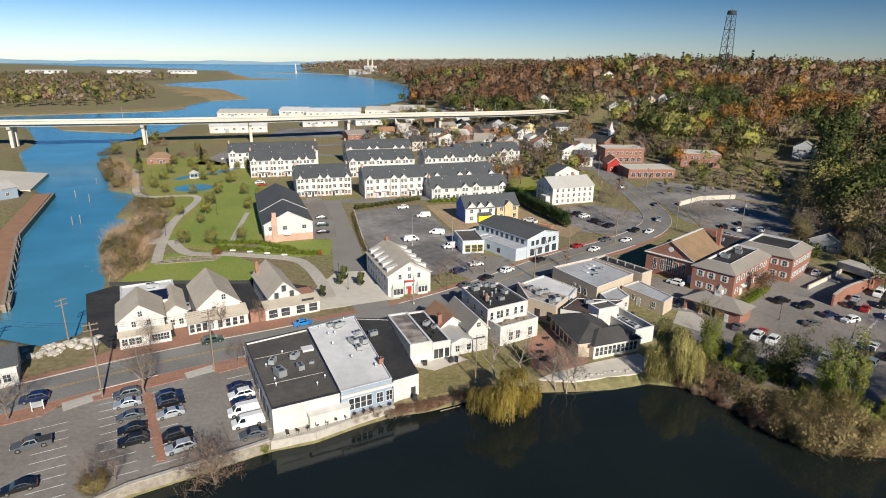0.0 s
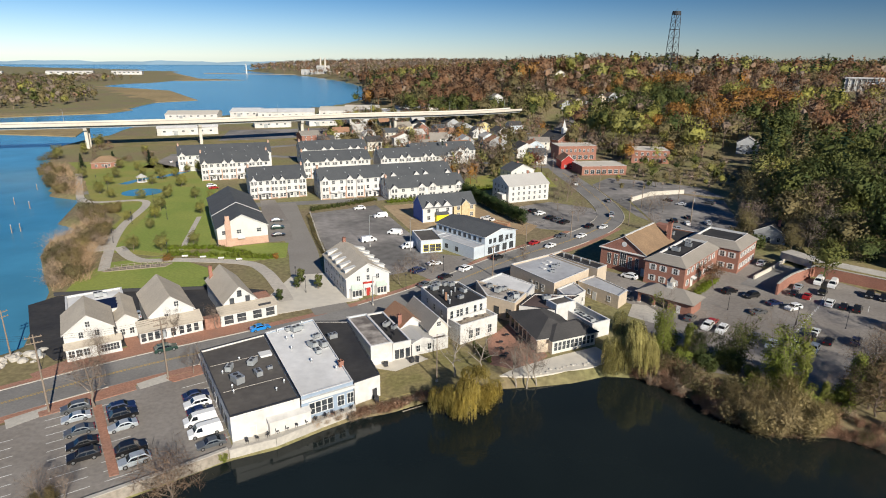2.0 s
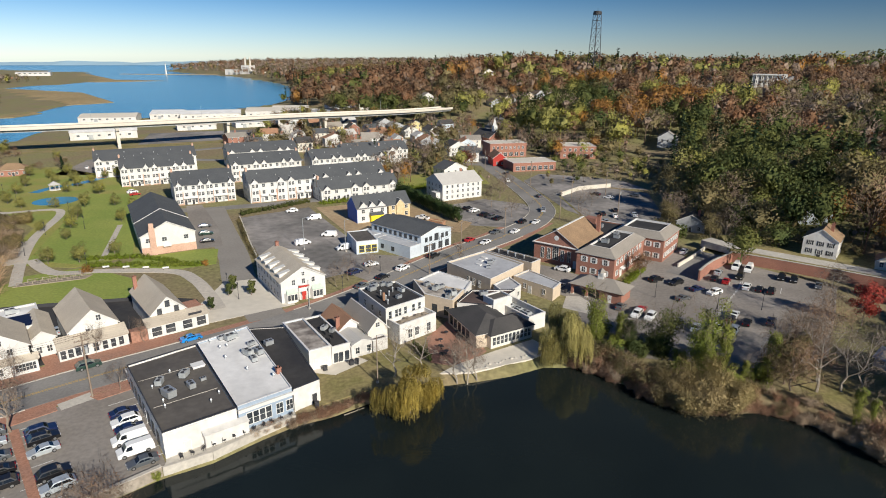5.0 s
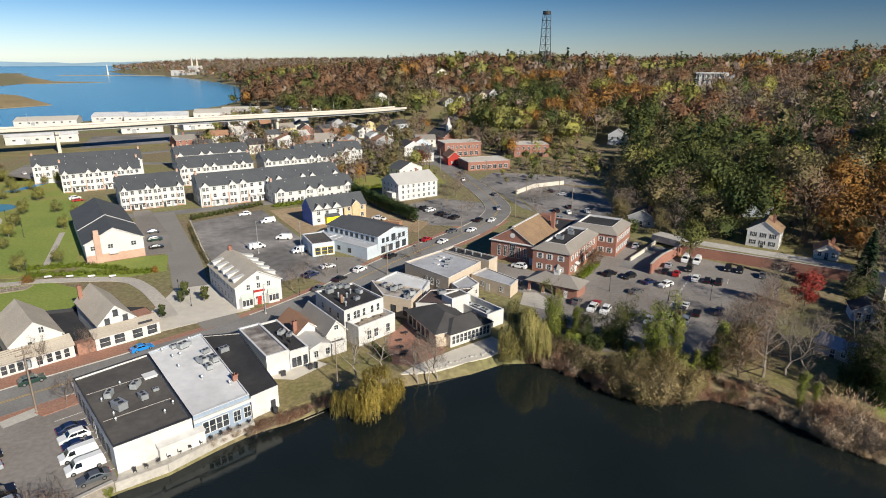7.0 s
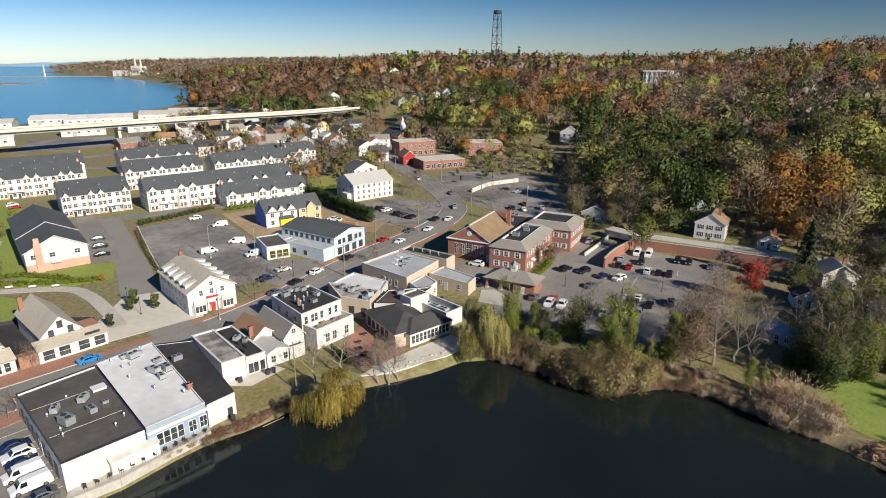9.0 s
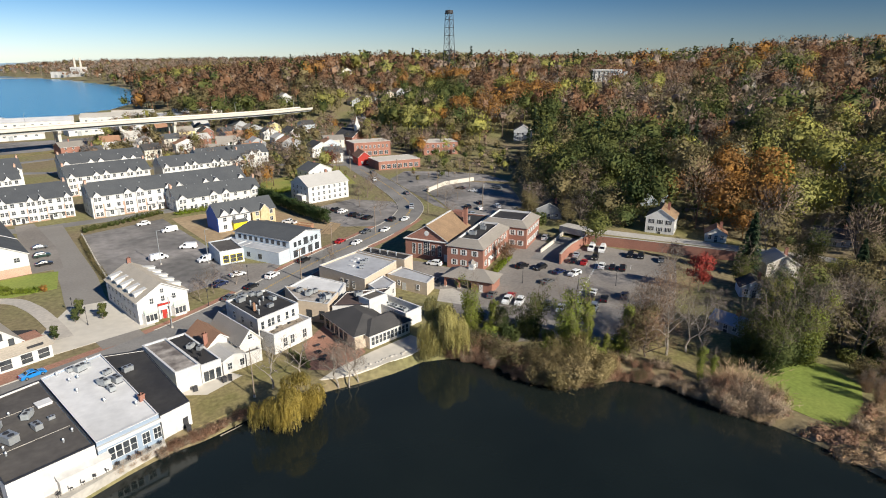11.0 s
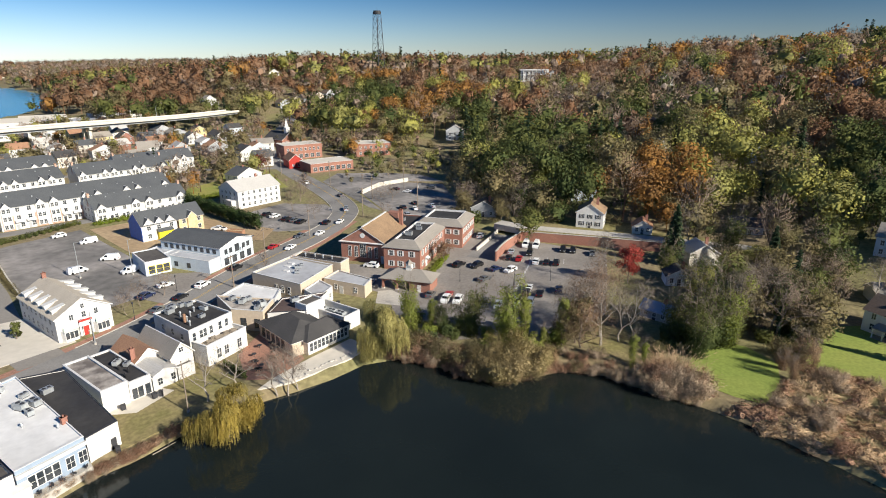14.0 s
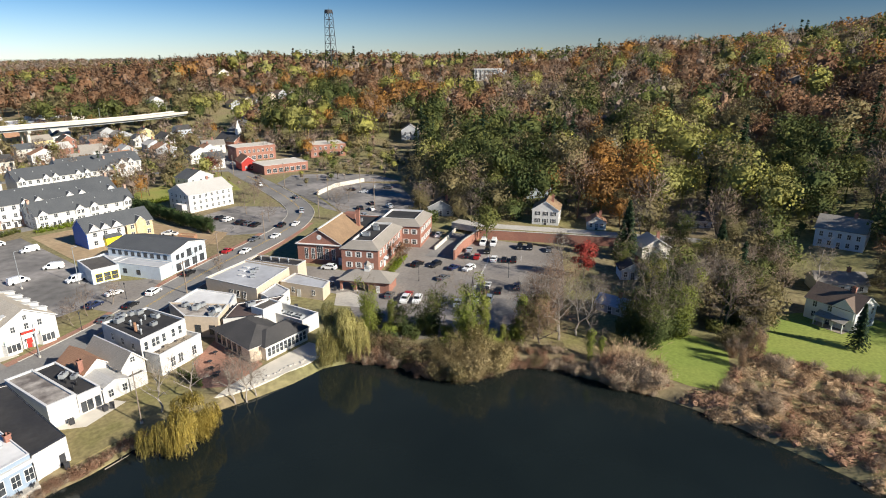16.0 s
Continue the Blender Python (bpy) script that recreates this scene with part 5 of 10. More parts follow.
power_station()
mast = thing("light_tower", "slim white far light tower on the spit", "tower", pose(-559, 2299, -1.5))
part("shaft", Geo().tube((0, 0, 0), (0, 0, 34), 2.6, 1.6, 10), TRIM, mast)
part("lantern", Geo().tube((0, 0, 34), (0, 0, 38), 2.0, 1.2, 10), GREY_METAL, mast)
part("plinth", Geo().tube((0, 0, -2), (0, 0, 1.5), 8.0, 7.0, 12), CONCRETE, mast)
spit = [(-720, 2330), (-560, 2282), (-420, 2268), (-300, 2240), (-300, 2262), (-430, 2296), (-560, 2322), (-720, 2360)]
structure("sand_spit", Geo().prism(spit, -4, -0.6), SAND, "low tan sand spit before the headland", "beach")

# ---------------------------------------------------------------- pond-side shops
b = block("low white masonry shop with a wide dark flat roof", [(-29.0, 88.2), (-18.5, 93.7), (-30.2, 119.8), (-41.4, 112.6)], 5.0, WHITE_WALL, MEMBRANE_DARK, 0.35, DARK_TRIM)
windows(b, "l", spread(7, 1.5, 25), 0.9, 1.6, 2.2, DARK_TRIM, 2, sill=False)
door(b, "l", 14.0, 1.2, 2.2)
door(b, "f", 3.5, 1.0, 2.1, CREAM)
part("roof_seam", Geo().box(0.8, 9.0, 4.652, 11.6, 9.12, 4.68).box(0.8, 20.0, 4.652, 11.6, 20.12, 4.68), PALE_CONCRETE, b["ob"])
part("sign_band", Geo().box(0.6, -0.12, 3.3, 10.8, -0.004, 4.7), WHITE_WALL, b["ob"], "blank white sign panel")
part("lean_to", Geo().box(6.0, -1.2, -0.4, 13.3, -0.004, 2.5).slab([(5.8, -1.5, 2.7), (13.4, -1.5, 2.7), (13.4, -0.01, 3.0), (5.8, -0.01, 3.0)], 0.15), WHITE_WALL, b["ob"])
m = pose(-28.8, 88.3, 0, 0, 0, 27.5)
for u, v, k, s, t in ((3.4, 16.7, "box", 0.9, 60), (3.7, 11.3, "steel", 1.25, 105), (7.8, 16.9, "box", 0.95, 50), (7.7, 12.1, "steel", 0.9, 95), (10.2, 13.4, "steel", 0.5, 0)):
    p = m @ Vector((u, v, 4.65))
    hvac(p.x, p.y, p.z, 27.5 + t, s, k)
for u, v in ((2, 16), (2.2, 8), (2.4, 10), (11, 7), (9, 5), (6, 20)):
    p = m @ Vector((u, v, 4.65))
    vent(p.x, p.y, p.z, 0.25, 0.5)
p = m @ Vector((11.0, 19.5, 4.66))
hat = thing("roof_hatch", "white square roof hatch on a dark roof", "roof hatch", pose(p.x, p.y, p.z, 0, 0, 27.5))
part("lid", Geo().box(-1.1, -0.9, 0, 1.1, 0.9, 0.35).box(-1.2, -1.0, 0.35, 1.2, 1.0, 0.45), MEMBRANE_WHITE, hat)

b = block("shop with a bright white roof and blue-grey pond front", [(-18.3, 93.8), (-9.6, 98.6), (-20.8, 126.6), (-30.0, 120.0)], 5.2, BLUE_SIDING, MEMBRANE_WHITE, 0.25, MEMBRANE_WHITE)
windows(b, "f", [1.9 + 1.15 * k for k in range(4)], 1.0, 0.95, 2.2, TRIM, 1, sill=False)
windows(b, "f", [7.4, 9.3], 1.0, 1.2, 2.0, TRIM, 2, sill=False)
door(b, "f", 0.8, 1.0, 2.2, DARK_TRIM)
part("front_beam", Geo().box(-0.1, -0.5, 3.9, 10.0, -0.004, 4.5), SIDING, b["ob"])
m = pose(-18.3, 93.8, 0, 0, 0, 23.5)
for u, v, s, t, k in ((6.0, 27, 1.0, 10, "box"), (7.2, 18, 1.0, 100, "box"), (7.4, 15.0, 0.8, 80, "box"), (9.2, 17.5, 1.0, 90, "steel"), (9.0, 22.0, 0.7, 10, "steel"), (4.6, 28, 0.7, 0, "steel")):
    p = m @ Vector((u, v, 4.95))
    hvac(p.x, p.y, p.z, 33.5 + t, s, k)
for u, v in ((3, 19), (2.2, 28), (5.2, 12), (4.6, 24), (8, 30), (3.2, 24), (8.6, 7)):
    p = m @ Vector((u, v, 4.95))
    vent(p.x, p.y, p.z, 0.3, 0.5)

b = block("narrow white shop with a black flat roof", [(-9.4, 98.9), (-4.8, 101.8), (-13.0, 126.4), (-20.5, 126.7)], 4.6, WHITE_WALL, MEMBRANE_BLACK, 0.12, DARK_TRIM)
door(b, "f", 4.2, 1.0, 2.1)
chimney(b, 0.6, 6.5, 4.3, 6.2)
m = pose(-9.4, 98.9, 0, 0, 0, 22)
p = m @ Vector((1.6, 20, 4.48))
hvac(p.x, p.y, p.z, 31, 0.9, "steel")

b = house("white shop with a pale blue side wall and stained roof", -7.1, 113.5, 22.5, 4.8, 16.4, 4.6, "flat", wall=SKY_SIDING, cover=MEMBRANE_STAINED, name="shop", category="shop",
          parapet=0.3, cap=TRIM)
windows(b, "f", [1.3, 3.4], 0.9, 0.9, 1.4, TRIM, 2)
part("back_wall", Geo().box(-0.02, -0.05, 0, 4.82, -0.004, 4.5), WHITE_WALL, b["ob"])
b = house("low white shop with a black roof crowded with vents", -2.55, 115.6, 22.5, 4.2, 17.0, 4.0, "flat", wall=WHITE_WALL, cover=MEMBRANE_BLACK, name="shop", category="shop",
          parapet=0.3, cap=TRIM)
windows(b, "f", [0.9, 2.0, 3.4], 0.4, 0.8, 1.9, DARK_TRIM, 1, sill=False)
m = pose(-2.55, 115.6, 0, 0, 0, 22.5)
for u, v, s, k in ((2.2, 9.5, 0.8, "box"), (3.3, 7.5, 0.7, "steel")):
    p = m @ Vector((u, v, 3.72))
    hvac(p.x, p.y, p.z, 60, s, k)
for u, v in ((1, 3), (1.5, 7), (2.2, 4.5), (3.2, 11)):
    p = m @ Vector((u, v, 3.72))
    vent(p.x, p.y, p.z, 0.28, 0.8, PIPE_BLACK)
b = house("small shop with a weathered rust-brown gable roof", -0.9, 124.0, 23, 5.6, 9.8, 4.0, "gable", "y", 2.2, wall=WHITE_WALL, cover=RUST_SHINGLE, name="shop", category="shop")
chimney(b, 0.2, 1.2, 3.4, 6.6)
b = house("white annex with a pale flat gable roof", 1.5, 117.5, 23, 5.0, 6.6, 3.3, "gable", "y", 0.9, wall=WHITE_WALL, cover=PALE_SHINGLE, name="shop_annex", category="shop")
windows(b, "f", [1.5, 4.2], 0.9, 0.9, 1.4, TRIM, 2)
b = house("small house with a grey gable roof between the shops", 5.4, 121.4, 23, 4.8, 13.2, 4.6, "gable", "y", 2.6, wall=CREAM, cover=SHINGLE, name="house", category="house")
windows(b, "f", [2.4], 4.9, 0.9, 1.0)
b = house("low white annex with a dark flat roof", 6.3, 119.6, 23, 3.6, 1.9, 2.8, "flat", wall=WHITE_WALL, cover=MEMBRANE_DARK, name="shop_annex", category="shop", parapet=0.25)

b = block("grey-white two-storey block with a black flat roof", [(9.8, 126.4), (19.7, 132.3), (13.7, 144.1), (4.2, 140.3)], 7.2, WHITE_WALL, MEMBRANE_BLACK, 0.35, TRIM, "block", "building")
windows(b, "f", [1.2, 3.0, 4.0, 5.6, 8.0, 9.8], 4.4, 0.8, 1.9, TRIM, 1, sill=False)
windows(b, "l", spread(3, 2, 14), 4.4, 0.9, 1.4)
m = pose(8.8, 127.0, 0, 0, 0, 26)
for u, v, s, t, k in ((4.2, 11.5, 0.95, 0, "steel"), (5.6, 13.2, 0.95, 5, "steel"), (8.0, 12.8, 0.8, 0, "steel"), (9.2, 11.8, 0.8, 0, "steel"), (7.0, 3.6, 0.7, 0, "steel"), (9.8, 6.8, 0.8, 90, "box")):
    p = m @ Vector((u, v, 6.85))
    hvac(p.x, p.y, p.z, 33 + t, s, k)
for u, v in ((4.0, 4.6), (4.6, 8), (8, 8), (6, 6.4), (3, 2)):
    p = m @ Vector((u, v, 6.85))
    vent(p.x, p.y, p.z, 0.3, 1.0)
part("duct", Geo().tube((3.2, 5.2, 6.8), (3.2, 5.2, 8.8), 0.3, None, 8), RUST_SHINGLE, b["ob"])
t = house("two-storey terrace extension with a roof deck and parapet", 12.5, 122.5, 32, 10.9, 4.2, 4.7, "flat", wall=WHITE_WALL, cover=WOOD, name="terrace_block", category="building",
          parapet=0.9, cap=TRIM)
windows(t, "f", [3.0, 5.0, 8.6], 0.9, 1.1, 2.0, TRIM, 2)
for u, v in ((2.4, 2.0), (4.2, 2.8), (7.4, 2.4), (8.8, 1.8)):
    p = pose(12.5, 122.5, 0, 0, 0, 32) @ Vector((u, v, 3.8))
    tb = thing("patio_table", "small wooden table on a roof deck", "table", pose(p.x, p.y, p.z, 0, 0, 20))
    part("tabletop", Geo().box(-0.6, -0.4, 0.7, 0.6, 0.4, 0.76), WOOD, tb)
    for sx in (-0.5, 0.5):
        for sy in (-0.3, 0.3):
            part("leg", Geo().box(sx - 0.03, sy - 0.03, 0, sx + 0.03, sy + 0.03, 0.7), WOOD, tb)

b = block("beige one-storey block with a stained flat roof", [(20.6, 139.0), (26.8, 133.8), (31.0, 140.5), (19.2, 149.9)], 5.2, STUCCO, MEMBRANE_STAINED, 0.3, TRIM, "block", "building")
windows(b, "f", [3.0, 6.5], 1.0, 1.3, 2.0, DARK_TRIM, 2)
m = pose(22.0, 139.5, 0, 0, 0, 0)
for u, v in ((1.0, 4.5), (2.4, 6.2), (4.6, 1.0), (0.4, 7.6), (6.0, 0.2)):
    p = m @ Vector((u, v, 4.9))
    vent(p.x, p.y, p.z, 0.25, 0.6)
for u, v, s, t, k in ((2.0, 2.5, 1.0, 20, "box"), (5.8, -1.5, 1.1, 60, "box"), (3.6, 3.6, 0.8, 0, "steel"), (0.2, 5.8, 0.8, 0, "steel"), (4.2, -3.0, 0.8, 30, "steel")):
    p = m @ Vector((u, v, 4.9))
    hvac(p.x, p.y, p.z, 33 + t, s, k)
b = block("white flat-roofed shop by the street", [(20.2, 150.2), (31.6, 141.2), (34.6, 147.0), (27.2, 156.6)], 4.7, WHITE_WALL, MEMBRANE_WHITE, 0.2)

# restaurant above the pond
b = house("restaurant with a low charcoal hip roof and a glazed pond front", 32.2, 116.9, 21.5, 11.8, 7.0, 3.3, "hip", "x", 2.0, 0.5, wall=CREAM, cover=CHAR_SHINGLE, name="restaurant",
          category="restaurant")
windows(b, "f", [0.9 + 1.11 * k for k in range(10)], 0.7, 0.85, 1.9, TRIM, 1, sill=False)
b = house("restaurant wing with a charcoal hip roof", 29.0, 117.6, 14, 10.4, 15.0, 3.5, "hip", "y", 2.3, 0.5, wall=STUCCO, cover=CHAR_SHINGLE, name="restaurant_wing", category="restaurant")
windows(b, "l", spread(5, 1, 12), 0.8, 1.2, 1.8, DARK_TRIM, 2)
b = block("restaurant kitchen block with a dark brown flat roof", [(27.9, 133.8), (36.0, 130.6), (44.5, 139.6), (33.2, 141.2)], 4.6, WHITE_WALL, mat("brown_roof_felt", (0.085, 0.06, 0.055), 0.85, 0.2, 0.9, 0.2, (0.12, 0.085, 0.075), 0.8), 0.2, DARK_TRIM, "kitchen_block", "building")
b = house("small white penthouse on a dark roof", 36.2, 130.2, 25, 5.6, 4.0, 6.0, "flat", wall=WHITE_WALL, cover=MEMBRANE_DARK, name="penthouse", category="building", parapet=0.25)
b = house("white walled service yard with tanks inside", 43.2, 124.0, 25, 5.4, 12.0, 3.8, "flat", wall=WHITE_WALL, cover=GREY_METAL, name="service_yard", category="building", parapet=1.6)
m = pose(43.2, 124.0, 0, 0, 0, 25)
for u, v, s in ((2.5, 3.5, 1.1), (2.6, 6.5, 1.0), (2.4, 9.5, 0.9)):
    p = m @ Vector((u, v, 2.2))
    hvac(p.x, p.y, p.z, 115, s, "box")
p = Vector((35.5, 137.5, 4.4))
hvac(p.x, p.y, p.z, 10, 1.0, "steel")

# tan hall
b = block("tan stucco hall with a pale grey flat roof", [(30.7, 161.9), (39.6, 146.2), (52.2, 157.0), (43.8, 170.4)], 5.4, STUCCO, MEMBRANE_GREY, 0.4, TRIM, "hall", "building")
windows(b, "f", [9.2, 11.4, 13.8], 1.8, 0.9, 1.8, TRIM, 2)
door(b, "f", 5.4, 1.1, 2.2)
m = pose(30.7, 161.9, 0, 0, 0, -60.5)
for u, v, s in ((8.0, 9.5, 0.8), (10.5, 6.5, 0.6), (7.0, 12.0, 0.5)):
    p = m @ Vector((u, v, 5.0))
    hvac(p.x, p.y, p.z, -20, s, "steel")
    part("skylight", Geo().box(u - 4.6, v - 0.8, 4.98, u - 2.8, v + 0.2, 5.3), TRIM, b["ob"])
b = block("white annex with a flat roof beside the tan hall", [(41.7, 138.8), (47.6, 144.3), (46.2, 150.8), (40.4, 145.9)], 3.9, WHITE_WALL, MEMBRANE_GREY, 0.25, TRIM, "annex", "building")
windows(b, "f", [2.0, 4.5, 6.6], 1.4, 0.8, 1.1)
b = block("low tan block with a pale flat roof", [(47.9, 152.2), (55.4, 141.0), (59.1, 144.9), (53.6, 156.4)], 3.6, STUCCO, MEMBRANE_GREY, 0.25, TRIM, "annex", "building")
windows(b, "f", [4.0, 10.5], 1.2, 0.9, 1.3)
door(b, "f", 5.8, 1.0, 2.1, TRIM)
b = block("black-roofed tan shop at the street", [(44.9, 171.0), (54.9, 157.6), (58.6, 160.6), (48.4, 174.2)], 5.2, STUCCO, MEMBRANE_BLACK, 0.3)
m = pose(44.9, 171.0, 0, 0, 0, -53)
for u, v in ((3, 2), (6, 2.6), (9, 2.4), (12, 2.6)):
    p = m @ Vector((u, v, 4.9))
    vent(p.x, p.y, p.z, 0.35, 0.8)

# ---------------------------------------------------------------- brick town hall
HA = -46.0
HM = pose(61.4, 174.8, 0, 0, 0, HA)


def hall_at(u, v):
    p = HM @ Vector((u, v, 0))
    return p.x, p.y


b = house("red brick meeting hall with a brown gable roof and arched window", *hall_at(0, 0), HA, 15.0, 20.0, 6.8, "gable", "y", 4.6, 0.5, wall=BRICK, cover=BROWN_SHINGLE,
          name="meeting_hall", category="town hall")
windows(b, "f", [3.0, 5.2, 9.8, 12.0], 1.6, 1.0, 3.4, TRIM, 2)
windows(b, "f", [7.5], 1.6, 1.9, 4.2, TRIM, 3)
part("pediment_trim", Geo().slab([(-0.5, -0.56, 6.5), (15.5, -0.56, 6.5), (15.5, -0.02, 6.6), (-0.5, -0.02, 6.6)], 0.25), TRIM, b["ob"])
part("round_panel", Geo().tube((7.5, -0.1, 8.7), (7.5, 0.05, 8.7), 0.8, None, 16), TRIM, b["ob"], "white oval panel in the gable")
part("ridge_cap", Geo().box(7.2, 0, 11.4, 7.8, 20, 11.62), TRIM, b["ob"])
chimney(b, 13.4, 19.0, 6, 13.0, BRICK, 1.2, 1.0)
door(b, "f", 14.2, 1.2, 2.3, TRIM)
b = house("red brick two-storey wing with black flat roof and grey slopes", *hall_at(16.2, -4.0), HA, 11.6, 26.0, 7.0, "skirt", "x", 2.0, 0.45, wall=BRICK,
          cover=SHINGLE, name="town_hall_wing", category="town hall", skirt=2.6)
for z in (1.2, 4.5):
    windows(b, "f", [2.4, 5.4, 9.0], z, 1.1, 1.6, TRIM, 2, True, True, TRIM)
    windows(b, "r", spread(7, 1, 24), z, 1.1, 1.6, TRIM, 2, True, True, TRIM)
door(b, "r", 6.0, 1.4, 2.4, TRIM, awning=TRIM)
m = HM @ pose(16.2, -4.0, 0)
for u, v, s in ((5, 9, 1.1), (6, 16, 0.9), (4.4, 20, 0.8)):
    p = m @ Vector((u, v, 8.4))
    hvac(p.x, p.y, p.z, HA, s, "steel")
b = house("red brick two-storey town hall end block with grey sloped roof", *hall_at(17.5, 22.2), HA, 16.5, 17.0, 7.4, "skirt", "x", 1.9, 0.45, wall=BRICK, cover=SHINGLE,
          name="town_hall_block", category="town hall", skirt=2.4)
for z in (1.2, 4.7):
    windows(b, "f", [11.6, 14.4], z, 1.2, 1.6, TRIM, 2, True, True, TRIM)
    windows(b, "r", spread(6, 1, 16), z, 1.1, 1.6, TRIM, 2, True, True, TRIM)
b = house("brick rear range of the town hall with a black flat roof", *hall_at(2.0, 20.2), HA, 14.0, 17.0, 6.4, "flat", wall=BRICK, cover=MEMBRANE_BLACK, name="town_hall_range",
          category="town hall", parapet=0.4)
m = HM @ pose(2.0, 20.2, 0)
for u, v, s in ((4, 6, 1.0), (8, 9, 1.1), (9, 4, 0.8), (5, 12, 0.8)):
    p = m @ Vector((u, v, 6.0))
    hvac(p.x, p.y, p.z, HA, s, "steel")
part("stair_house", Geo().box(2, 10, 6.0, 6, 13, 8.6), BRICK, b["ob"])

# drive-through shelter with a cupola
def shelter():
    """Open drive-through: brick piers under arched lintels, a walled bay beside them, a hipped roof and a square cupola."""
    ob = thing("drive_through_shelter", "brick drive-through shelter with grey hip roof and white cupola", "shelter", pose(62.3, 145.4, 0, 0, 0, HA))
    W, D, H = 14.2, 7.0, 3.3
    for v in (0.3, D - 0.3):
        for u in (0.3, 4.4, 8.5):
            part("pillar", Geo().box(u - 0.3, v - 0.3, 0, u + 0.3, v + 0.3, 3.0), BRICK, ob)
            part("plinth", Geo().box(u - 0.4, v - 0.4, -0.1, u + 0.4, v + 0.4, 0.35), CONCRETE, ob)
        for a, b_ in ((0.604, 4.096), (4.704, 8.196)):
            mid, half = (a + b_) / 2, (b_ - a) / 2
            arc = [(mid + half * math.cos(q), 1.8 + 0.95 * math.sin(q)) for q in np.linspace(math.pi, 0, 11)]
            g = Geo()
            for (x0, z0), (x1, z1) in zip(arc, arc[1:]):
                g.hexa([(x0, v - 0.25, z0), (x1, v - 0.25, z1), (x1, v + 0.25, z1), (x0, v + 0.25, z0)], [(x0, v - 0.25, 2.996), (x1, v - 0.25, 2.996), (x1, v + 0.25, 2.996), (x0, v + 0.25, 2.996)])
            part("arch", g, BRICK, ob)
        part("beam", Geo().box(0.0, v - 0.34, 3.003, W, v + 0.34, H), TRIM, ob)
    part("side_beam", Geo().box(0.0, 0.645, 2.9, 0.6, D - 0.645, H - 0.004), TRIM, ob)
    part("room", Geo().box(8.804, 0.05, -0.1, W - 0.05, D - 0.05, 2.998), BRICK, ob)
    part("room_door", Geo().box(10.4, -0.02, 0, 11.5, 0.046, 2.1), TRIM, ob)
    e, t = 0.75, H + 2.2
    c = [(-e, -e, H), (W + e, -e, H), (W + e, D + e, H), (-e, D + e, H)]
    r0, r1 = (D / 2 + 0.2, D / 2, t), (W - D / 2 - 0.2, D / 2, t)
    for ring in ((c[0], c[1], r1, r0), (c[1], c[2], r1), (c[2], c[3], r0, r1), (c[3], c[0], r0)):
        part("roof_slope", Geo().slab(list(ring), 0.16), SHINGLE, ob)
    part("soffit", Geo().box(-e + 0.2, -e + 0.2, H + 0.004, W + e - 0.2, D + e - 0.2, H + 0.04), WOOD, ob)
    part("cupola", Geo().box(W / 2 - 0.8, D / 2 - 0.8, t - 0.6, W / 2 + 0.8, D / 2 + 0.8, t + 1.4), TRIM, ob)
    part("cupola_louvre", Geo().box(W / 2 - 0.5, D / 2 - 0.83, t + 0.3, W / 2 + 0.5, D / 2 - 0.803, t + 1.1), GREY_METAL, ob)
    part("cupola_roof", Geo().tube((W / 2, D / 2, t + 1.4), (W / 2, D / 2, t + 2.6), 1.35, 0.05, 4), SHINGLE, ob)


shelter()

# ---------------------------------------------------------------- harbour shops
b = house("white gabled shop with a porch and grey shingle roof", -71.6, 119.4, 28, 9.4, 12.0, 6.0, "gable", "y", 3.4, wall=SIDING, cover=TAN_SHINGLE, name="shop", category="shop")
windows(b, "f", [3.2, 6.2], 4.3, 0.8, 1.3)
windows(b, "f", [4.7], 6.6, 0.8, 1.2)
part("porch_roof", Geo().slab([(-0.3, -1.6, 2.9), (10.8, -1.6, 2.9), (10.8, 0.0, 3.8), (-0.3, 0.0, 3.8)], 0.18), TAN_SHINGLE, b["ob"])
part("porch_front", Geo().box(0, -1.3, 0, 10.4, -0.004, 2.9), SIDING, b["ob"])
for u in (1.0, 2.4, 3.8, 7.0, 8.2, 9.4):
    win = part("window", window_meshes(1.1, 1.5, TRIM, 2)[0], TRIM, b["ob"], m=pose(u, -1.3, 0.8))
    part("pane", window_meshes(1.1, 1.5, TRIM, 2)[2], GLASS, win)
b = house("white flat-roofed range with solar panels behind a shop", -76.4, 130.0, 28, 12.3, 14.5, 5.2, "flat", wall=SIDING, cover=MEMBRANE_WHITE, name="shop_range", category="shop",
          parapet=0.3)
b2 = house("grey-roofed side wing of the white shop", -65.3, 128.6, 28, 4.6, 15.0, 4.4, "gable", "y", 1.6, wall=SIDING, cover=TAN_SHINGLE, name="shop_wing", category="shop")
windows(b2, "f", [1.3, 3.2], 1.0, 0.9, 1.4)
m = pose(-76.4, 130.0, 0, 0, 0, 28)
for k in range(3):
    p = m @ Vector((8.6, 0.8 + 2.2 * k, 5.0))
    sp = thing("solar_panel", "dark blue solar panel tilted on a roof", "solar panel", pose(p.x, p.y, p.z, 8, 0, 28), "solar panels on the shop roof")
    part("panel", Geo().box(-3.2, 0, 0.1, 3.2, 2.1, 0.18), SOLAR, sp)
    part("rail", Geo().box(-3.2, 0.3, 0.0, 3.2, 0.4, 0.1).box(-3.2, 1.6, 0.0, 3.2, 1.7, 0.1), STEEL, sp)
p = m @ Vector((7, 11, 4.9))
hvac(p.x, p.y, p.z, 30, 1.0)
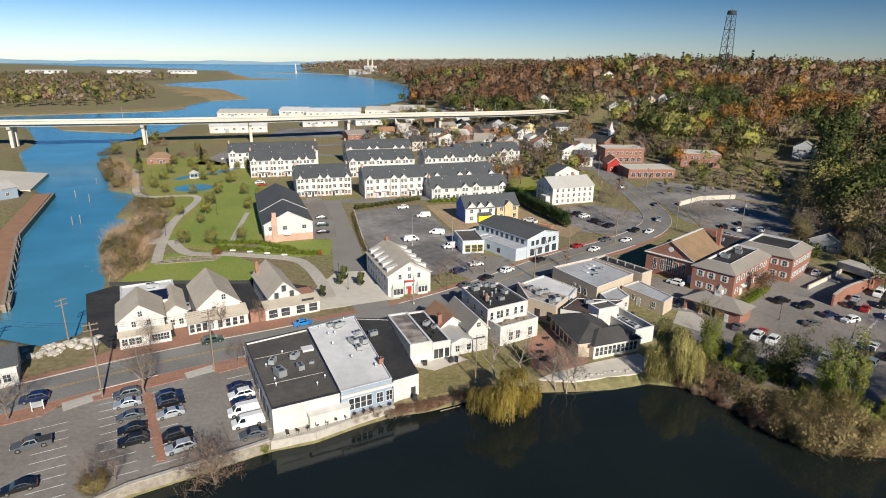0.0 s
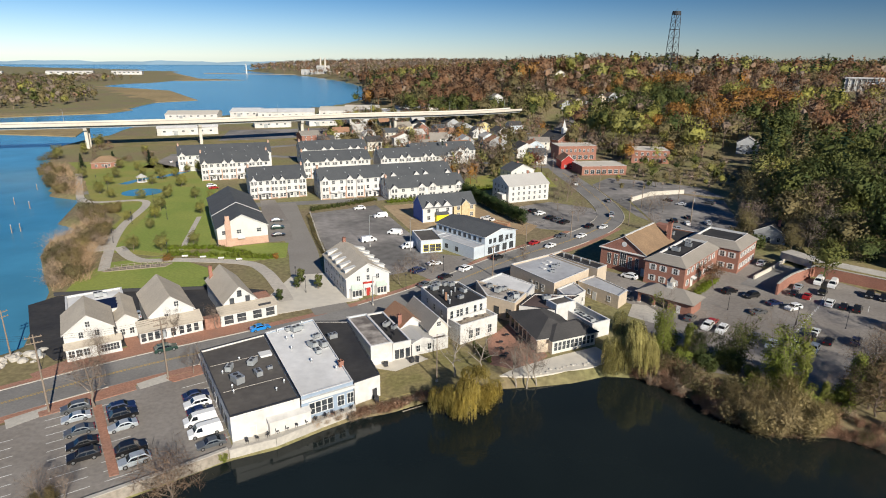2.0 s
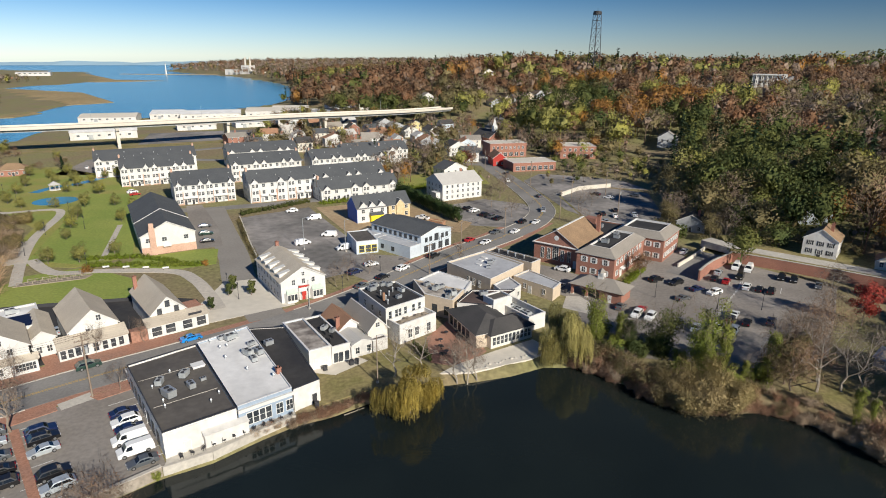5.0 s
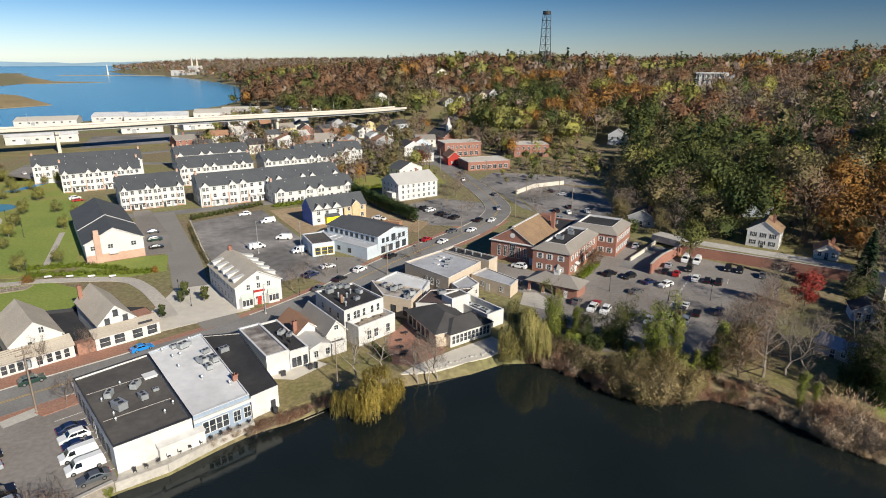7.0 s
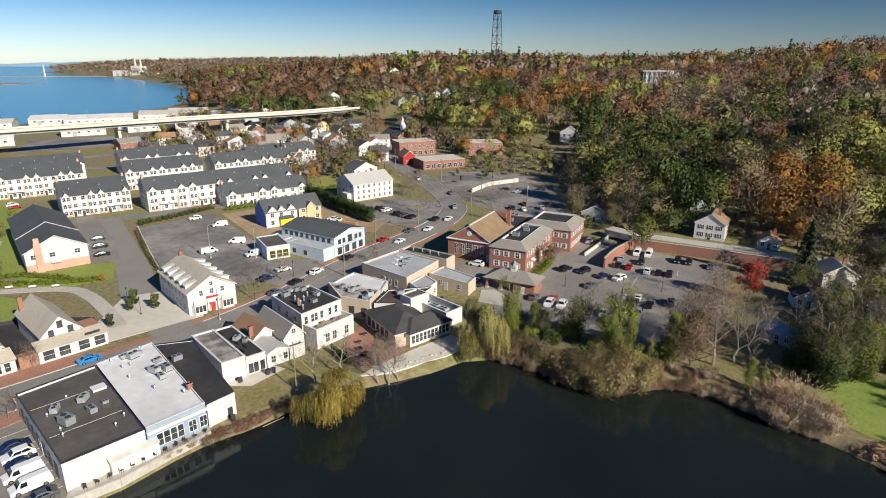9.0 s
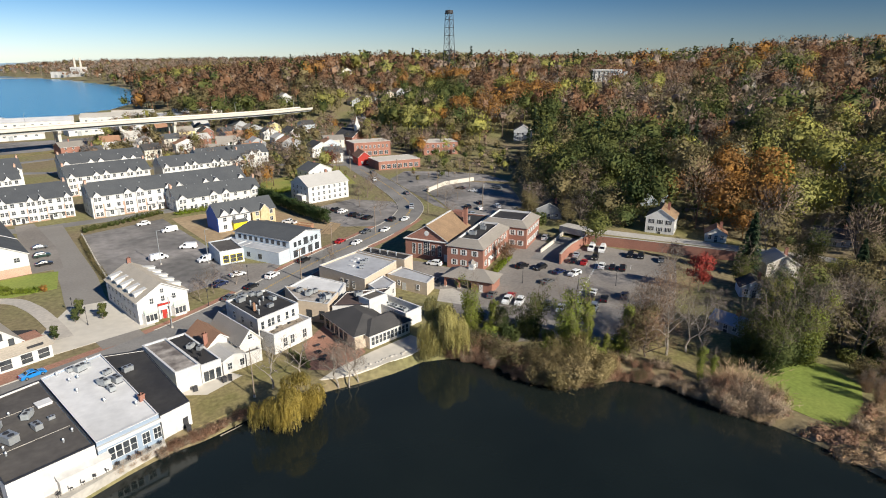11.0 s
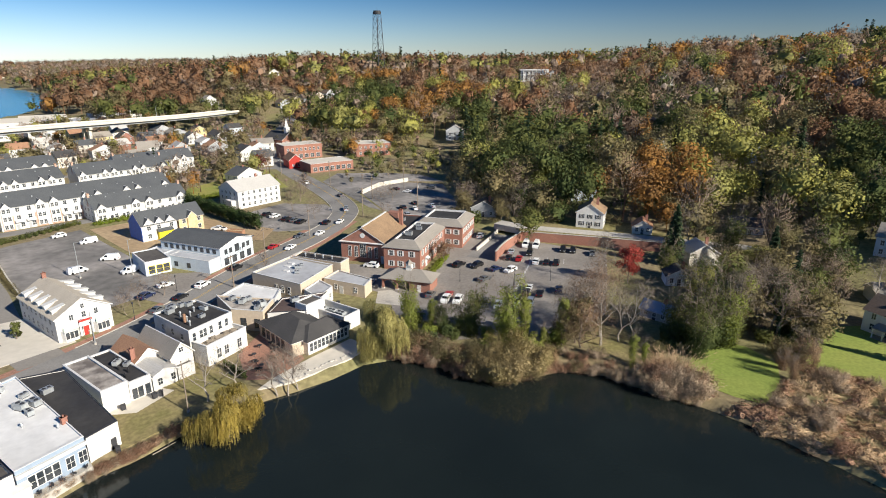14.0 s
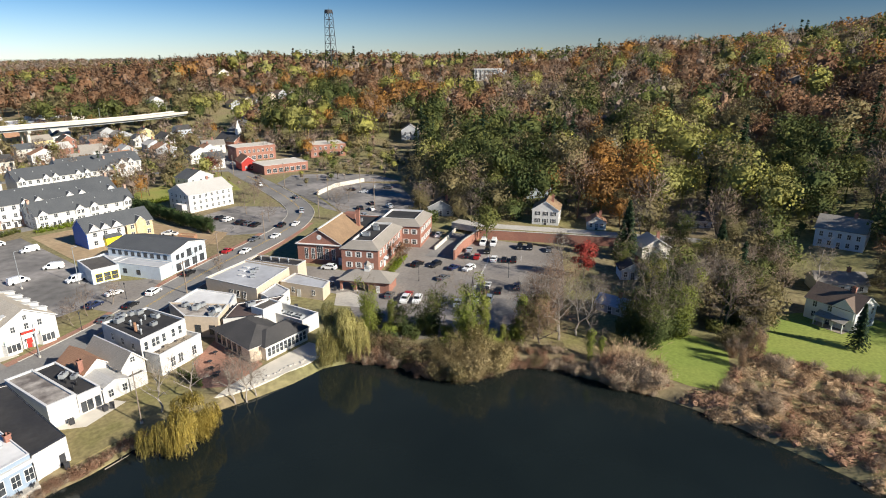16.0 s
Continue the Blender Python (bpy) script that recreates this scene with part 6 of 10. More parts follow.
b = house("white gabled shop with a broad tan shingle roof", -58.2, 130.0, 30, 9.6, 17.0, 5.2, "gable", "y", 3.9, wall=SIDING, cover=TAN_SHINGLE, name="shop", category="shop")
windows(b, "f", [3.6], 3.6, 0.8, 1.2)
windows(b, "f", [6.0], 6.3, 0.9, 1.2)
part("front_wing_roof", Geo().slab([(-3.0, -3.6, 3.0), (10.9, -3.6, 3.0), (10.9, 0.2, 4.4), (-3.0, 0.2, 4.4)], 0.2), TAN_SHINGLE, b["ob"])
part("front_wing", Geo().box(-2.8, -3.0, 0, 10.7, -0.004, 3.2), WHITE_WALL, b["ob"])
for u in (-2.0, -0.6, 0.8, 2.2, 4.2, 6.0, 7.6, 9.2):
    win = part("window", window_meshes(1.0, 1.9, TRIM, 1)[0], TRIM, b["ob"], m=pose(u, -3.0, 0.5))
    part("pane", window_meshes(1.0, 1.9, TRIM, 1)[2], GLASS, win)
b = house("white barn-like shop with arched loft windows and brown-grey roof", -43.6, 137.6, 29, 7.6, 19.0, 4.9, "gable", "y", 3.6, wall=SIDING, cover=TAN_SHINGLE, name="shop", category="shop")
windows(b, "f", [1.9, 5.7], 4.45, 0.9, 1.2, DARK_TRIM)
windows(b, "f", [3.8], 6.0, 0.9, 1.3, DARK_TRIM)
part("front_wing", Geo().box(-1.7, -2.8, 0, 11.9, -0.004, 3.3), SIDING, b["ob"])
part("front_wing_roof", Geo().slab([(-2.0, -3.5, 3.3), (12.2, -3.5, 3.3), (12.2, -0.05, 4.25), (-2.0, -0.05, 4.25)], 0.2), TAN_SHINGLE, b["ob"])
part("roof_terrace", Geo().box(7.604, 0.0, 0, 11.9, 6.0, 3.7).box(7.604, 0.0, 3.704, 11.9, 0.15, 4.3), PAVER, b["ob"], "brick roof terrace beside the gable")
for u in (0.2, 3.2, 7.0, 10.2):
    win = part("window", window_meshes(2.1, 2.1, TRIM, 1)[0], TRIM, b["ob"], m=pose(u, -2.8, 0.5))
    part("pane", window_meshes(2.1, 2.1, TRIM, 1)[2], GLASS, win)
part("shop_sign", Geo().box(7.4, -3.2, 3.65, 10.4, -3.05, 4.15), DARK_TRIM, b["ob"], "dark sign board with unreadable lettering")
chimney(b, 1.0, 17.5, 4.9, 9.0)
part("brick_bay", Geo().box(-5.2, -2.6, 0, -1.75, -0.6, 2.8), PAVER, b["ob"], "red brick entrance bay")
b = house("white waterside shop with a dark slate roof", -93.0, 97.5, 33, 11.5, 11.0, 4.2, "gable", "x", 2.2, wall=SIDING, cover=DARK_SHINGLE, name="shop", category="shop")
windows(b, "f", spread(6, 1, 10.5), 0.9, 1.2, 1.5)

# ---------------------------------------------------------------- across the street
b = house("white two-storey shop with dormers and two bay windows", -15.4, 151.0, 22, 12.2, 22.5, 6.0, "gable", "y", 3.4, wall=SIDING, cover=TAN_SHINGLE, name="shop", category="shop")
windows(b, "f", [3.4, 6.1, 8.8], 4.6, 0.8, 1.3)
windows(b, "f", [6.1], 6.8, 0.7, 1.0)
windows(b, "l", spread(7, 1, 21), 1.0, 1.0, 1.4)
windows(b, "l", spread(7, 1, 21), 3.9, 1.0, 1.3)
door(b, "f", 6.1, 1.2, 2.3, RED_SIDING, "red front door")
for u in (2.6, 9.6):
    bay = Geo().prism([(u - 1.9, -0.003), (u - 1.4, -1.1), (u + 1.4, -1.1), (u + 1.9, -0.003)], 0, 2.7)
    by = part("bay_window", bay, SIDING, b["ob"])
    part("bay_roof", Geo().slab([(u - 1.6, -1.3, 2.7), (u + 1.6, -1.3, 2.7), (u + 1.2, 0, 3.7), (u - 1.2, 0, 3.7)], 0.12), GREEN_TRIM, by)
    for k in (-0.9, 0, 0.9):
        part("pane", Geo().poly([(u + k - 0.38, -1.115, 0.7), (u + k + 0.38, -1.115, 0.7), (u + k + 0.38, -1.115, 2.3), (u + k - 0.38, -1.115, 2.3)]), GLASS, by)
part("sign_board", Geo().box(4.6, -0.14, 3.5, 7.6, -0.004, 4.0), RED_SIDING, b["ob"], "red sign board with unreadable lettering")
for k in range(5):
    v = 3.0 + 4.2 * k
    for s in (0, 1):
        x0 = 0.5 if s == 0 else 11.7
        q = 1 if s == 0 else -1
        dg = Geo().poly([(x0, v - 0.7, 6.0), (x0, v + 0.7, 6.0), (x0, v + 0.7, 7.4), (x0, v - 0.7, 7.4)]).slab(
            [(x0 - 0.25 * q, v - 0.85, 7.3), (x0 - 0.25 * q, v + 0.85, 7.3), (x0 + 3.0 * q, v + 0.85, 8.0), (x0 + 3.0 * q, v - 0.85, 8.0)], 0.12)
        dg.poly([(x0, v - 0.7, 6.0), (x0, v - 0.7, 7.4), (x0 + 2.5 * q, v - 0.7, 7.6)]).poly([(x0, v + 0.7, 6.0), (x0, v + 0.7, 7.4), (x0 + 2.5 * q, v + 0.7, 7.6)])
        part("dormer", dg, SIDING, b["ob"])
chimney(b, 6.1, 21.5, 8, 10.6)

b = house("pale blue-grey two-storey showroom with a dark low roof", 26.4, 185.6, 38, 15.0, 24.0, 6.6, "gable", "y", 1.7, wall=SKY_SIDING, cover=DARK_SHINGLE, name="showroom", category="building")
windows(b, "f", [2.5, 4.6, 10.5, 12.6], 3.9, 1.1, 1.4, DARK_TRIM, 2)
windows(b, "f", [7.5], 3.6, 1.8, 2.2, DARK_TRIM, 2)
windows(b, "f", [2.5, 6.0, 9.5, 12.8], 0.5, 1.8, 2.1, DARK_TRIM, 2, sill=False)
windows(b, "l", spread(9, 1, 23), 4.5, 1.1, 1.2, DARK_TRIM, 2)
b = house("low pale blue-grey shop wing with a flat grey roof", 22.4, 182.2, 38, 4.9, 19.0, 4.0, "flat", wall=SKY_SIDING, cover=MEMBRANE_GREY, name="shop_wing", category="shop", parapet=0.2)
windows(b, "l", [6, 11], 1.0, 1.2, 1.3, DARK_TRIM, 2)
b = house("low pale shop range with a flat grey roof", 11.5, 194.0, 38, 7.6, 11.0, 3.8, "flat", wall=SKY_SIDING, cover=MEMBRANE_GREY, name="shop_wing", category="shop", parapet=0.2)
b = house("pale corner shop wing with yellow window frames", 5.6, 189.2, 12, 7.4, 13.0, 4.4, "flat", wall=SKY_SIDING, cover=MEMBRANE_DARK, name="shop_wing", category="shop", parapet=0.2, cap=TRIM)
windows(b, "f", [1.8, 4.0, 6.0], 0.6, 1.7, 2.3, YELLOW_BOARD, 1, sill=False)

b = house("half-finished house with blue wrap and white siding", 7.6, 228.0, 18, 12.5, 11.0, 6.0, "gable", "x", 4.0, wall=SIDING, cover=DARK_SHINGLE, name="unfinished_house", category="house")
windows(b, "f", [2.5, 6.0, 10.5], 1.0, 1.2, 1.5)
windows(b, "f", [2.5, 6.0, 10.5], 3.9, 1.2, 1.4)
part("house_wrap", Geo().box(-0.12, 0.05, 0, -0.004, 10.95, 6.0).poly([(-0.12, 10.95, 6.0), (-0.12, 0.05, 6.0), (-0.12, 5.5, 9.9)]), WRAP_BLUE, b["ob"], "bright blue building wrap")
part("sheathing", Geo().box(5.2, -1.6, 0, 10.4, -0.004, 3.0), YELLOW_BOARD, b["ob"], "yellow sheathing board")
part("porch_roof", Geo().slab([(5.0, -1.9, 3.1), (10.6, -1.9, 3.1), (10.6, 0, 3.9), (5.0, 0, 3.9)], 0.15), DARK_SHINGLE, b["ob"])
gable_front(b, 0.8, 3.6, 6.2, 2.0, 0.1, z0=5.5)
gable_front(b, 4.6, 3.2, 6.2, 1.8, 0.1, z0=5.5)
gable_front(b, 8.4, 3.4, 6.2, 1.8, 0.1, z0=5.5)
b = house("half-finished house in bare wood sheathing", 20.2, 232.6, 20, 9.5, 10.0, 6.0, "gable", "x", 4.0, wall=SHEATHING, cover=DARK_SHINGLE, name="unfinished_house", category="house")
windows(b, "f", [2.0, 5.0, 7.8], 1.0, 1.2, 1.5, TRIM, 2)
windows(b, "f", [2.0, 5.0, 7.8], 3.9, 1.2, 1.4, TRIM, 2)
gable_front(b, 3.2, 3.4, 6.2, 1.8, 0.6, wall=SHEATHING)

b = house("white three-storey house with a pale roof", 47.0, 260.5, 20, 21.0, 15.0, 7.8, "gable", "x", 3.6, wall=SIDING, cover=PALE_SHINGLE, name="house", category="house")
for z in (0.9, 3.3, 5.7):
    windows(b, "f", spread(7, 1, 20.5), z, 0.9, 1.3)
    windows(b, "l", spread(4, 1, 14), z, 0.9, 1.3)
part("porch", Geo().box(-2.2, 2.0, 0, -0.004, 7.0, 3.6), SIDING, b["ob"])
chimney(b, 14.0, 7.5, 11, 12.6)

# clubhouse
b = house("long white clubhouse with dark roof and brick chimney", -62.6, 198.6, 20, 16.5, 50.0, 6.6, "gable", "y", 4.2, 0.5, wall=SIDING, cover=DARK_SHINGLE, name="clubhouse", category="clubhouse")
windows(b, "f", [2.2, 7.0, 13.6], 4.2, 1.4, 1.3)
windows(b, "f", [2.2, 13.6], 1.2, 1.4, 1.3)
part("brick_base", Geo().box(0.02, -0.1, 0, 16.5, -0.004, 2.6), PALE_BRICK, b["ob"])
part("chimney", Geo().box(2.6, -0.9, 0, 4.4, -0.01, 9.0).box(2.8, -0.75, 9.0, 4.2, -0.1, 10.6), PALE_BRICK, b["ob"])
door(b, "f", 7.6, 1.6, 2.3, TRIM, awning=TRIM)
windows(b, "r", spread(12, 1, 49), 1.2, 1.2, 1.4)
windows(b, "r", spread(12, 1, 49), 4.0, 1.2, 1.3)
part("gable_trim", Geo().slab([(-0.6, 17.5, 6.75), (8.25, 17.5, 11.15), (8.25, 18.1, 11.15), (-0.6, 18.1, 6.75)], 0.12).slab([(8.25, 17.5, 11.15), (17.1, 17.5, 6.75), (17.1, 18.1, 6.75), (8.25, 18.1, 11.15)], 0.12),
     TRIM, b["ob"])


# ---------------------------------------------------------------- townhouse rows
def townhouses(label, x, y, ang, w, d, h, units, storeys=3, rise=4.4, seed=1):
    r = random.Random(seed)
    b = house(label, x, y, ang, w, d, h, "gable", "x", rise, 0.4, wall=SIDING, cover=DARK_SHINGLE, name="townhouse_row", category="townhouses", group="townhouse rows")
    u = w / units
    for k in range(units):
        x0 = k * u
        g0 = 0.6 if storeys > 2 else 2.8
        if storeys > 2:
            part("brick_front", Geo().box(x0 + 0.5 + (k % 2) * u * 0.35, -0.12, 0, x0 + u * 0.55 + (k % 2) * u * 0.35, -0.004, 5.6), PALE_BRICK, b["ob"])
        gable_front(b, x0 + u * (0.08 if k % 2 == 0 else 0.5), u * 0.4, h - 0.2, 1.7, 0.55, z0=g0)
        c = x0 + u * (0.28 if k % 2 == 0 else 0.7)
        for s in range(0 if y < 325 else 1, storeys):
            z = 0.9 + s * (h / storeys)
            for du in (-0.75, 0.75):
                win = part("window", window_meshes(1.0, 1.5, TRIM, 2)[0], TRIM, b["ob"], m=pose(c + du, -0.56 if z > g0 else 0, z))
                part("pane", window_meshes(1.0, 1.5, TRIM, 2)[2], GLASS, win)
            e = x0 + u * (0.75 if k % 2 == 0 else 0.22)
            windows(b, "f", [e] if s else [e + 0.9], z, 1.2, 1.5)
            if s == 1 and storeys > 2:
                part("balcony", Geo().box(e - 1.5, -1.2, z - 0.9, e + 1.5, -0.12, z - 0.75).box(e - 1.5, -1.2, z - 0.75, e + 1.5, -1.12, z + 0.2), TRIM, b["ob"])
        door(b, "f", x0 + u * (0.66 if k % 2 == 0 else 0.15), 1.0, 2.1, DARK_TRIM if r.random() < 0.6 else GREY_SIDING)
    for s in range(storeys):
        if y < 300:
            windows(b, "l", spread(3, 1, d - 1), 0.9 + s * (h / storeys), 1.0, 1.4)
    for k in range(units):
        vx, vy = w * (k + r.uniform(0.2, 0.8)) / units, d * r.uniform(0.2, 0.42)
        vz = h + rise * vy / (d / 2)
        part("vent_cap", Geo().box(vx - 0.15, vy - 0.15, vz - 0.2, vx + 0.15, vy + 0.15, vz + 0.4), STEEL, b["ob"])
    chimney(b, 0.4, d * 0.5, h, h + rise + 1.0, PALE_BRICK, 0.8, 1.6)
    chimney(b, w - 0.4, d * 0.5, h, h + rise + 1.0, PALE_BRICK, 0.8, 1.6)
    return b


LW = "white and brick three-storey townhouse row with dark roof"
townhouses(LW, -37.2, 269.0, 18, 64.0, 16.0, 9.0, 8, seed=2)
townhouses(LW, -68.4, 269.5, 17.5, 25.0, 24.0, 8.6, 4, seed=3)
townhouses(LW, -103.5, 314.0, 17.5, 34.0, 20.0, 9.0, 5, seed=4)
townhouses(LW, -124.0, 340.0, 17.5, 50.0, 20.0, 9.0, 6, seed=5)
townhouses(LW, -52.0, 318.0, 17.5, 36.0, 18.0, 9.0, 5, seed=6)
townhouses(LW, -12.0, 330.0, 17.5, 42.0, 16.0, 9.0, 6, seed=7)
townhouses(LW, -60.0, 360.0, 17.5, 40.0, 18.0, 9.0, 5, seed=8)
townhouses(LW, 6.0, 352.0, 17.5, 40.0, 16.0, 9.0, 5, seed=9)
townhouses("white two-storey townhouse row with a dark roof and broad gables", -6.5, 266.3, 18, 37.0, 13.0, 5.6, 4, 2, 4.2, seed=10)

# ---------------------------------------------------------------- shops and houses up the street
b = house("two-storey red brick shop building with white parapet", 99.0, 377, 4, 25, 16, 9.0, "flat", wall=BRICK, cover=PALE_CONCRETE, name="shop_block", category="shop", parapet=0.06)
windows(b, "f", spread(8, 1, 24), 5.2, 1.2, 1.8)
windows(b, "f", spread(6, 1, 24), 0.8, 2.4, 2.3)
b = house("small red wooden shop with a gable", 93, 346, -2, 8, 14, 5.0, "gable", "y", 3.2, wall=RED_SIDING, cover=RUST_SHINGLE, name="shop", category="shop")
windows(b, "f", [2.4, 5.6], 1.0, 1.0, 1.4)
b = house("one-storey brick shop with a pale flat roof", 99.5, 326, 4, 26, 17, 5.0, "flat", wall=BRICK, cover=PALE_CONCRETE, name="shop", category="shop", parapet=0.06)
windows(b, "f", spread(7, 1, 25), 0.8, 2.2, 2.2)
b = house("two-storey brick office with a pale flat roof", 143, 367, -9, 23, 18, 8.0, "flat", wall=BRICK, cover=PALE_CONCRETE, name="office", category="office", parapet=0.06)
windows(b, "f", spread(6, 1, 22), 4.8, 1.4, 1.8)
windows(b, "f", spread(6, 1, 22), 1.2, 1.4, 1.8)
b = house("small brick church with a white steeple", 112, 430, 20, 14, 22, 6, "gable", "y", 5.0, wall=BRICK, cover=CHAR_SHINGLE, name="church", category="church")
part("steeple", Geo().box(5.5, 2, 9, 8.5, 5, 14), TRIM, b["ob"])
part("spire", Geo().tube((7, 3.5, 14), (7, 3.5, 20), 1.8, 0.05, 4), TRIM, b["ob"])
windows(b, "f", [3.5, 10.5], 1.5, 1.2, 3.0)
rr = random.Random(7)
HOUSES = [(-58, 430, 20), (-42, 447, 20), (-24, 418, 18), (-6, 440, 15), (6, 462, 25), (28, 505, 20), (48, 520, 15), (78, 490, 30), (-20, 545, 10), (10, 560, 20),
          (56, 306, 22), (90, 424, -5), (74, 386, 10), (36, 400, 20), (60, 450, 15), (40, 545, 25), (14, 410, 15), (66, 530, 12),
          (-54, 478, 18), (-30, 470, 15), (-14, 478, 20), (20, 440, 10), (12, 508, 15), (84, 404, 5), (40, 424, 12), (78, 362, 8), (-4, 516, 20), (8, 538, 15), (30, 470, 22), (-40, 500, 12),
          (56, 486, 10), (-75, 458, 20), (94, 524, 18), (60, 420, 14)]
for k, (x, y, a) in enumerate(HOUSES):
    wall = [SIDING, SIDING, CREAM, SIDING, BRICK, SKY_SIDING, GREY_SIDING, SIDING, YELLOW_SIDING][k % 9]
    word = {"white_siding": "white", "cream_siding": "cream", "red_brick": "red brick", "pale_blue_siding": "pale blue", "grey_siding": "grey", "yellow_siding": "yellow"}[wall.name]
    cov = [DARK_SHINGLE, SHINGLE, CHAR_SHINGLE, RUST_SHINGLE, PALE_SHINGLE][k % 5]
    b = house(f"{word} two-storey village house with a gable roof", x, y, a + rr.uniform(-8, 8), rr.uniform(10, 15), rr.uniform(9, 13), rr.uniform(5.2, 6.4), "gable",
              rr.choice("xy"), rr.uniform(2.6, 3.8), wall=wall, cover=cov, name="house", category="house", group="village houses")
    for z in (1.0, 3.7):
        windows(b, "f", spread(3, 0.6, b["w"] - 0.6), z, 1.0, 1.4)
        if k < 18:
            windows(b, "l", spread(2, 0.6, b["d"] - 0.6), z, 1.0, 1.4)
    chimney(b, b["w"] * 0.5, b["d"] * 0.5, 7, 10)

# industrial sheds beyond the viaduct
for x, y, a, w, d, h, m, lab in ((-196, 500, 17, 46, 22, 6, MEMBRANE_WHITE, "white warehouse with a pale roof"), (-238, 632, 8, 50, 36, 5, PALE_CONCRETE, "long white warehouse with a pale roof"),
                                 (-182, 662, 5, 30, 40, 5.5, MEMBRANE_WHITE, "white warehouse with a pale roof"), (-150, 648, 8, 58, 36, 6, MEMBRANE_WHITE, "long white warehouse with a pale roof"),
                                 (-90, 672, 2, 44, 40, 6.5, PALE_CONCRETE, "white warehouse with a pale roof"), (-44, 668, 4, 56, 40, 5.5, MEMBRANE_GREY, "long grey warehouse with a flat roof"),
                                 (-132, 556, 17, 32, 20, 4.5, PALE_CONCRETE, "low white industrial building"), (-86, 572, 20, 26, 18, 4.5, MEMBRANE_GREY, "low grey industrial building"),
                                 (-50, 586, 22, 48, 24, 5, MEMBRANE_GREY, "low grey industrial building"), (-330, 295, 60, 40, 60, 6, PALE_CONCRETE, "white quayside warehouse with a pale roof"),
                                 (-66, 716, 4, 40, 26, 5.5, PALE_CONCRETE, "white warehouse with a pale roof"), (-6, 720, 8, 34, 24, 5.5, MEMBRANE_WHITE, "white warehouse with a pale roof")):
    b = house(lab, x, y, a, w, d, h, "gable" if m is not MEMBRANE_GREY else "flat", "x", 2.5, wall=WHITE_WALL, cover=m, name="warehouse", category="warehouse", group="waterfront warehouses")
    windows(b, "f", spread(int(w / 7), 2, w - 2), 2.6, 1.8, 1.1, GREY_METAL, 2)
    door(b, "f", w * 0.3, 3.2, 3.6, GREY_METAL)
b = house("blue-grey quayside shed with a white roof", -205, 240, 60, 26, 14, 5, "gable", "x", 2.0, wall=BLUE_SIDING, cover=PALE_SHINGLE, name="shed", category="shed")
windows(b, "f", spread(5, 2, 24), 1.5, 1.4, 1.4)
b = house("brick quayside workshop with a tan roof", -192, 214, 62, 20, 14, 4.5, "flat", wall=BRICK, cover=SAND, name="workshop", category="workshop")

# houses on the wooded hill
HILLSIDE = [(144.5, 158.5, -50, 9.5, 10, 5.8, SIDING, BROWN_SHINGLE, "white two-storey house with black shutters"), (155.5, 142, -45, 6.5, 6.5, 2.8, CREAM, RUST_SHINGLE, "cream garage with a tan roof"),
            (126, 200, -40, 10, 8, 4.0, GREY_SIDING, CHAR_SHINGLE, "low grey house among the trees"), (166, 186, -40, 10, 9, 6, SKY_SIDING, CHAR_SHINGLE, "pale blue wooden house among the trees"),
            (132.5, 107, -38, 7, 6, 3.0, SKY_SIDING, CHAR_SHINGLE, "small pale blue cottage with a dark roof"), (152, 115, -30, 9, 8, 4.2, CREAM, PALE_SHINGLE, "cream cottage with a pale roof"),
            (110.5, 96, -74, 7.5, 5, 2.4, GREY_SIDING, BLUE_SIDING, "low shed with a blue-grey roof"), (149.6, 64.2, -94, 11.5, 9, 5.4, SIDING, UMBER_SHINGLE, "white two-storey house with a porch"),
            (168, 70, -40, 13, 7, 3.0, SIDING, SHINGLE, "long low white house with a grey roof"), (193, 84, -75, 13, 10, 6, SKY_SIDING, SHINGLE, "pale grey-blue house among the trees"),
            (240, 158, -45, 12, 10, 6, BLUE_SIDING, CHAR_SHINGLE, "blue-grey wooden house on the hillside"), (284, 165, -40, 12, 10, 6, SIDING, SHINGLE, "white wooden house on the hillside"),
            (230, 200, -40, 11, 9, 6, CREAM, SHINGLE, "cream wooden house on the hillside"), (212, 236, -40, 11, 9, 6, SIDING, SHINGLE, "white wooden house on the hillside"),
            (180, 122, -52, 12, 7, 3.4, GREY_SIDING, CHAR_SHINGLE, "low grey cottage in deep shade")]
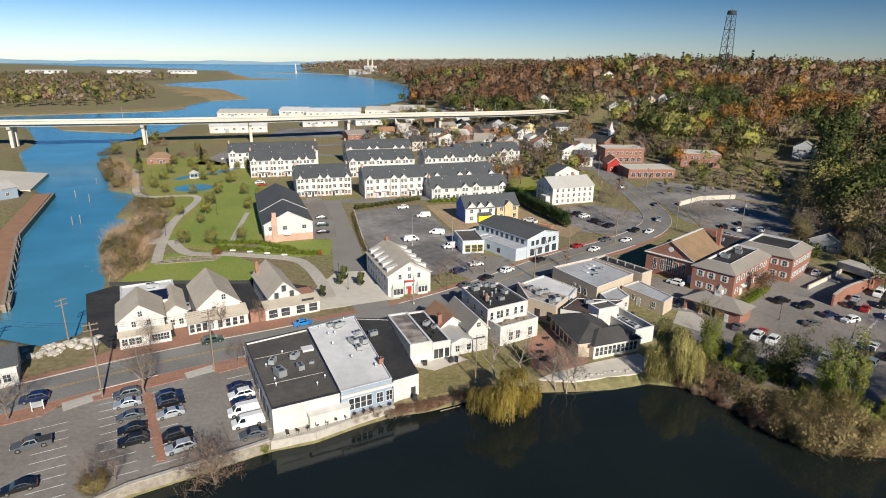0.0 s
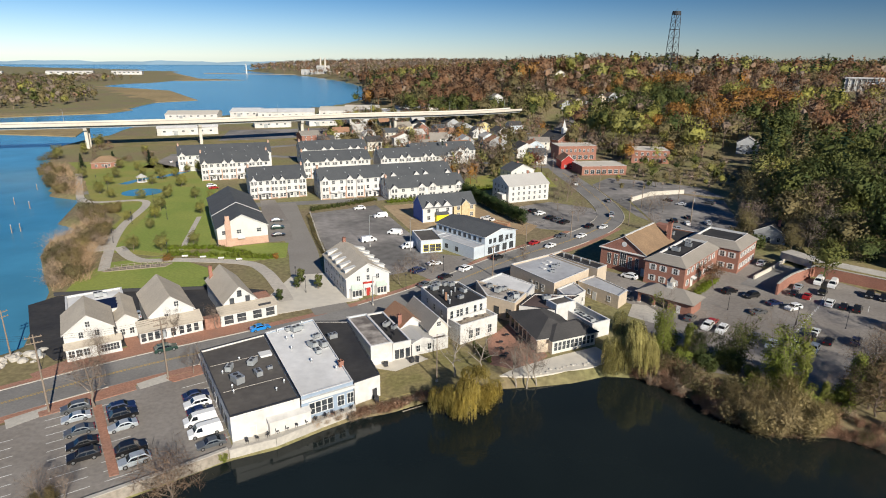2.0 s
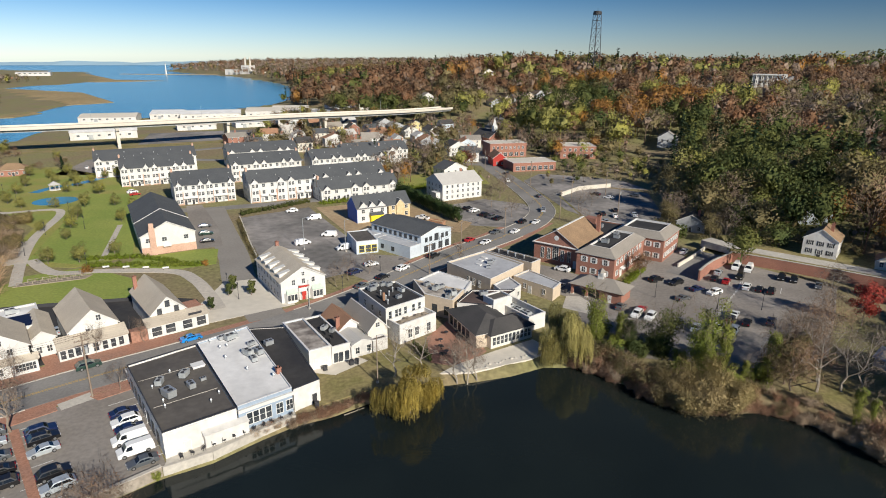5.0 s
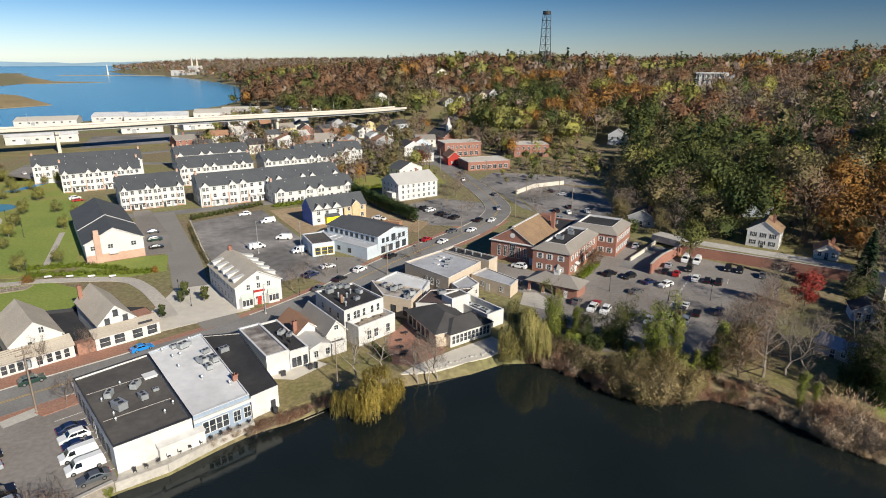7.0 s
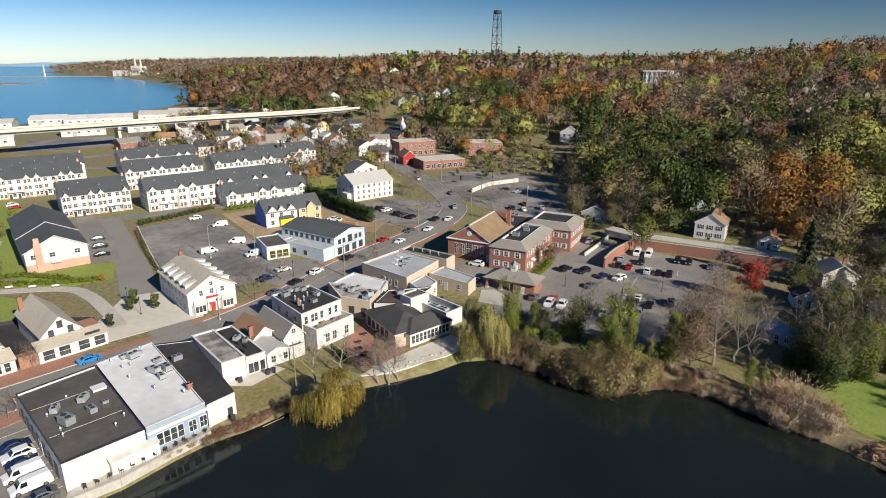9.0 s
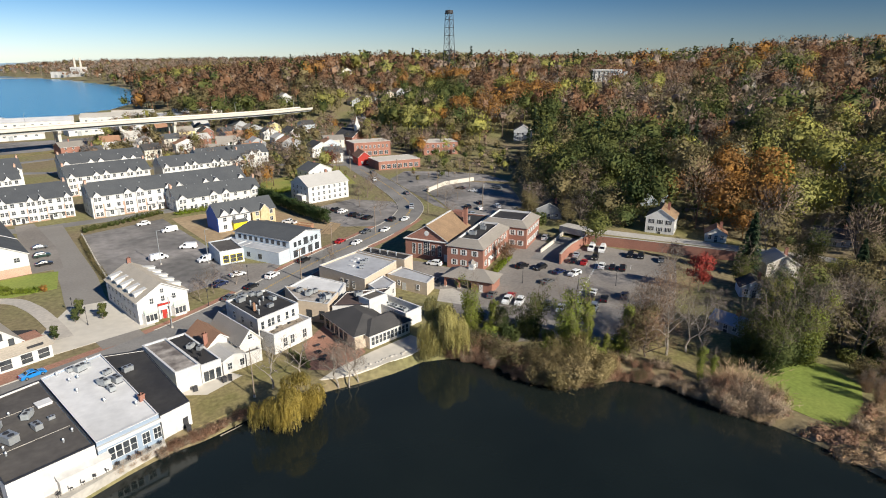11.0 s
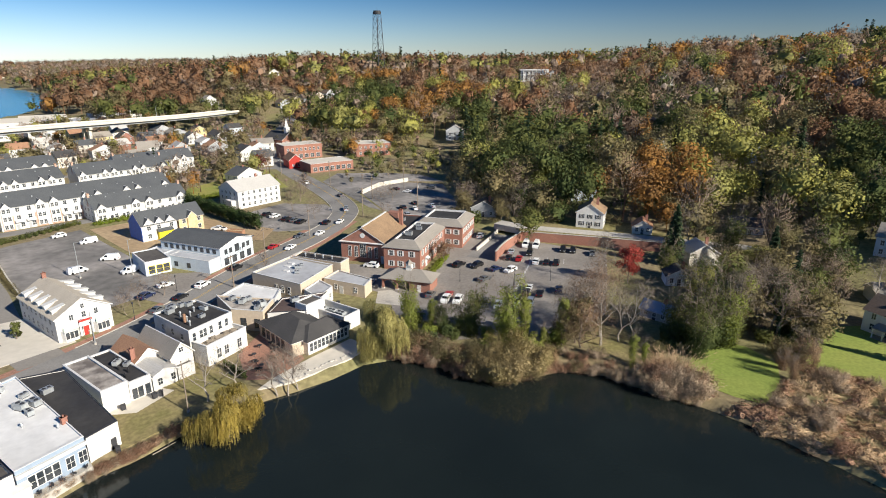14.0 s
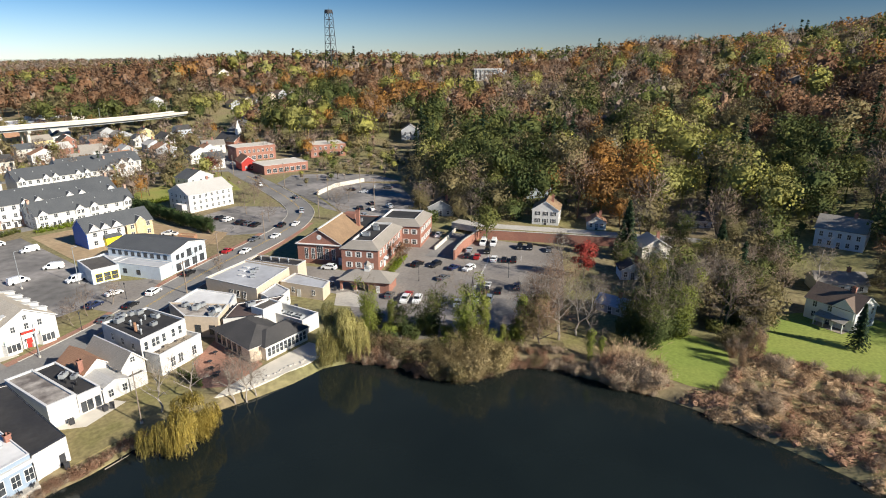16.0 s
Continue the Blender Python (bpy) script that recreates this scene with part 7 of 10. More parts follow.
for x, y, a, w, d, h, wall, cov, lab in HILLSIDE:
    z = min(ground_at(x, y), ground_at(x + w * math.cos(radians(a)), y + w * math.sin(radians(a))))
    b = house(lab, x, y, a, w, d, h, "gable", "x" if w > d + 2 else "y", 0.33 * min(w, d), wall=wall, cover=cov, name="house", category="house", z=max(z, 3.1 if inside_depth([x + 3], [y - 1], [(124, 163), (158, 126), (176, 104), (192, 96), (190, 126), (172, 156), (150, 174), (132, 182)])[0] > 0 else 0.01), group="houses on the hill")
    for zz in ((0.9, 3.5) if h > 5 else (0.9,)):
        windows(b, "f", spread(3 if w < 12 else 5, 0.5, w - 0.5), zz, 0.9, 1.4, shutters=(wall is SIDING and w < 11))
        windows(b, "r", spread(3, 0.5, d - 0.5), zz, 0.9, 1.4)
    door(b, "f", w * 0.5, 1.0, 2.1, DARK_TRIM)
    chimney(b, w * 0.7, d * 0.5, h, h + 0.33 * min(w, d) + 1.2)
    if w > 11 and h == 5.4:
        gable_front(b, 6.4, 4.8, 5.4, 2.3, 0.3, SIDING, UMBER_SHINGLE, 2.9, False)
        part("porch_roof", Geo().slab([(3.5, -2.6, 2.5), (10.5, -2.6, 2.5), (10.5, 0, 3.2), (3.5, 0, 3.2)], 0.15), SHINGLE, b["ob"])
        for u in (3.8, 6.0, 8.0, 10.2):
            part("porch_post", Geo().box(u - 0.1, -2.5, -0.5, u + 0.1, -2.3, 2.45), TRIM, b["ob"])
        part("porch_floor", Geo().box(3.5, -2.6, -1.5, 10.5, -0.004, 0.1), WOOD, b["ob"])


FAR_HOUSES = [(83, 757, 10, SIDING), (100, 682, 15, SIDING), (60, 700, 5, SIDING), (203, 815, -5, CREAM), (219, 383, -30, GREY_SIDING), (293, 800, -10, SIDING), (330, 600, -20, SIDING), (30, 690, 0, CREAM), (430, 380, -40, SIDING),
              (360, 300, -40, CREAM), (395, 250, -45, SIDING), (300, 330, -35, CREAM), (420, 520, -30, GREY_SIDING), (470, 300, -50, SIDING)]
for x, y, a, wall in FAR_HOUSES:
    b = house("pale far house among the hillside trees", x, y, a, 13, 10, 7.5, "gable", "y", 4.0, wall=wall, cover=SHINGLE, name="house", category="house", z=ground_at(x, y), group="far hillside houses")
    for z in (1.2, 4.4):
        windows(b, "f", spread(3, 1, 12), z, 1.2, 1.6)
    door(b, "f", 6.5, 1.1, 2.1)
for k in range(6):
    x, y = 168 + 13.5 * k, 640 + 3.0 * k
    b = house("tan and grey terraced house on the slope", x, y, 12, 10.5, 12, 6.0, "gable", "x" if k % 3 == 2 else "y", 3.6, wall=STUCCO if k % 2 else GREY_SIDING, cover=UMBER_SHINGLE, name="house", category="house", z=max(ground_at(x, y), 0.01), group="terrace on the slope")
    for z in (1.2, 4.4):
        windows(b, "f", spread(3, 1, 9.5), z * 0.9, 1.2, 1.5)
b = house("white modern villa on the hill crest", 405, 546, -38, 30, 14, 9, "flat", wall=SIDING, cover=MEMBRANE_WHITE, name="villa", category="villa", z=39.0, skirt=7.0)
for z in (0.6, 4.6):
    windows(b, "f", spread(6, 1, 29), z, 2.2, 2.6, TRIM, 2)
for u in (3.5, 8.2, 12.8, 17.2, 21.8, 26.5):
    part("column", Geo().box(u - 0.35, -1.2, -2.0, u + 0.35, -0.5, 8.2), TRIM, b["ob"])
part("portico", Geo().box(2.4, -1.6, 8.2, 27.6, -0.004, 8.9), TRIM, b["ob"])

for x, y, w, a in ((-1290, 1900, 110, 25), (-1100, 2010, 130, 20), (-930, 2070, 90, 15), (-1480, 1800, 120, 30)):
    b = house("long white far warehouse beyond the marsh", x, y, a, w, 50, 9, "gable", "x", 2, wall=WHITE_WALL, cover=MEMBRANE_WHITE, name="warehouse", category="warehouse", z=max(ground_at(x, y), 0.1) + 0.5, group="far warehouses")
    windows(b, "f", spread(6, 5, w - 5), 5, 6, 3, GREY_METAL, 2)
# ---------------------------------------------------------------- woods on the hills
G = (1 + 5 ** 0.5) / 2
BALL = np.array([(-1, G, 0), (1, G, 0), (-1, -G, 0), (1, -G, 0), (0, -1, G), (0, 1, G), (0, -1, -G), (0, 1, -G), (G, 0, -1), (G, 0, 1), (-G, 0, -1), (-G, 0, 1)]) / 1.902
BALL_FACES = np.array([(0, 11, 5), (0, 5, 1), (0, 1, 7), (0, 7, 10), (0, 10, 11), (1, 5, 9), (5, 11, 4), (11, 10, 2), (10, 7, 6), (7, 1, 8), (3, 9, 4), (3, 4, 2), (3, 2, 6), (3, 6, 8),
                       (3, 8, 9), (4, 9, 5), (2, 4, 11), (6, 2, 10), (8, 6, 7), (9, 8, 1)])


def template(kind, level, seed):
    """Triangles and outward normals of one woodland tree about 15 m tall; level 0 is the finest."""
    r = np.random.default_rng(seed)
    w, c = Cloud(), Cloud()
    if kind == "pine":
        t = np.concatenate(conifer(seed, 18, 4.2, (520, 150, 44)[level], 0.5 * (1, 1.7, 2.8)[level]))
        d = outward(t, np.array((0, 0, 7.0)), np.array((3.5, 3.5, 12.0)), 0.4, seed)
        return facing(t, d), d
    tall, wide = (15.0, 5.5) if kind == "bare" else (14.5, 5.7)
    wide *= 0.72 + 0.42 * r.random()
    heart, radii = np.array((0.2, 0, tall * 0.6)), np.array((wide, wide, tall * 0.37))
    waves, shift = unit(r, 6) * (2.4, 2.4, 2.4), r.random(6) * 6.3

    def swell(d):
        """How far the crown bulges in each direction."""
        return 1 + 0.085 * np.sin(d @ waves.T * 1.6 + shift).sum(-1)

    w.stem((0, 0, -0.4), heart, 0.26, 0.1, (5, 4, 3)[level])
    if level < 2:
        for m in unit(r, 9) * (1, 1, 0.5) + (0, 0, 0.35):
            w.stem((0.1, 0, tall * (0.25 + 0.2 * r.random())), heart + m * radii * 0.75, 0.10, 0.03, 3)
    core = {"bare": (0.0, 0.3, 0.48), "leafy": (0.5, 0.6, 0.68)}[kind][level]
    if core:
        c.tri.append((heart + BALL * radii * core * swell(BALL)[:, None])[BALL_FACES])
    n = {"bare": (880, 310, 92), "leafy": (680, 250, 62)}[kind][level]
    d = unit(r, n) + (0, 0, 0.3)
    d /= np.linalg.norm(d, axis=1)[:, None]
    big = swell(d)[:, None]
    if kind == "bare":
        base = heart + d * radii * big * ((0.25, 0.5, 0.6)[level] + (0.6, 0.4, 0.34)[level] * np.sqrt(r.random((n, 1))))
        tip = base + (d * 0.6 + (0, 0, 0.25) + unit(r, n) * 0.6) * (1.1, 1.15, 1.3)[level]
        side = np.cross(tip - base, unit(r, n))
        c.blades(base, tip, side / (np.linalg.norm(side, axis=1)[:, None] + 1e-9) * (0.048, 0.095, 0.24)[level])
    else:
        p = heart + d * radii * big * (0.62 + 0.42 * r.random((n, 1)))
        out = d + unit(r, n) * 0.8
        out /= np.linalg.norm(out, axis=1)[:, None]
        a = np.cross(out, unit(r, n))
        a /= np.linalg.norm(a, axis=1)[:, None] + 1e-9
        z = (0.31, 0.44, 0.8)[level] * (0.6 + 0.8 * r.random((n, 1)))
        c.cards(p, a * z, np.cross(out, a) * z * 0.85)
        q = d[:n // 4]
        base = heart + q * radii * big[:n // 4] * 0.85
        c.blades(base, base + (q + unit(r, n // 4) * 0.5) * (1.4, 1.7, 2.0)[level], np.cross(q, unit(r, n // 4)) * (0.035, 0.07, 0.1)[level])
    t = np.concatenate([w.all(), c.all()])
    d = outward(t, heart - (0, 0, 1.5), radii, 0.30, seed)
    bulge = np.cos(d.reshape(-1, 3) @ waves.T * 1.6 + shift) @ waves
    d = d - 0.10 * bulge.reshape(d.shape)
    d /= np.linalg.norm(d, axis=2)[:, :, None] + 1e-9
    return facing(t, d), d


CLASSES = [("bare", TWIG, "grey-brown bare deciduous trees"), ("bare", TWIG_RED, "russet-twigged bare trees"), ("leafy", LEAF_RUST, "rust-brown oaks in late autumn leaf"),
           ("leafy", LEAF_ORANGE, "orange autumn trees"), ("leafy", LEAF_YELLOW, "yellow-green autumn trees"), ("leafy", LEAF_OLIVE, "dull olive-brown trees"),
           ("leafy", LEAF_GREEN, "dark green ivy-clad trees"), ("pine", LEAF_DARK, "dark green conifers"), ("bare", TWIG_PALE, "pale grey bare trees")]
GARDENS = [(120, 158), (132, 186), (160, 200), (186, 178), (196, 140), (210, 100), (220, 40), (230, -60), (150, -60), (140, 20), (112, 76), (112, 98), (128, 122)]
OPEN = [(88, 90), (110, 98), (128, 134), (124, 164), (104, 186), (126, 184), (146, 160), (160, 136), (176, 112), (170, 104), (142, 124), (118, 94)]
SEEN = [(148, 152, 9), (158, 139, 8), (150, 58, 12), (172, 64, 8), (134, 105, 6), (112, 92, 6), (155, 113, 6), (183, 118, 6), (196, 78, 9)]
KEEP_OUT = [(x + 2, y - 6, 15) for x, y, *_ in FAR_HOUSES] + [(168 + 13.5 * k, 632, 22) for k in range(6)] + [(417, 537, 20), (398, 513, 20), (386, 497, 14)]
KEEP_OUT += [(x + 4 * math.cos(radians(a)), y + 4 * math.sin(radians(a)), 9.5) for x, y, a, *_ in HILLSIDE]
KEEP_OUT += [(x * (1 - 26 / math.hypot(x, y)), y * (1 - 26 / math.hypot(x, y)), 13) for x, y, *_ in FAR_HOUSES]
KEEP_OUT += [(160 + 14 * k, 606 + 2 * k, 17) for k in range(6)] + [(150 + 13 * k, 578 + 2 * k, 15) for k in range(6)]
rng = np.random.default_rng(11)
bags = {k: [] for k in range(len(CLASSES))}
leans = {k: [] for k in range(len(CLASSES))}


def jittered(x0, x1, y0, y1, s):
    gx, gy = np.meshgrid(np.arange(x0, x1, s), np.arange(y0, y1, s))
    p = np.stack([gx.ravel(), gy.ravel()], 1)
    return p + (rng.random(p.shape) - 0.5) * s * 0.9


def wood_noise(x, y, s, k):
    return np.array([noise.noise(Vector((a / s, b / s, k))) for a, b in zip(x, y)])


road = np.array(smooth_line(STREET, 4))


def seed_wood(pts, level, mixer, size):
    x, y = pts[:, 0], pts[:, 1]
    ok = np.ones(len(x), bool)
    for cx, cy, cr in KEEP_OUT:
        ok &= (x - cx) ** 2 + (y - cy) ** 2 > cr * cr
    for p in road[road[:, 1] > 250]:
        ok &= (x - p[0]) ** 2 + (y - p[1]) ** 2 > 11 ** 2
    ok &= np.arctan2(x, np.maximum(y, 1)) < np.where(np.hypot(x, y) > 330, 1.27, 1.40)
    for hx, hy, hw in SEEN:
        D = math.hypot(hx, hy)
        along, off = (x * hx + y * hy) / D, np.abs(x * hy - y * hx) / D
        ok &= ~((along > D - 44) & (along < D + 3) & (off < hw))
    x, y = x[ok], y[ok]
    z = height(x, y)
    kinds = mixer(x, y)
    for k in range(len(CLASSES)):
        i = np.where(kinds == k)[0]
        if not len(i):
            continue
        temps = [template(CLASSES[k][0], level, 100 * k + 10 * level + s) for s in range(4 if level < 2 else 3)]
        for s, (t, d) in enumerate(temps):
            j = i[s::len(temps)]
            if not len(j):
                continue
            a = rng.random(len(j)) * 2 * np.pi
            sc = size * (0.6 + 0.75 * rng.random(len(j)))
            ca, sa = np.cos(a) * sc, np.sin(a) * sc
            X = t[None, :, :, 0] * ca[:, None, None] - t[None, :, :, 1] * sa[:, None, None] + x[j][:, None, None]
            Y = t[None, :, :, 0] * sa[:, None, None] + t[None, :, :, 1] * ca[:, None, None] + y[j][:, None, None]
            Z = t[None, :, :, 2] * sc[:, None, None] + z[j][:, None, None]
            bags[k].append(np.stack([X, Y, Z], -1).reshape(-1, 3, 3).astype(np.float32))
            ca, sa = np.cos(a)[:, None, None], np.sin(a)[:, None, None]
            leans[k].append(np.stack([d[:, :, 0] * ca - d[:, :, 1] * sa, d[:, :, 0] * sa + d[:, :, 1] * ca, d[:, :, 2] + 0 * ca], -1).reshape(-1, 3, 3).astype(np.float32))


def hill_mix(x, y):
    """Kinds of tree in patches: ivy-green and olive at the foot, bare crowns above, rust-brown oaks on the far ridge."""
    d, bearing = np.hypot(x, y), np.degrees(np.arctan2(x, np.maximum(y, 1)))
    foot = 1 - step(25, 95, inside_depth(x, y, HILL))
    ridge = step(480, 800, d) * (1 - step(36, 48, bearing))
    belt = step(430, 560, d) * (1 - step(640, 780, d)) * (1 - step(20, 34, bearing))
    upper = (1 - foot) * (1 - ridge)
    w = np.stack([0.26 + 0.22 * upper - 0.14 * ridge, 0.09 + 0.16 * ridge + 0.06 * upper, 0.04 + 0.56 * ridge + 0.10 * upper, 0.015 + 0.06 * upper,
                  0.06 + 0.14 * foot + 0.14 * belt, 0.18 + 0.10 * foot + 0.22 * belt, 0.06 + 0.36 * foot + 0.28 * belt, 0.018 + 0.11 * foot, 0.07 * upper + 0.005], 1)
    lean = np.array([1.6, 2.5, 2.5, 4.0, 3.5, 2.2, 3.0, 3.5, 3.0])
    for k in range(len(CLASSES)):
        w[:, k] *= np.exp(1.5 * lean[k] * (1.3 * wood_noise(x, y, 62.0, 3.7 * k + 1.0) + 0.6 * wood_noise(x, y, 150.0, 3.7 * k + 20.0)))
    edges = np.cumsum(w / w.sum(1, keepdims=True), 1)
    return (rng.random(len(x))[:, None] > edges).sum(1).clip(0, len(CLASSES) - 1)


def pick(ring, pts, margin=3.0):
    return pts[inside_depth(pts[:, 0], pts[:, 1], ring) > margin]


near = pick(HILL, jittered(130, 420, -60, 420, 10.6))
dist = np.hypot(near[:, 0], near[:, 1])
seed_wood(near[dist < 330], 0, hill_mix, 1.28)
yards = pick(GARDENS, jittered(100, 232, -60, 200, 6.6), 1.0)
yards = yards[(inside_depth(yards[:, 0], yards[:, 1], OPEN) < -1.5) & (inside_depth(yards[:, 0], yards[:, 1], HILL) < 3) & (np.hypot(yards[:, 0] - 138, yards[:, 1] - 40) > 20)]
yards = yards[(np.hypot(yards[:, 0] - 112, yards[:, 1] - 66) > 14)]
seed_wood(yards, 0, lambda x, y: rng.choice([0, 8, 5, 6, 4, 7, 1], len(x), p=[0.14, 0.12, 0.26, 0.28, 0.08, 0.06, 0.06]), 0.8)
low = np.concatenate([pick(HILL, jittered(128, 300, -40, 320, 7.5), 0.0), pick(GARDENS, jittered(112, 232, -60, 200, 7.0), 1.0)])
low = low[(inside_depth(low[:, 0], low[:, 1], OPEN) < -1.0) & (np.hypot(low[:, 0] - 138, low[:, 1] - 40) > 22) & (np.hypot(low[:, 0] - 110, low[:, 1] - 66) > 13)]
seed_wood(low, 1, lambda x, y: rng.choice([0, 5, 6, 4, 1], len(x), p=[0.34, 0.26, 0.26, 0.06, 0.08]), 0.36)
mid = pick(HILL, jittered(0, 760, -250, 860, 13.2))
dist = np.hypot(mid[:, 0], mid[:, 1])
seed_wood(mid[(dist >= 330) & (dist < 760)], 1, hill_mix, 1.38)
wide = pick(HILL, jittered(-300, 1300, 0, 2000, 18))
dist = np.hypot(wide[:, 0], wide[:, 1])
seed_wood(wide[(dist >= 760) & (dist < 1700)], 2, hill_mix, 1.55)

beyond = pick(HILL, jittered(-760, 420, 1600, 3300, 30))
seed_wood(beyond[np.hypot(beyond[:, 0], beyond[:, 1]) >= 1690], 2, lambda x, y: rng.choice([0, 1, 8, 5, 2], len(x), p=[0.46, 0.2, 0.14, 0.12, 0.08]), 1.5)


def west_mix(x, y):
    return rng.choice([0, 1, 5, 8, 6, 4], len(x), p=[0.26, 0.12, 0.28, 0.16, 0.08, 0.10])


ww = pick(WEST, jittered(-1350, -380, 520, 1900, 17), 8)
seed_wood(ww[(np.hypot(ww[:, 0], ww[:, 1]) < 1850) & (np.arctan2(ww[:, 0], ww[:, 1]) > -0.68)], 2, west_mix, 1.1)
vil = np.concatenate([jittered(-130, 170, 385, 650, 10), jittered(16, 86, 290, 385, 10), jittered(140, 205, 365, 440, 10)])
vil = vil[rng.random(len(vil)) < 0.74]
vil = vil[np.array([min((road[:, 0] - p[0]) ** 2 + (road[:, 1] - p[1]) ** 2) > 100 for p in vil])]
vil = vil[~((vil[:, 1] < 312) & (vil[:, 0] < 90) & (vil[:, 0] > 40) & (vil[:, 1] < 300))]
ok = np.ones(len(vil), bool)
for x, y, a in HOUSES:
    ok &= (vil[:, 0] - x - 5) ** 2 + (vil[:, 1] - y - 5) ** 2 > 12 ** 2
ok &= (inside_depth(vil[:, 0], vil[:, 1], HILL) < 0) & (vil[:, 0] > -60 + 0 * vil[:, 1])
ok &= np.abs((vil[:, 1] - 522) - 0.55 * vil[:, 0]) > 16
seed_wood(vil[ok], 1, lambda x, y: rng.choice([0, 1, 4, 5, 3, 7], len(x), p=[0.40, 0.14, 0.13, 0.21, 0.06, 0.06]), 0.82)
scrub = jittered(128, 205, 292, 362, 9)
scrub = scrub[(inside_depth(scrub[:, 0], scrub[:, 1], HILL) < 3) & (rng.random(len(scrub)) < 0.8)]
seed_wood(scrub, 1, lambda x, y: rng.choice([0, 5, 6, 4], len(x), p=[0.3, 0.3, 0.25, 0.15]), 0.5)
brush = np.concatenate([jittered(-60, 170, 390, 650, 8), jittered(20, 86, 300, 385, 8), jittered(110, 200, 285, 328, 7), jittered(140, 205, 365, 440, 8)])
brush = brush[np.array([min((road[:, 0] - p[0]) ** 2 + (road[:, 1] - p[1]) ** 2) > 81 for p in brush])]
ok = (inside_depth(brush[:, 0], brush[:, 1], HILL) < 0)
for x, y, a in HOUSES:
    ok &= (brush[:, 0] - x - 5) ** 2 + (brush[:, 1] - y - 5) ** 2 > 9 ** 2
seed_wood(brush[ok & (rng.random(len(brush)) < 0.7)], 2, lambda x, y: rng.choice([0, 8, 5, 6, 4], len(x), p=[0.26, 0.24, 0.28, 0.14, 0.08]), 0.27)
for k, (kind, m, label) in enumerate(CLASSES):
    if bags[k]:
        ob = new("woodland", tri_mesh("woodland", np.concatenate(bags[k]), m, np.concatenate(leans[k])))
        tagged(ob, label + " covering the hills", "woodland", "woodland", "stuff")

# ---------------------------------------------------------------- cars
P_STALL = "parked in the pond-side car park"
for kind, colour, x, y, a in (("pickup", "grey", -67.7, 83.8, 212), ("sedan", "black", -62.8, 73.6, 212), ("suv", "navy", -76.3, 97.6, 205), ("sedan", "silver", -58.3, 96.4, 208),
                              ("sedan", "grey", -55.8, 92.3, 209), ("sedan", "black", -53.5, 88.6, 209), ("suv", "black", -51.6, 85.2, 208), ("suv", "grey", -60.0, 99.6, 209),
                              ("suv", "navy", -51.8, 99.2, 30), ("suv", "black", -50.4, 96.8, 30), ("sedan", "silver", -49.0, 93.4, 211), ("suv", "black", -44.9, 86.8, 31),
                              ("suv", "silver", -43.0, 83.6, 211), ("sedan", "navy", -39.7, 102.9, 29), ("suv", "white", -38.4, 99.9, 209), ("sedan", "navy", -37.1, 97.4, 28),
                              ("van", "white", -36.2, 94.5, 207), ("van", "white", -34.3, 91.0, 207), ("sedan", "grey", -32.3, 87.6, 207)):
    car(kind, colour, x, y, a, P_STALL)
P_STREET = "standing at the kerb of the main street"
for kind, colour, x, y, a in (("sedan", "blue", -34.2, 132.4, 30), ("suv", "green", -52.4, 122.6, 30), ("suv", "white", 18.8, 172.2, 44), ("sedan", "white", 50.4, 194.5, 222), ("sedan", "red", 45.6, 198.2, 42),
                              ("sedan", "grey", 57.3, 206.6, 220), ("sedan", "white", 64.5, 206.0, 222), ("sedan", "black", 12.2, 165.6, 44), ("sedan", "grey", 6.0, 159.4, 43), ("suv", "black", 30.0, 182.6, 44),
                              ("suv", "black", 71.5, 219.0, 50), ("sedan", "white", 76.5, 217.6, 228), ("pickup", "silver", 86.0, 236.0, 70), ("sedan", "grey", 93.0, 262.0, 88), ("sedan", "white", 88.6, 300.0, 270),
                              ("suv", "grey", 94.0, 320.0, 88), ("sedan", "white", 94.5, 372.0, 84), ("suv", "white", 97.0, 415.0, 76)):
    car(kind, colour, x, y, a, P_STREET, 0.07, "cars on the street")
P_LOT = "parked on the old asphalt lot"
for kind, colour, x, y, a in (("van", "white", -12.3, 203.4, 22), ("van", "white", -3.2, 212.2, 160), ("van", "white", 1.8, 195.6, 200), ("van", "white", -9.2, 236.8, 195), ("suv", "white", -18.6, 250.4, 200),
                              ("sedan", "white", 9.6, 177.6, 20), ("suv", "navy", 4.2, 171.0, 40), ("sedan", "grey", -49.6, 231.6, 18), ("suv", "green", -47.2, 221.0, 18), ("sedan", "black", -45.0, 211.4, 18),
                              ("sedan", "red", -92.0, 294.0, 30), ("suv", "white", -94.5, 299.0, 30), ("suv", "black", 54.8, 243.6, 35), ("suv", "white", 56.6, 239.0, 35), ("suv", "black", 59.4, 232.0, 40),
                              ("suv", "grey", 61.6, 228.4, 40), ("suv", "black", 63.4, 225.0, 40), ("pickup", "white", 33.6, 231.0, 140), ("suv", "grey", 22.0, 216.0, 60), ("sedan", "red", 15.2, 214.2, 60)):
    car(kind, colour, x, y, a, P_LOT, 0.07)
P_HALL = "parked in the town hall car park"
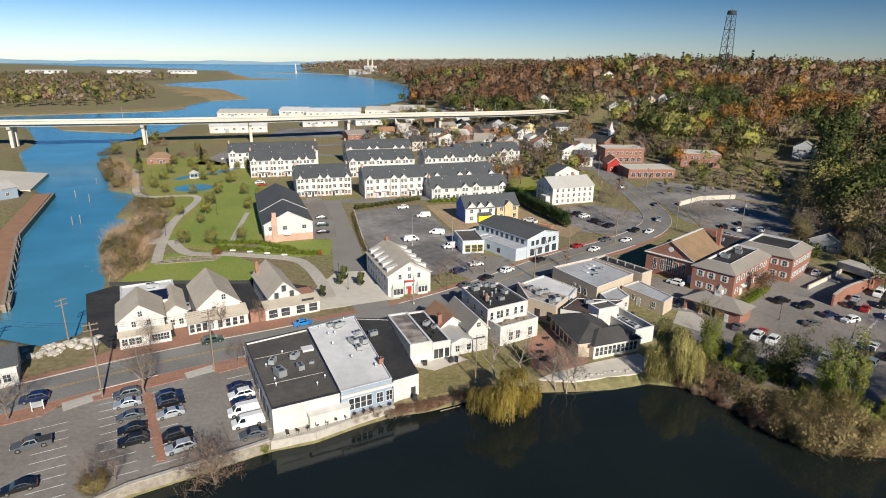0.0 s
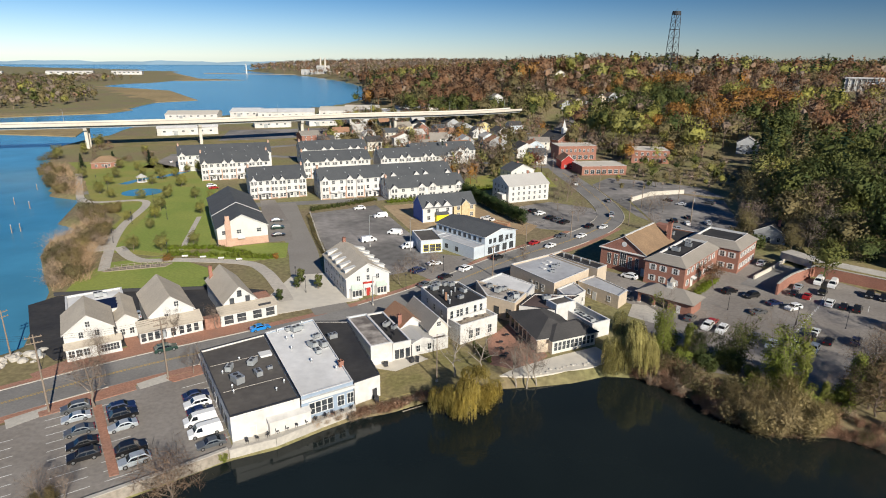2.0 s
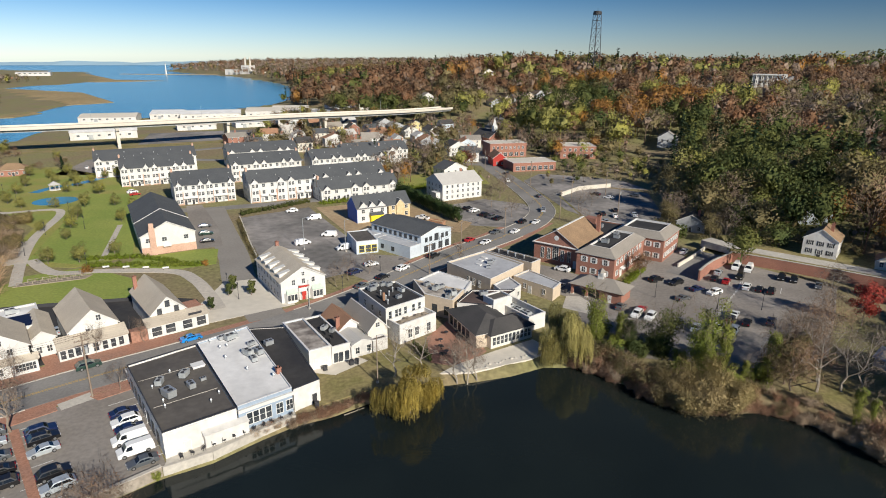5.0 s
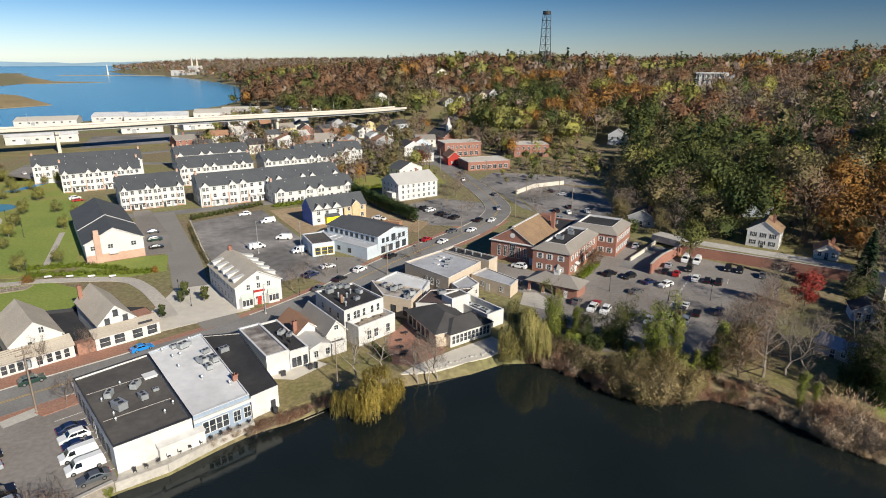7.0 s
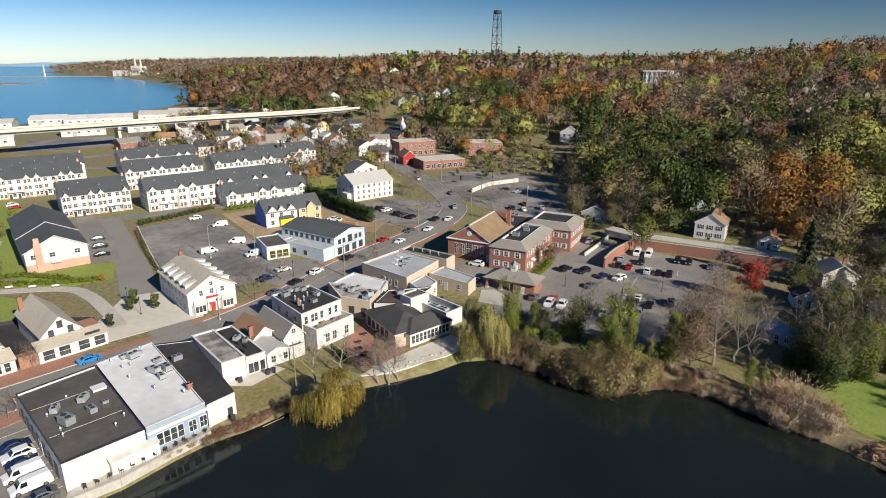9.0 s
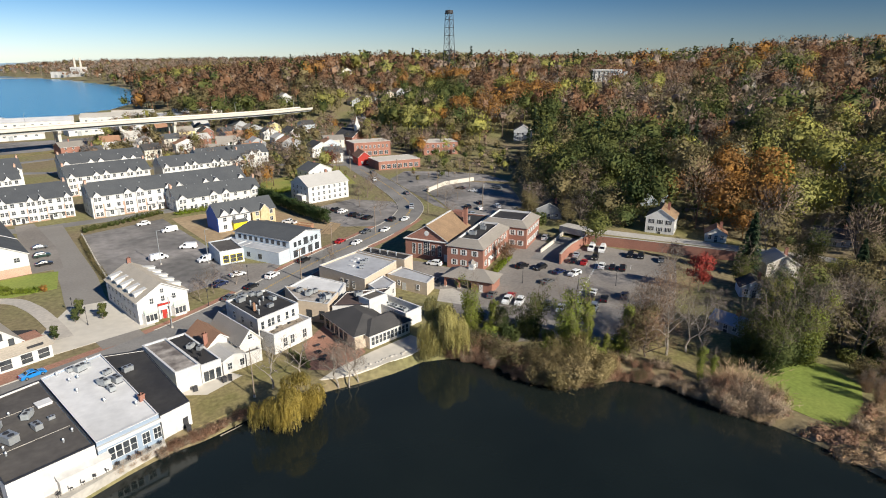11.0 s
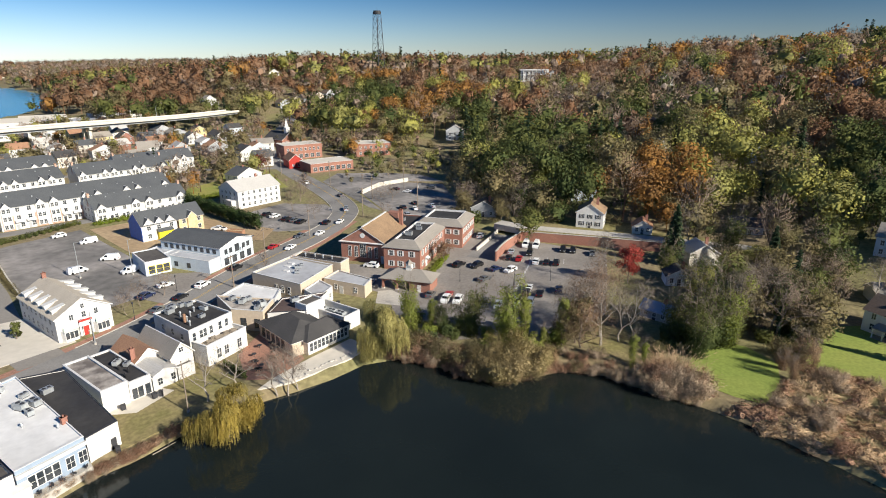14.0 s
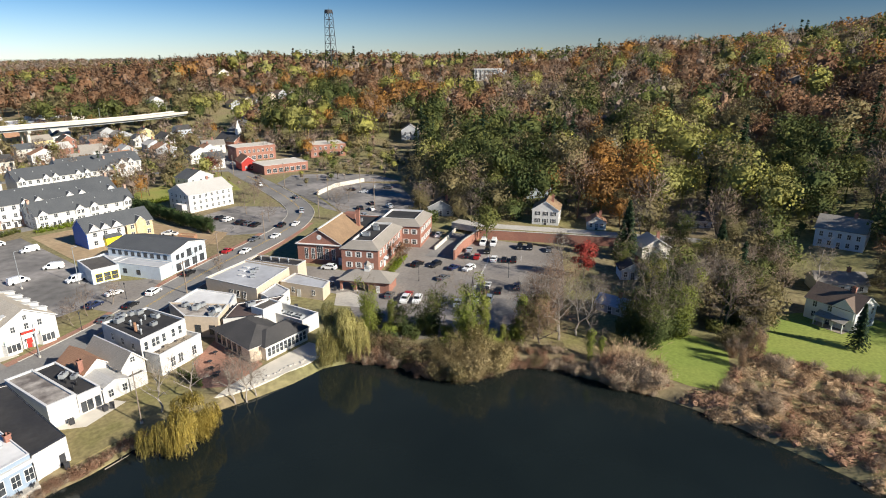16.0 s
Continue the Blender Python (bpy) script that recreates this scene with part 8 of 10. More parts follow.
for kind, colour, x, y, a in (("suv", "white", 113.4, 173.4, 45), ("van", "white", 121.0, 156.8, 225), ("van", "white", 123.4, 154.2, 225), ("sedan", "silver", 112.4, 153.2, 45), ("sedan", "black", 108.0, 148.6, 45),
                              ("sedan", "red", 110.2, 146.0, 45), ("suv", "black", 116.4, 148.6, 225), ("suv", "white", 113.0, 140.8, 45), ("sedan", "black", 115.4, 138.7, 45), ("suv", "black", 117.6, 136.7, 45),
                              ("sedan", "navy", 98.2, 141.8, 20), ("suv", "white", 101.4, 138.4, 200), ("suv", "black", 90.6, 150.6, 22), ("suv", "black", 95.0, 147.2, 200), ("suv", "white", 73.2, 128.4, 225),
                              ("suv", "white", 75.8, 126.4, 225), ("sedan", "red", 75.6, 130.8, 45), ("sedan", "grey", 90.6, 136.2, 20), ("suv", "grey", 80.6, 121.0, 225), ("sedan", "silver", 83.2, 118.4, 225),
                              ("suv", "white", 88.4, 117.6, 225), ("suv", "silver", 91.2, 115.4, 225), ("suv", "navy", 86.0, 111.6, 225), ("suv", "white", 66.8, 163.4, 135), ("suv", "black", 130.6, 143.8, 225),
                              ("suv", "black", 128.3, 146.1, 225), ("sedan", "grey", 134.0, 138.2, 225), ("sedan", "white", 97.6, 124.2, 45), ("suv", "navy", 103.5, 118.5, 45), ("suv", "black", 94.6, 121.6, 45), ("sedan", "black", 97.4, 119.2, 45), ("sedan", "grey", 71.4, 133.6, 45), ("sedan", "white", 58.6, 152.6, 45), ("sedan", "white", 60.8, 150.2, 45)):
    car(kind, colour, x, y, a, P_HALL, 0.06)
for kind, colour, x, y, a in (("sedan", "white", 124.0, 254.0, 130), ("suv", "grey", 138.0, 256.0, 130), ("sedan", "black", 121.0, 262.0, 130), ("suv", "black", 108.0, 226.0, 80), ("sedan", "white", 111.6, 222.0, 80),
                              ("suv", "silver", 104.0, 214.0, 80), ("sedan", "black", 116.0, 231.0, 80), ("suv", "white", 120.0, 222.0, 80), ("sedan", "silver", -66.2, 141.5, 118), ("sedan", "black", -62.4, 150.0, 118),
                              ("sedan", "navy", -58.8, 143.0, 118), ("sedan", "silver", -45.0, 151.5, 118)):
    car(kind, colour, x, y, a, "parked on a dark asphalt yard", 0.06)

# ---------------------------------------------------------------- poles and lamps
def utility_pole(x, y, tall, turn, arms=2, box=True):
    ob = thing("utility_pole", "weathered wooden utility pole with crossarms", "utility pole", pose(x, y, 0, 0, 0, turn), "utility poles")
    part("pole", Geo().tube((0, 0, -0.5), (0, 0, tall), 0.19, 0.12, 8), POLE_WOOD, ob)
    for k in range(arms):
        z = tall - 0.5 - 1.1 * k
        arm = Geo().box(-1.3, -0.08, z - 0.08, 1.3, 0.08, z + 0.08)
        for u in (-1.15, -0.5, 0.5, 1.15):
            arm.tube((u, 0, z + 0.06), (u, 0, z + 0.3), 0.07, 0.05, 5)
        part("crossarm", arm, POLE_WOOD, ob)
    if box:
        part("transformer", Geo().tube((0.45, 0, tall - 4.2), (0.45, 0, tall - 3.0), 0.28, None, 10), GREY_METAL, ob)
    return ob


for x, y, h, a in ((-64.5, 99.2, 15.5, 30), (-47.4, 110.2, 13.5, 30), (-84.0, 121.0, 11.0, 60), (114, 224, 13, 20), (130, 213, 11, 20), (152, 200, 10, 20), (41, 190.8, 9.5, 45), (26.4, 167.2, 9.5, 45), (88, 222, 12, 45),
                   (98, 290, 12, 85), (84, 330, 12, 85), (104, 392, 12, 75), (166, 158, 10, -40), (-96.5, 109.5, 12, 35), (60.5, 205.5, 10, 45), (126, 262, 11, 45), (104, 250, 11, 80)):
    utility_pole(x, y, h, a, 2 if h > 10 else 1, h > 12)


def wires(ends, sag):
    ob = thing("power_line", "thin black overhead cables between wooden poles", "cable", None, "overhead cables")
    for off in (-1.0, 0.0, 1.0):
        g = Geo()
        for (x0, y0, z0), (x1, y1, z1) in zip(ends, ends[1:]):
            d = Vector((x1 - x0, y1 - y0)).normalized()
            ox, oy = -d.y * off, d.x * off
            pts = [(x0 + (x1 - x0) * t + ox, y0 + (y1 - y0) * t + oy, z0 + (z1 - z0) * t - sag * 4 * t * (1 - t)) for t in [i / 8 for i in range(9)]]
            for p, q in zip(pts, pts[1:]):
                g.tube(p, q, 0.022, None, 3, cap=False)
        part("cable", g, PIPE_BLACK, ob)


wires([(-96.5, 109.5, 11.6), (-64.5, 99.2, 14.9), (-47.4, 110.2, 13.1)], 0.8)
wires([(26.4, 167.2, 9.1), (41, 190.8, 9.1), (60.5, 205.5, 9.6), (88, 222, 11.6)], 0.6)
wires([(114, 224, 12.6), (130, 213, 10.6), (152, 200, 9.6)], 0.7)


def lamp_post(x, y, tall=4.2, z=0.0, head=True):
    ob = thing("lamp_post", "black cast-iron lamp post with a globe", "street lamp", pose(x, y, z), "lamp posts")
    part("post", Geo().tube((0, 0, 0), (0, 0, 0.5), 0.16, 0.1, 8).tube((0, 0, 0.5), (0, 0, tall), 0.07, 0.05, 8), DARK_STEEL, ob)
    part("lantern", Geo().tube((0, 0, tall), (0, 0, tall + 0.5), 0.12, 0.2, 8).tube((0, 0, tall + 0.5), (0, 0, tall + 0.75), 0.24, 0.03, 8), DARK_STEEL, ob)


for x, y in ((-31, 164), (-27, 156), (-47.5, 134.6), (-63, 123.6), (-75, 115.8), (-76, 189.5), (-100, 205), (-104, 230), (-140, 290), (-152, 305), (96, 129), (107, 126.5), (84, 139), (0.5, 156.5),
             (-8.5, 148.5), (34, 190), (12, 172), (-108, 262), (-93, 236)):
    lamp_post(x, y)
for x, y, h in ((6.3, 106.5, 10.5), (-8.2, 146.2, 8.0), (-11.5, 197.5, 11.0), (2.2, 193.0, 11.0)):
    ob = thing("light_pole", "slim grey pole standing upright", "pole", pose(x, y, 0), "slim poles")
    part("shaft", Geo().tube((0, 0, -0.3), (0, 0, h), 0.13, 0.08, 8), POLE_WOOD if x > 5 else STEEL, ob)
    part("lamp_arm", Geo().tube((0, 0, h - 0.1), (1.2, 0, h + 0.1), 0.05, None, 6), STEEL, ob)
    part("base", Geo().tube((0, 0, -0.2), (0, 0, 0.5), 0.28, None, 8), CONCRETE, ob)

# ---------------------------------------------------------------- walls, fences, quay
def wall_run(name, pts, z0, z1, thick, m, label, cap=None, category="wall"):
    ob = thing(name, label, category, None, kind="structure")
    for (ax_, ay_), (bx_, by_) in zip(pts, pts[1:]):
        part("wall_length", Geo().prism(outline([(ax_, ay_), (bx_, by_)], thick), z0, z1), m, ob)
        if cap:
            part("coping", Geo().prism(outline([(ax_, ay_), (bx_, by_)], thick + 0.16), z1, z1 + 0.12), cap, ob)


wall_run("retaining_wall_pond", [(-64, 56.5), (-47.2, 74.6), (-39, 79.6), (-33, 83.4), (-29.2, 86)], -3, 0.55, 0.6, STONE, "low rubble stone wall above the pond", CONCRETE)
wall_run("terrace_wall_pond", [(-29.0, 86.0), (-22, 88.8), (-15, 93.8), (-9.2, 97.4)], -3, 0.35, 0.5, CONCRETE, "pale concrete terrace wall above the pond")
patch("terrace_pond", [(-28.8, 86.4), (-22, 89.0), (-15, 94.0), (-9.2, 97.6), (-9.4, 99.2), (-18, 93.8), (-28.9, 88.4)], 0.2, CONCRETE, "narrow concrete terrace behind the pond shops", "terrace")
wall_run("retaining_wall_hill", [(103.0, 148.6), (107.5, 152.6), (112.5, 156.4), (123.6, 163.0), (134, 152.4), (146, 139.6), (158, 126)], -1, 3.3, 0.5, BRICK, "curved red brick retaining wall of the car park", CONCRETE)
wall_run("ramp_wall", [(103.5, 160.6), (114, 168.6), (124, 177)], -1, 1.3, 0.4, PALE_CONCRETE, "low pale wall beside the ramp")
structure("terrace_hill", Geo().prism([(124.0, 163.4), (134.2, 152.8), (146.2, 140.0), (158.2, 126.4), (176, 104), (192, 96), (190, 126), (172, 156), (150, 174), (132, 182)], -1, 3.1), DRY_GRASS,
          "grassy bank above the brick retaining wall", "bank")
structure("road_hill", Geo().prism(outline(smooth_line([(124, 178), (129.5, 166.5), (140, 154), (151, 141.5), (164, 125), (180, 106), (196, 84)], 5), 5.5), 1, 3.22), CONCRETE, "pale hillside lane behind the brick wall", "road")
ribbon("ramp_lane", [(100, 154), (112, 164), (122, 171.5)], 8.0, 0.12, ASPHALT, "asphalt ramp beside the brick wall", "road")
wall_run("lot_wall", [(104, 262), (118, 274), (136, 278)], -0.5, 2.0, 0.5, PALE_CONCRETE, "pale curved wall at the commuter car park")
wall_run("side_road_wall", [(-9, 153), (-17.5, 166), (-24.5, 184), (-30.2, 207), (-38.5, 243.5)], -0.3, 1.0, 0.4, PALE_CONCRETE, "low pale wall along the side road")
wall_run("lawn_wall", [(-94, 156.5), (-79, 158.6), (-56, 159.6), (-50, 165.4)], -0.5, 0.9, 0.25, DARK_TRIM, "dark fence along the waterfront lawn", category="fence")
wall_run("quay_wall", [(-112.6, 140.5), (-150.4, 200.6), (-180.6, 269.6)], -4, 0.7, 0.9, WOOD, "dark timber quay wall at the harbour")
structure("quay_deck", Geo().prism(outline([(-116.2, 139.6), (-154.2, 199.6), (-184.6, 268.0)], 6.5), -0.4, 0.5), RUST_SHINGLE, "reddish brown timber quay deck", "quay")
structure("slipway", Geo().prism([(-232, 262), (-196.5, 277), (-214, 318), (-268, 330)], -3, 0.3), PALE_CONCRETE, "pale concrete slipway at the harbour", "slipway")
structure("jetty", Geo().prism([(-121, 137), (-112.5, 143), (-118, 152), (-127, 147)], -2.2, 0.2), WOOD, "low weathered timber jetty", "jetty")
for k in range(9):
    f = k / 8
    x, y = -112.2 + (-150 + 112.2) * f, 141 + (201 - 141) * f
    ob = thing("mooring_post", "dark timber mooring post at the quay", "post", pose(x + 0.6, y - 0.3, -3), "mooring posts")
    part("shaft", Geo().tube((0, 0, 0), (0, 0, 4.6), 0.16, 0.13, 7), POLE_WOOD, ob)
    part("cap", Geo().tube((0, 0, 4.6), (0, 0, 4.75), 0.17, 0.05, 7), DARK_STEEL, ob)
for x, y in ((-178, 300), (-171, 270), (-160, 262), (-145, 224), (-143, 226)):
    ob = thing("marker_pile", "weathered timber pile standing in the harbour", "pile", pose(x, y, -4), "piles in the harbour")
    part("shaft", Geo().tube((0, 0, 0), (0, 0, 5.5), 0.2, 0.16, 7), WOOD, ob)
    part("cap", Geo().tube((0, 0, 5.5), (0, 0, 5.7), 0.22, 0.08, 7), TRIM, ob)
for pts in ([(-89, 175), (-80, 178), (-73, 179.5)], [(-87.5, 178), (-79, 181), (-72, 182)]):
    ob = thing("boardwalk_rail", "grey timber boardwalk railing", "railing", None, "boardwalk railings")
    for (ax_, ay_), (bx_, by_) in zip(pts, pts[1:]):
        for z in (0.55, 1.05):
            part("rail", Geo().tube((ax_, ay_, z), (bx_, by_, z), 0.06, None, 5), WOOD, ob)
        for k in range(5):
            f = k / 5
            part("post", Geo().box(ax_ + (bx_ - ax_) * f - 0.07, ay_ + (by_ - ay_) * f - 0.07, 0, ax_ + (bx_ - ax_) * f + 0.07, ay_ + (by_ - ay_) * f + 0.07, 1.15), WOOD, ob)
patch("boardwalk", [(-90, 174.6), (-73, 179), (-72, 182.4), (-88.5, 178.4)], 0.25, WOOD, "grey timber boardwalk at the park", "path")
for x, y in ((-70, 187.6), (-64, 186.6), (-58, 185.2), (-52, 183.8)):
    ob = thing("park_bench", "pale timber park bench on the promenade", "bench", pose(x, y, 0.1, 0, 0, 190), "promenade benches")
    part("seat", Geo().box(-0.9, -0.25, 0.42, 0.9, 0.25, 0.48), TRIM, ob)
    part("backrest", Geo().box(-0.9, 0.22, 0.5, 0.9, 0.28, 0.95), TRIM, ob)
    for s in (-0.75, 0.75):
        part("leg", Geo().box(s - 0.05, -0.2, 0, s + 0.05, 0.25, 0.42), DARK_STEEL, ob)

# gazebo and little pond in the park
structure("water_park_pond", Geo().prism([(-123 + 9 * math.cos(a), 287 + 8.5 * math.sin(a)) for a in np.linspace(0, 2 * math.pi, 25)[:-1]], -0.2, 0.085), SEA, "small blue ornamental pond in the park", "pond")
structure("water_park_stream", Geo().prism(outline(smooth_line([(-120, 345), (-127, 328), (-136, 318), (-140, 306)], 4), 5), -0.2, 0.085), SEA, "narrow blue park stream", "pond")
ob = thing("gazebo", "small white park gazebo with a pale roof", "gazebo", pose(-133, 312, 0.06))
for k in range(6):
    a = k * math.pi / 3
    part("post", Geo().tube((2.2 * math.cos(a), 2.2 * math.sin(a), 0), (2.2 * math.cos(a), 2.2 * math.sin(a), 2.6), 0.1, None, 6), TRIM, ob)
part("roof", Geo().tube((0, 0, 2.6), (0, 0, 4.2), 2.9, 0.15, 6), PALE_SHINGLE, ob)
part("floor", Geo().tube((0, 0, 0), (0, 0, 0.2), 2.6, None, 6), TRIM, ob)
b = house("brick park cottage with a brown hip roof", -176, 350, 20, 15, 10, 3.4, "hip", "x", 3.0, wall=BRICK, cover=BROWN_SHINGLE, name="cottage", category="house")
windows(b, "f", spread(4, 1, 14), 0.9, 1.1, 1.4)
door(b, "f", 7.5, 1.1, 2.1)
patch("lot_park", [(-150, 352), (-118, 350), (-100, 372), (-128, 408), (-150, 400)], 0.06, LOT, "asphalt car park by the viaduct", "car park")
for k, (x, y) in enumerate(((-132, 362), (-128, 366), (-124, 370), (-120, 374), (-140, 372), (-136, 378), (-130, 384))):
    car("suv" if k % 2 else "sedan", ("white", "silver", "grey", "red", "white", "black", "silver")[k], x, y, 120, "parked near the viaduct", 0.07)

# boulders on the harbour bank
def boulder(seed):
    r = np.random.default_rng(seed)
    bm = bmesh.new()
    bmesh.ops.create_icosphere(bm, subdivisions=2, radius=1.0)
    for v in bm.verts:
        n = noise.noise(v.co * 1.3 + Vector((seed * 7.1, 0, 0)))
        v.co *= 0.85 + 0.45 * n
        v.co.z *= 0.65
    me = bpy.data.meshes.new("boulder")
    bm.to_mesh(me)
    bm.free()
    me.materials.append(CONCRETE)
    return me


ROCKS = [boulder(s) for s in range(4)]
r = random.Random(3)
for k in range(34):
    f = r.random()
    x, y = -90 + 11 * f + r.uniform(-2, 2), 114.0 + 7.5 * f + r.uniform(-3, 4)
    s = r.uniform(0.5, 1.5)
    thing("boulder", "pale grey boulder on the harbour bank", "boulder", pose(x, y, ground_at(x, y) + 0.15 * s, 0, 0, r.uniform(0, 360)) @ Matrix.Scale(s, 4), "bank boulders", data=ROCKS[k % 4])
for k in range(24):
    f = k / 23
    x, y = 22 + 20 * f + r.uniform(-0.5, 0.5), 107.4 + 6.0 * f + r.uniform(-0.6, 0.6)
    s = r.uniform(0.25, 0.5)
    thing("boulder", "pale edging stone of the pond terrace", "boulder", pose(x, y, 0.1, 0, 0, r.uniform(0, 360)) @ Matrix.Scale(s, 4), "terrace edging stones", data=ROCKS[k % 4])

# ---------------------------------------------------------------- plants in the town
plant("big_bare", bare_tree(1, 12, 5.4, 1500, 1.4, 0.02, 0.24), BARK, TWIG, "twigs")
plant("tall_bare", bare_tree(2, 15, 5.0, 1500, 1.5, 0.02, 0.26, 0.35), PALE_BARK, TWIG_PALE, "twigs")
plant("small_bare", bare_tree(3, 7.5, 3.0, 800, 1.0, 0.016, 0.12), BARK, TWIG, "twigs")
plant("pale_bare", bare_tree(4, 11, 4.6, 520, 1.1, 0.02, 0.26, 0.35, 7), PALE_BARK, TWIG_PALE, "twigs")
plant("russet_bare", bare_tree(5, 8, 4.0, 1500, 1.3, 0.018, 0.14, 0.12, 12), BARK, TWIG_RED, "twigs")
plant("rust_tree", leafy_tree(6, 7.5, 3.6, 2200, 0.13, 0.16), BARK, LEAF_RUST)
plant("red_tree", leafy_tree(7, 11, 3.6, 4200, 0.15, 0.2, 0.2), BARK, LEAF_RED)
plant("wine_tree", leafy_tree(8, 9, 5.0, 2000, 0.28, 0.2, 0.2), BARK, LEAF_WINE)
plant("ivy_tree", ivy_tree(9, 13.5, 3.7, 7600), BARK, LEAF_IVY)
plant("ivy_tree_dark", ivy_tree(10, 14, 4.2, 7000, 0.15, 3), BARK, LEAF_GREEN)
plant("ivy_column", ivy_tree(40, 12, 2.2, 4200, 0.12, 1, 0.2), BARK, LEAF_IVY)
plant("vine_snag", ivy_tree(41, 8.5, 2.6, 4600, 0.10, 2, 0.1), BARK, leaf_mat("withered_vines", (0.30, 0.205, 0.125), (0.24, 0.155, 0.095), 0.25))
plant("olive_tree", leafy_tree(11, 13, 4.8, 5200, 0.16, 0.25, 0.12, 1.5, 14), BARK, LEAF_OLIVE)
plant("yellow_tree", leafy_tree(12, 12, 4.6, 5000, 0.15, 0.22, 0.15, 1.5, 13), BARK, LEAF_YELLOW)
plant("orange_tree", leafy_tree(13, 12, 5.0, 5000, 0.15, 0.22, 0.15, 1.5, 13), BARK, LEAF_ORANGE)
plant("spruce", conifer(14, 18, 4.6, 2200, 0.5), BARK, LEAF_DARK)
plant("small_spruce", conifer(15, 8, 2.4, 700, 0.42), BARK, LEAF_DARK)
plant("thuja", leafy_tree(42, 6.6, 1.7, 1500, 0.16, 0.15, 0.04, 1.15, 10), BARK, leaf_mat("thuja_leaves", (0.05, 0.085, 0.03), (0.08, 0.11, 0.035), 0.15))
plant("cypress", leafy_tree(16, 6.5, 1.0, 900, 0.22, 0.15, 0.04, 0.75, 10), BARK, LEAF_GREEN)
plant("willow_gold", willow(17, 8.0, 6.2, 4200), BARK, LEAF_WILLOW)
plant("willow_pale", willow(18, 11.8, 6.4, 5200), BARK, LEAF_PALEWILLOW)
plant("park_tree", leafy_tree(19, 4.6, 2.6, 900, 0.16, 0.12, 0.3), BARK, LEAF_YELLOW)
plant("brush_red", shrub(20, 2.6, 2.4, 420, 0.13, "twig"), BARK, BRUSH_RED, "twigs")
plant("brush_tan", shrub(21, 2.8, 2.4, 420, 0.13, "twig"), BARK, BRUSH_TAN, "twigs")
plant("bush_olive", shrub(22, 4.2, 3.0, 1500, 0.13), BARK, LEAF_OLIVE)
plant("bush_yellow", shrub(23, 6.2, 4.0, 1900, 0.26, "twig"), BARK, leaf_mat("bush_leaves", (0.34, 0.275, 0.12), (0.29, 0.225, 0.115), 0.2))
plant("bush_green", shrub(24, 3.0, 2.4, 900, 0.17), BARK, LEAF_GREEN)
plant("bush_ivy", shrub(25, 5.0, 2.6, 2600, 0.15), BARK, LEAF_IVY)
plant("bush_hedge", shrub(26, 1.7, 1.6, 420, 0.15), BARK, LEAF_HEDGE)
plant("bush_fire", shrub(27, 2.2, 1.4, 420, 0.15), BARK, LEAF_ORANGE)

BARE = "bare leafless street tree in late autumn"
for key, x, y, s, lab in (("big_bare", -57, 100.4, 1.0, "large bare tree in a brick planting strip"), ("russet_bare", -35.5, 77.2, 1.35, "russet bare multi-stemmed tree on the pond bank"),
                          ("small_bare", -64, 119.2, 0.95, BARE), ("small_bare", -53, 128.2, 0.9, BARE), ("small_bare", -44.4, 133.6, 0.8, BARE), ("big_bare", -77, 91.5, 0.8, BARE),
                          ("small_bare", -43, 111.8, 0.8, BARE), ("pale_bare", 10, 108.5, 0.95, "pale-barked bare tree on the pond lawn"), ("pale_bare", 15.6, 109.6, 0.9, "pale-barked bare tree on the pond lawn"),
                          ("tall_bare", 22.4, 106.0, 0.72, "tall bare tree beside the pond terrace"), ("tall_bare", 24.4, 105.4, 0.78, "tall bare tree beside the pond terrace"),
                          ("tall_bare", 26.6, 106.4, 0.66, "tall bare tree beside the pond terrace"), ("small_bare", 2.4, 165.5, 1.0, BARE), ("small_bare", 8.2, 170.0, 1.0, BARE), ("small_bare", -1.0, 161.0, 0.9, BARE),
                          ("small_bare", 38, 176.6, 0.9, BARE), ("rust_tree", 88, 154.5, 1.0, "small tree with rust-red leaves before the town hall"),
                          ("small_bare", 70, 228, 1.2, BARE), ("big_bare", 66, 246, 0.8, BARE), ("big_bare", 74, 262, 0.9, BARE), ("big_bare", 80, 276, 0.9, BARE), ("small_bare", 102, 236, 1.2, BARE),
                          ("small_bare", 110, 242, 1.1, BARE), ("small_bare", 94, 212, 1.0, BARE), ("wine_tree", 76, 352, 1.0, "dark wine-red leafed tree"), ("big_bare", 62, 330, 0.9, BARE)):
    grow(key, x, y, r.uniform(0, 360), s, lab)
grow("willow_gold", 11.3, 97.0, 40, 1.0, "golden weeping willow leaning over the pond", z=-1.6)
grow("willow_pale", 47, 111.0, 10, 1.0, "pale yellow-green weeping willow by the pond", z=-0.8)
for x, y, s in ((61.5, 91.5, 1.05), (64.5, 88.0, 1.2), (69.5, 87.6, 1.15), (68, 92, 1.35), (73.5, 88.8, 0.85), (63, 95, 0.9)):
    grow("bush_yellow", x, y, r.uniform(0, 360), s, "broad pale olive bush overhanging the pond", "bush", "bush", z=-1.2)
IVY = "tall ivy-covered tree at the car park edge"
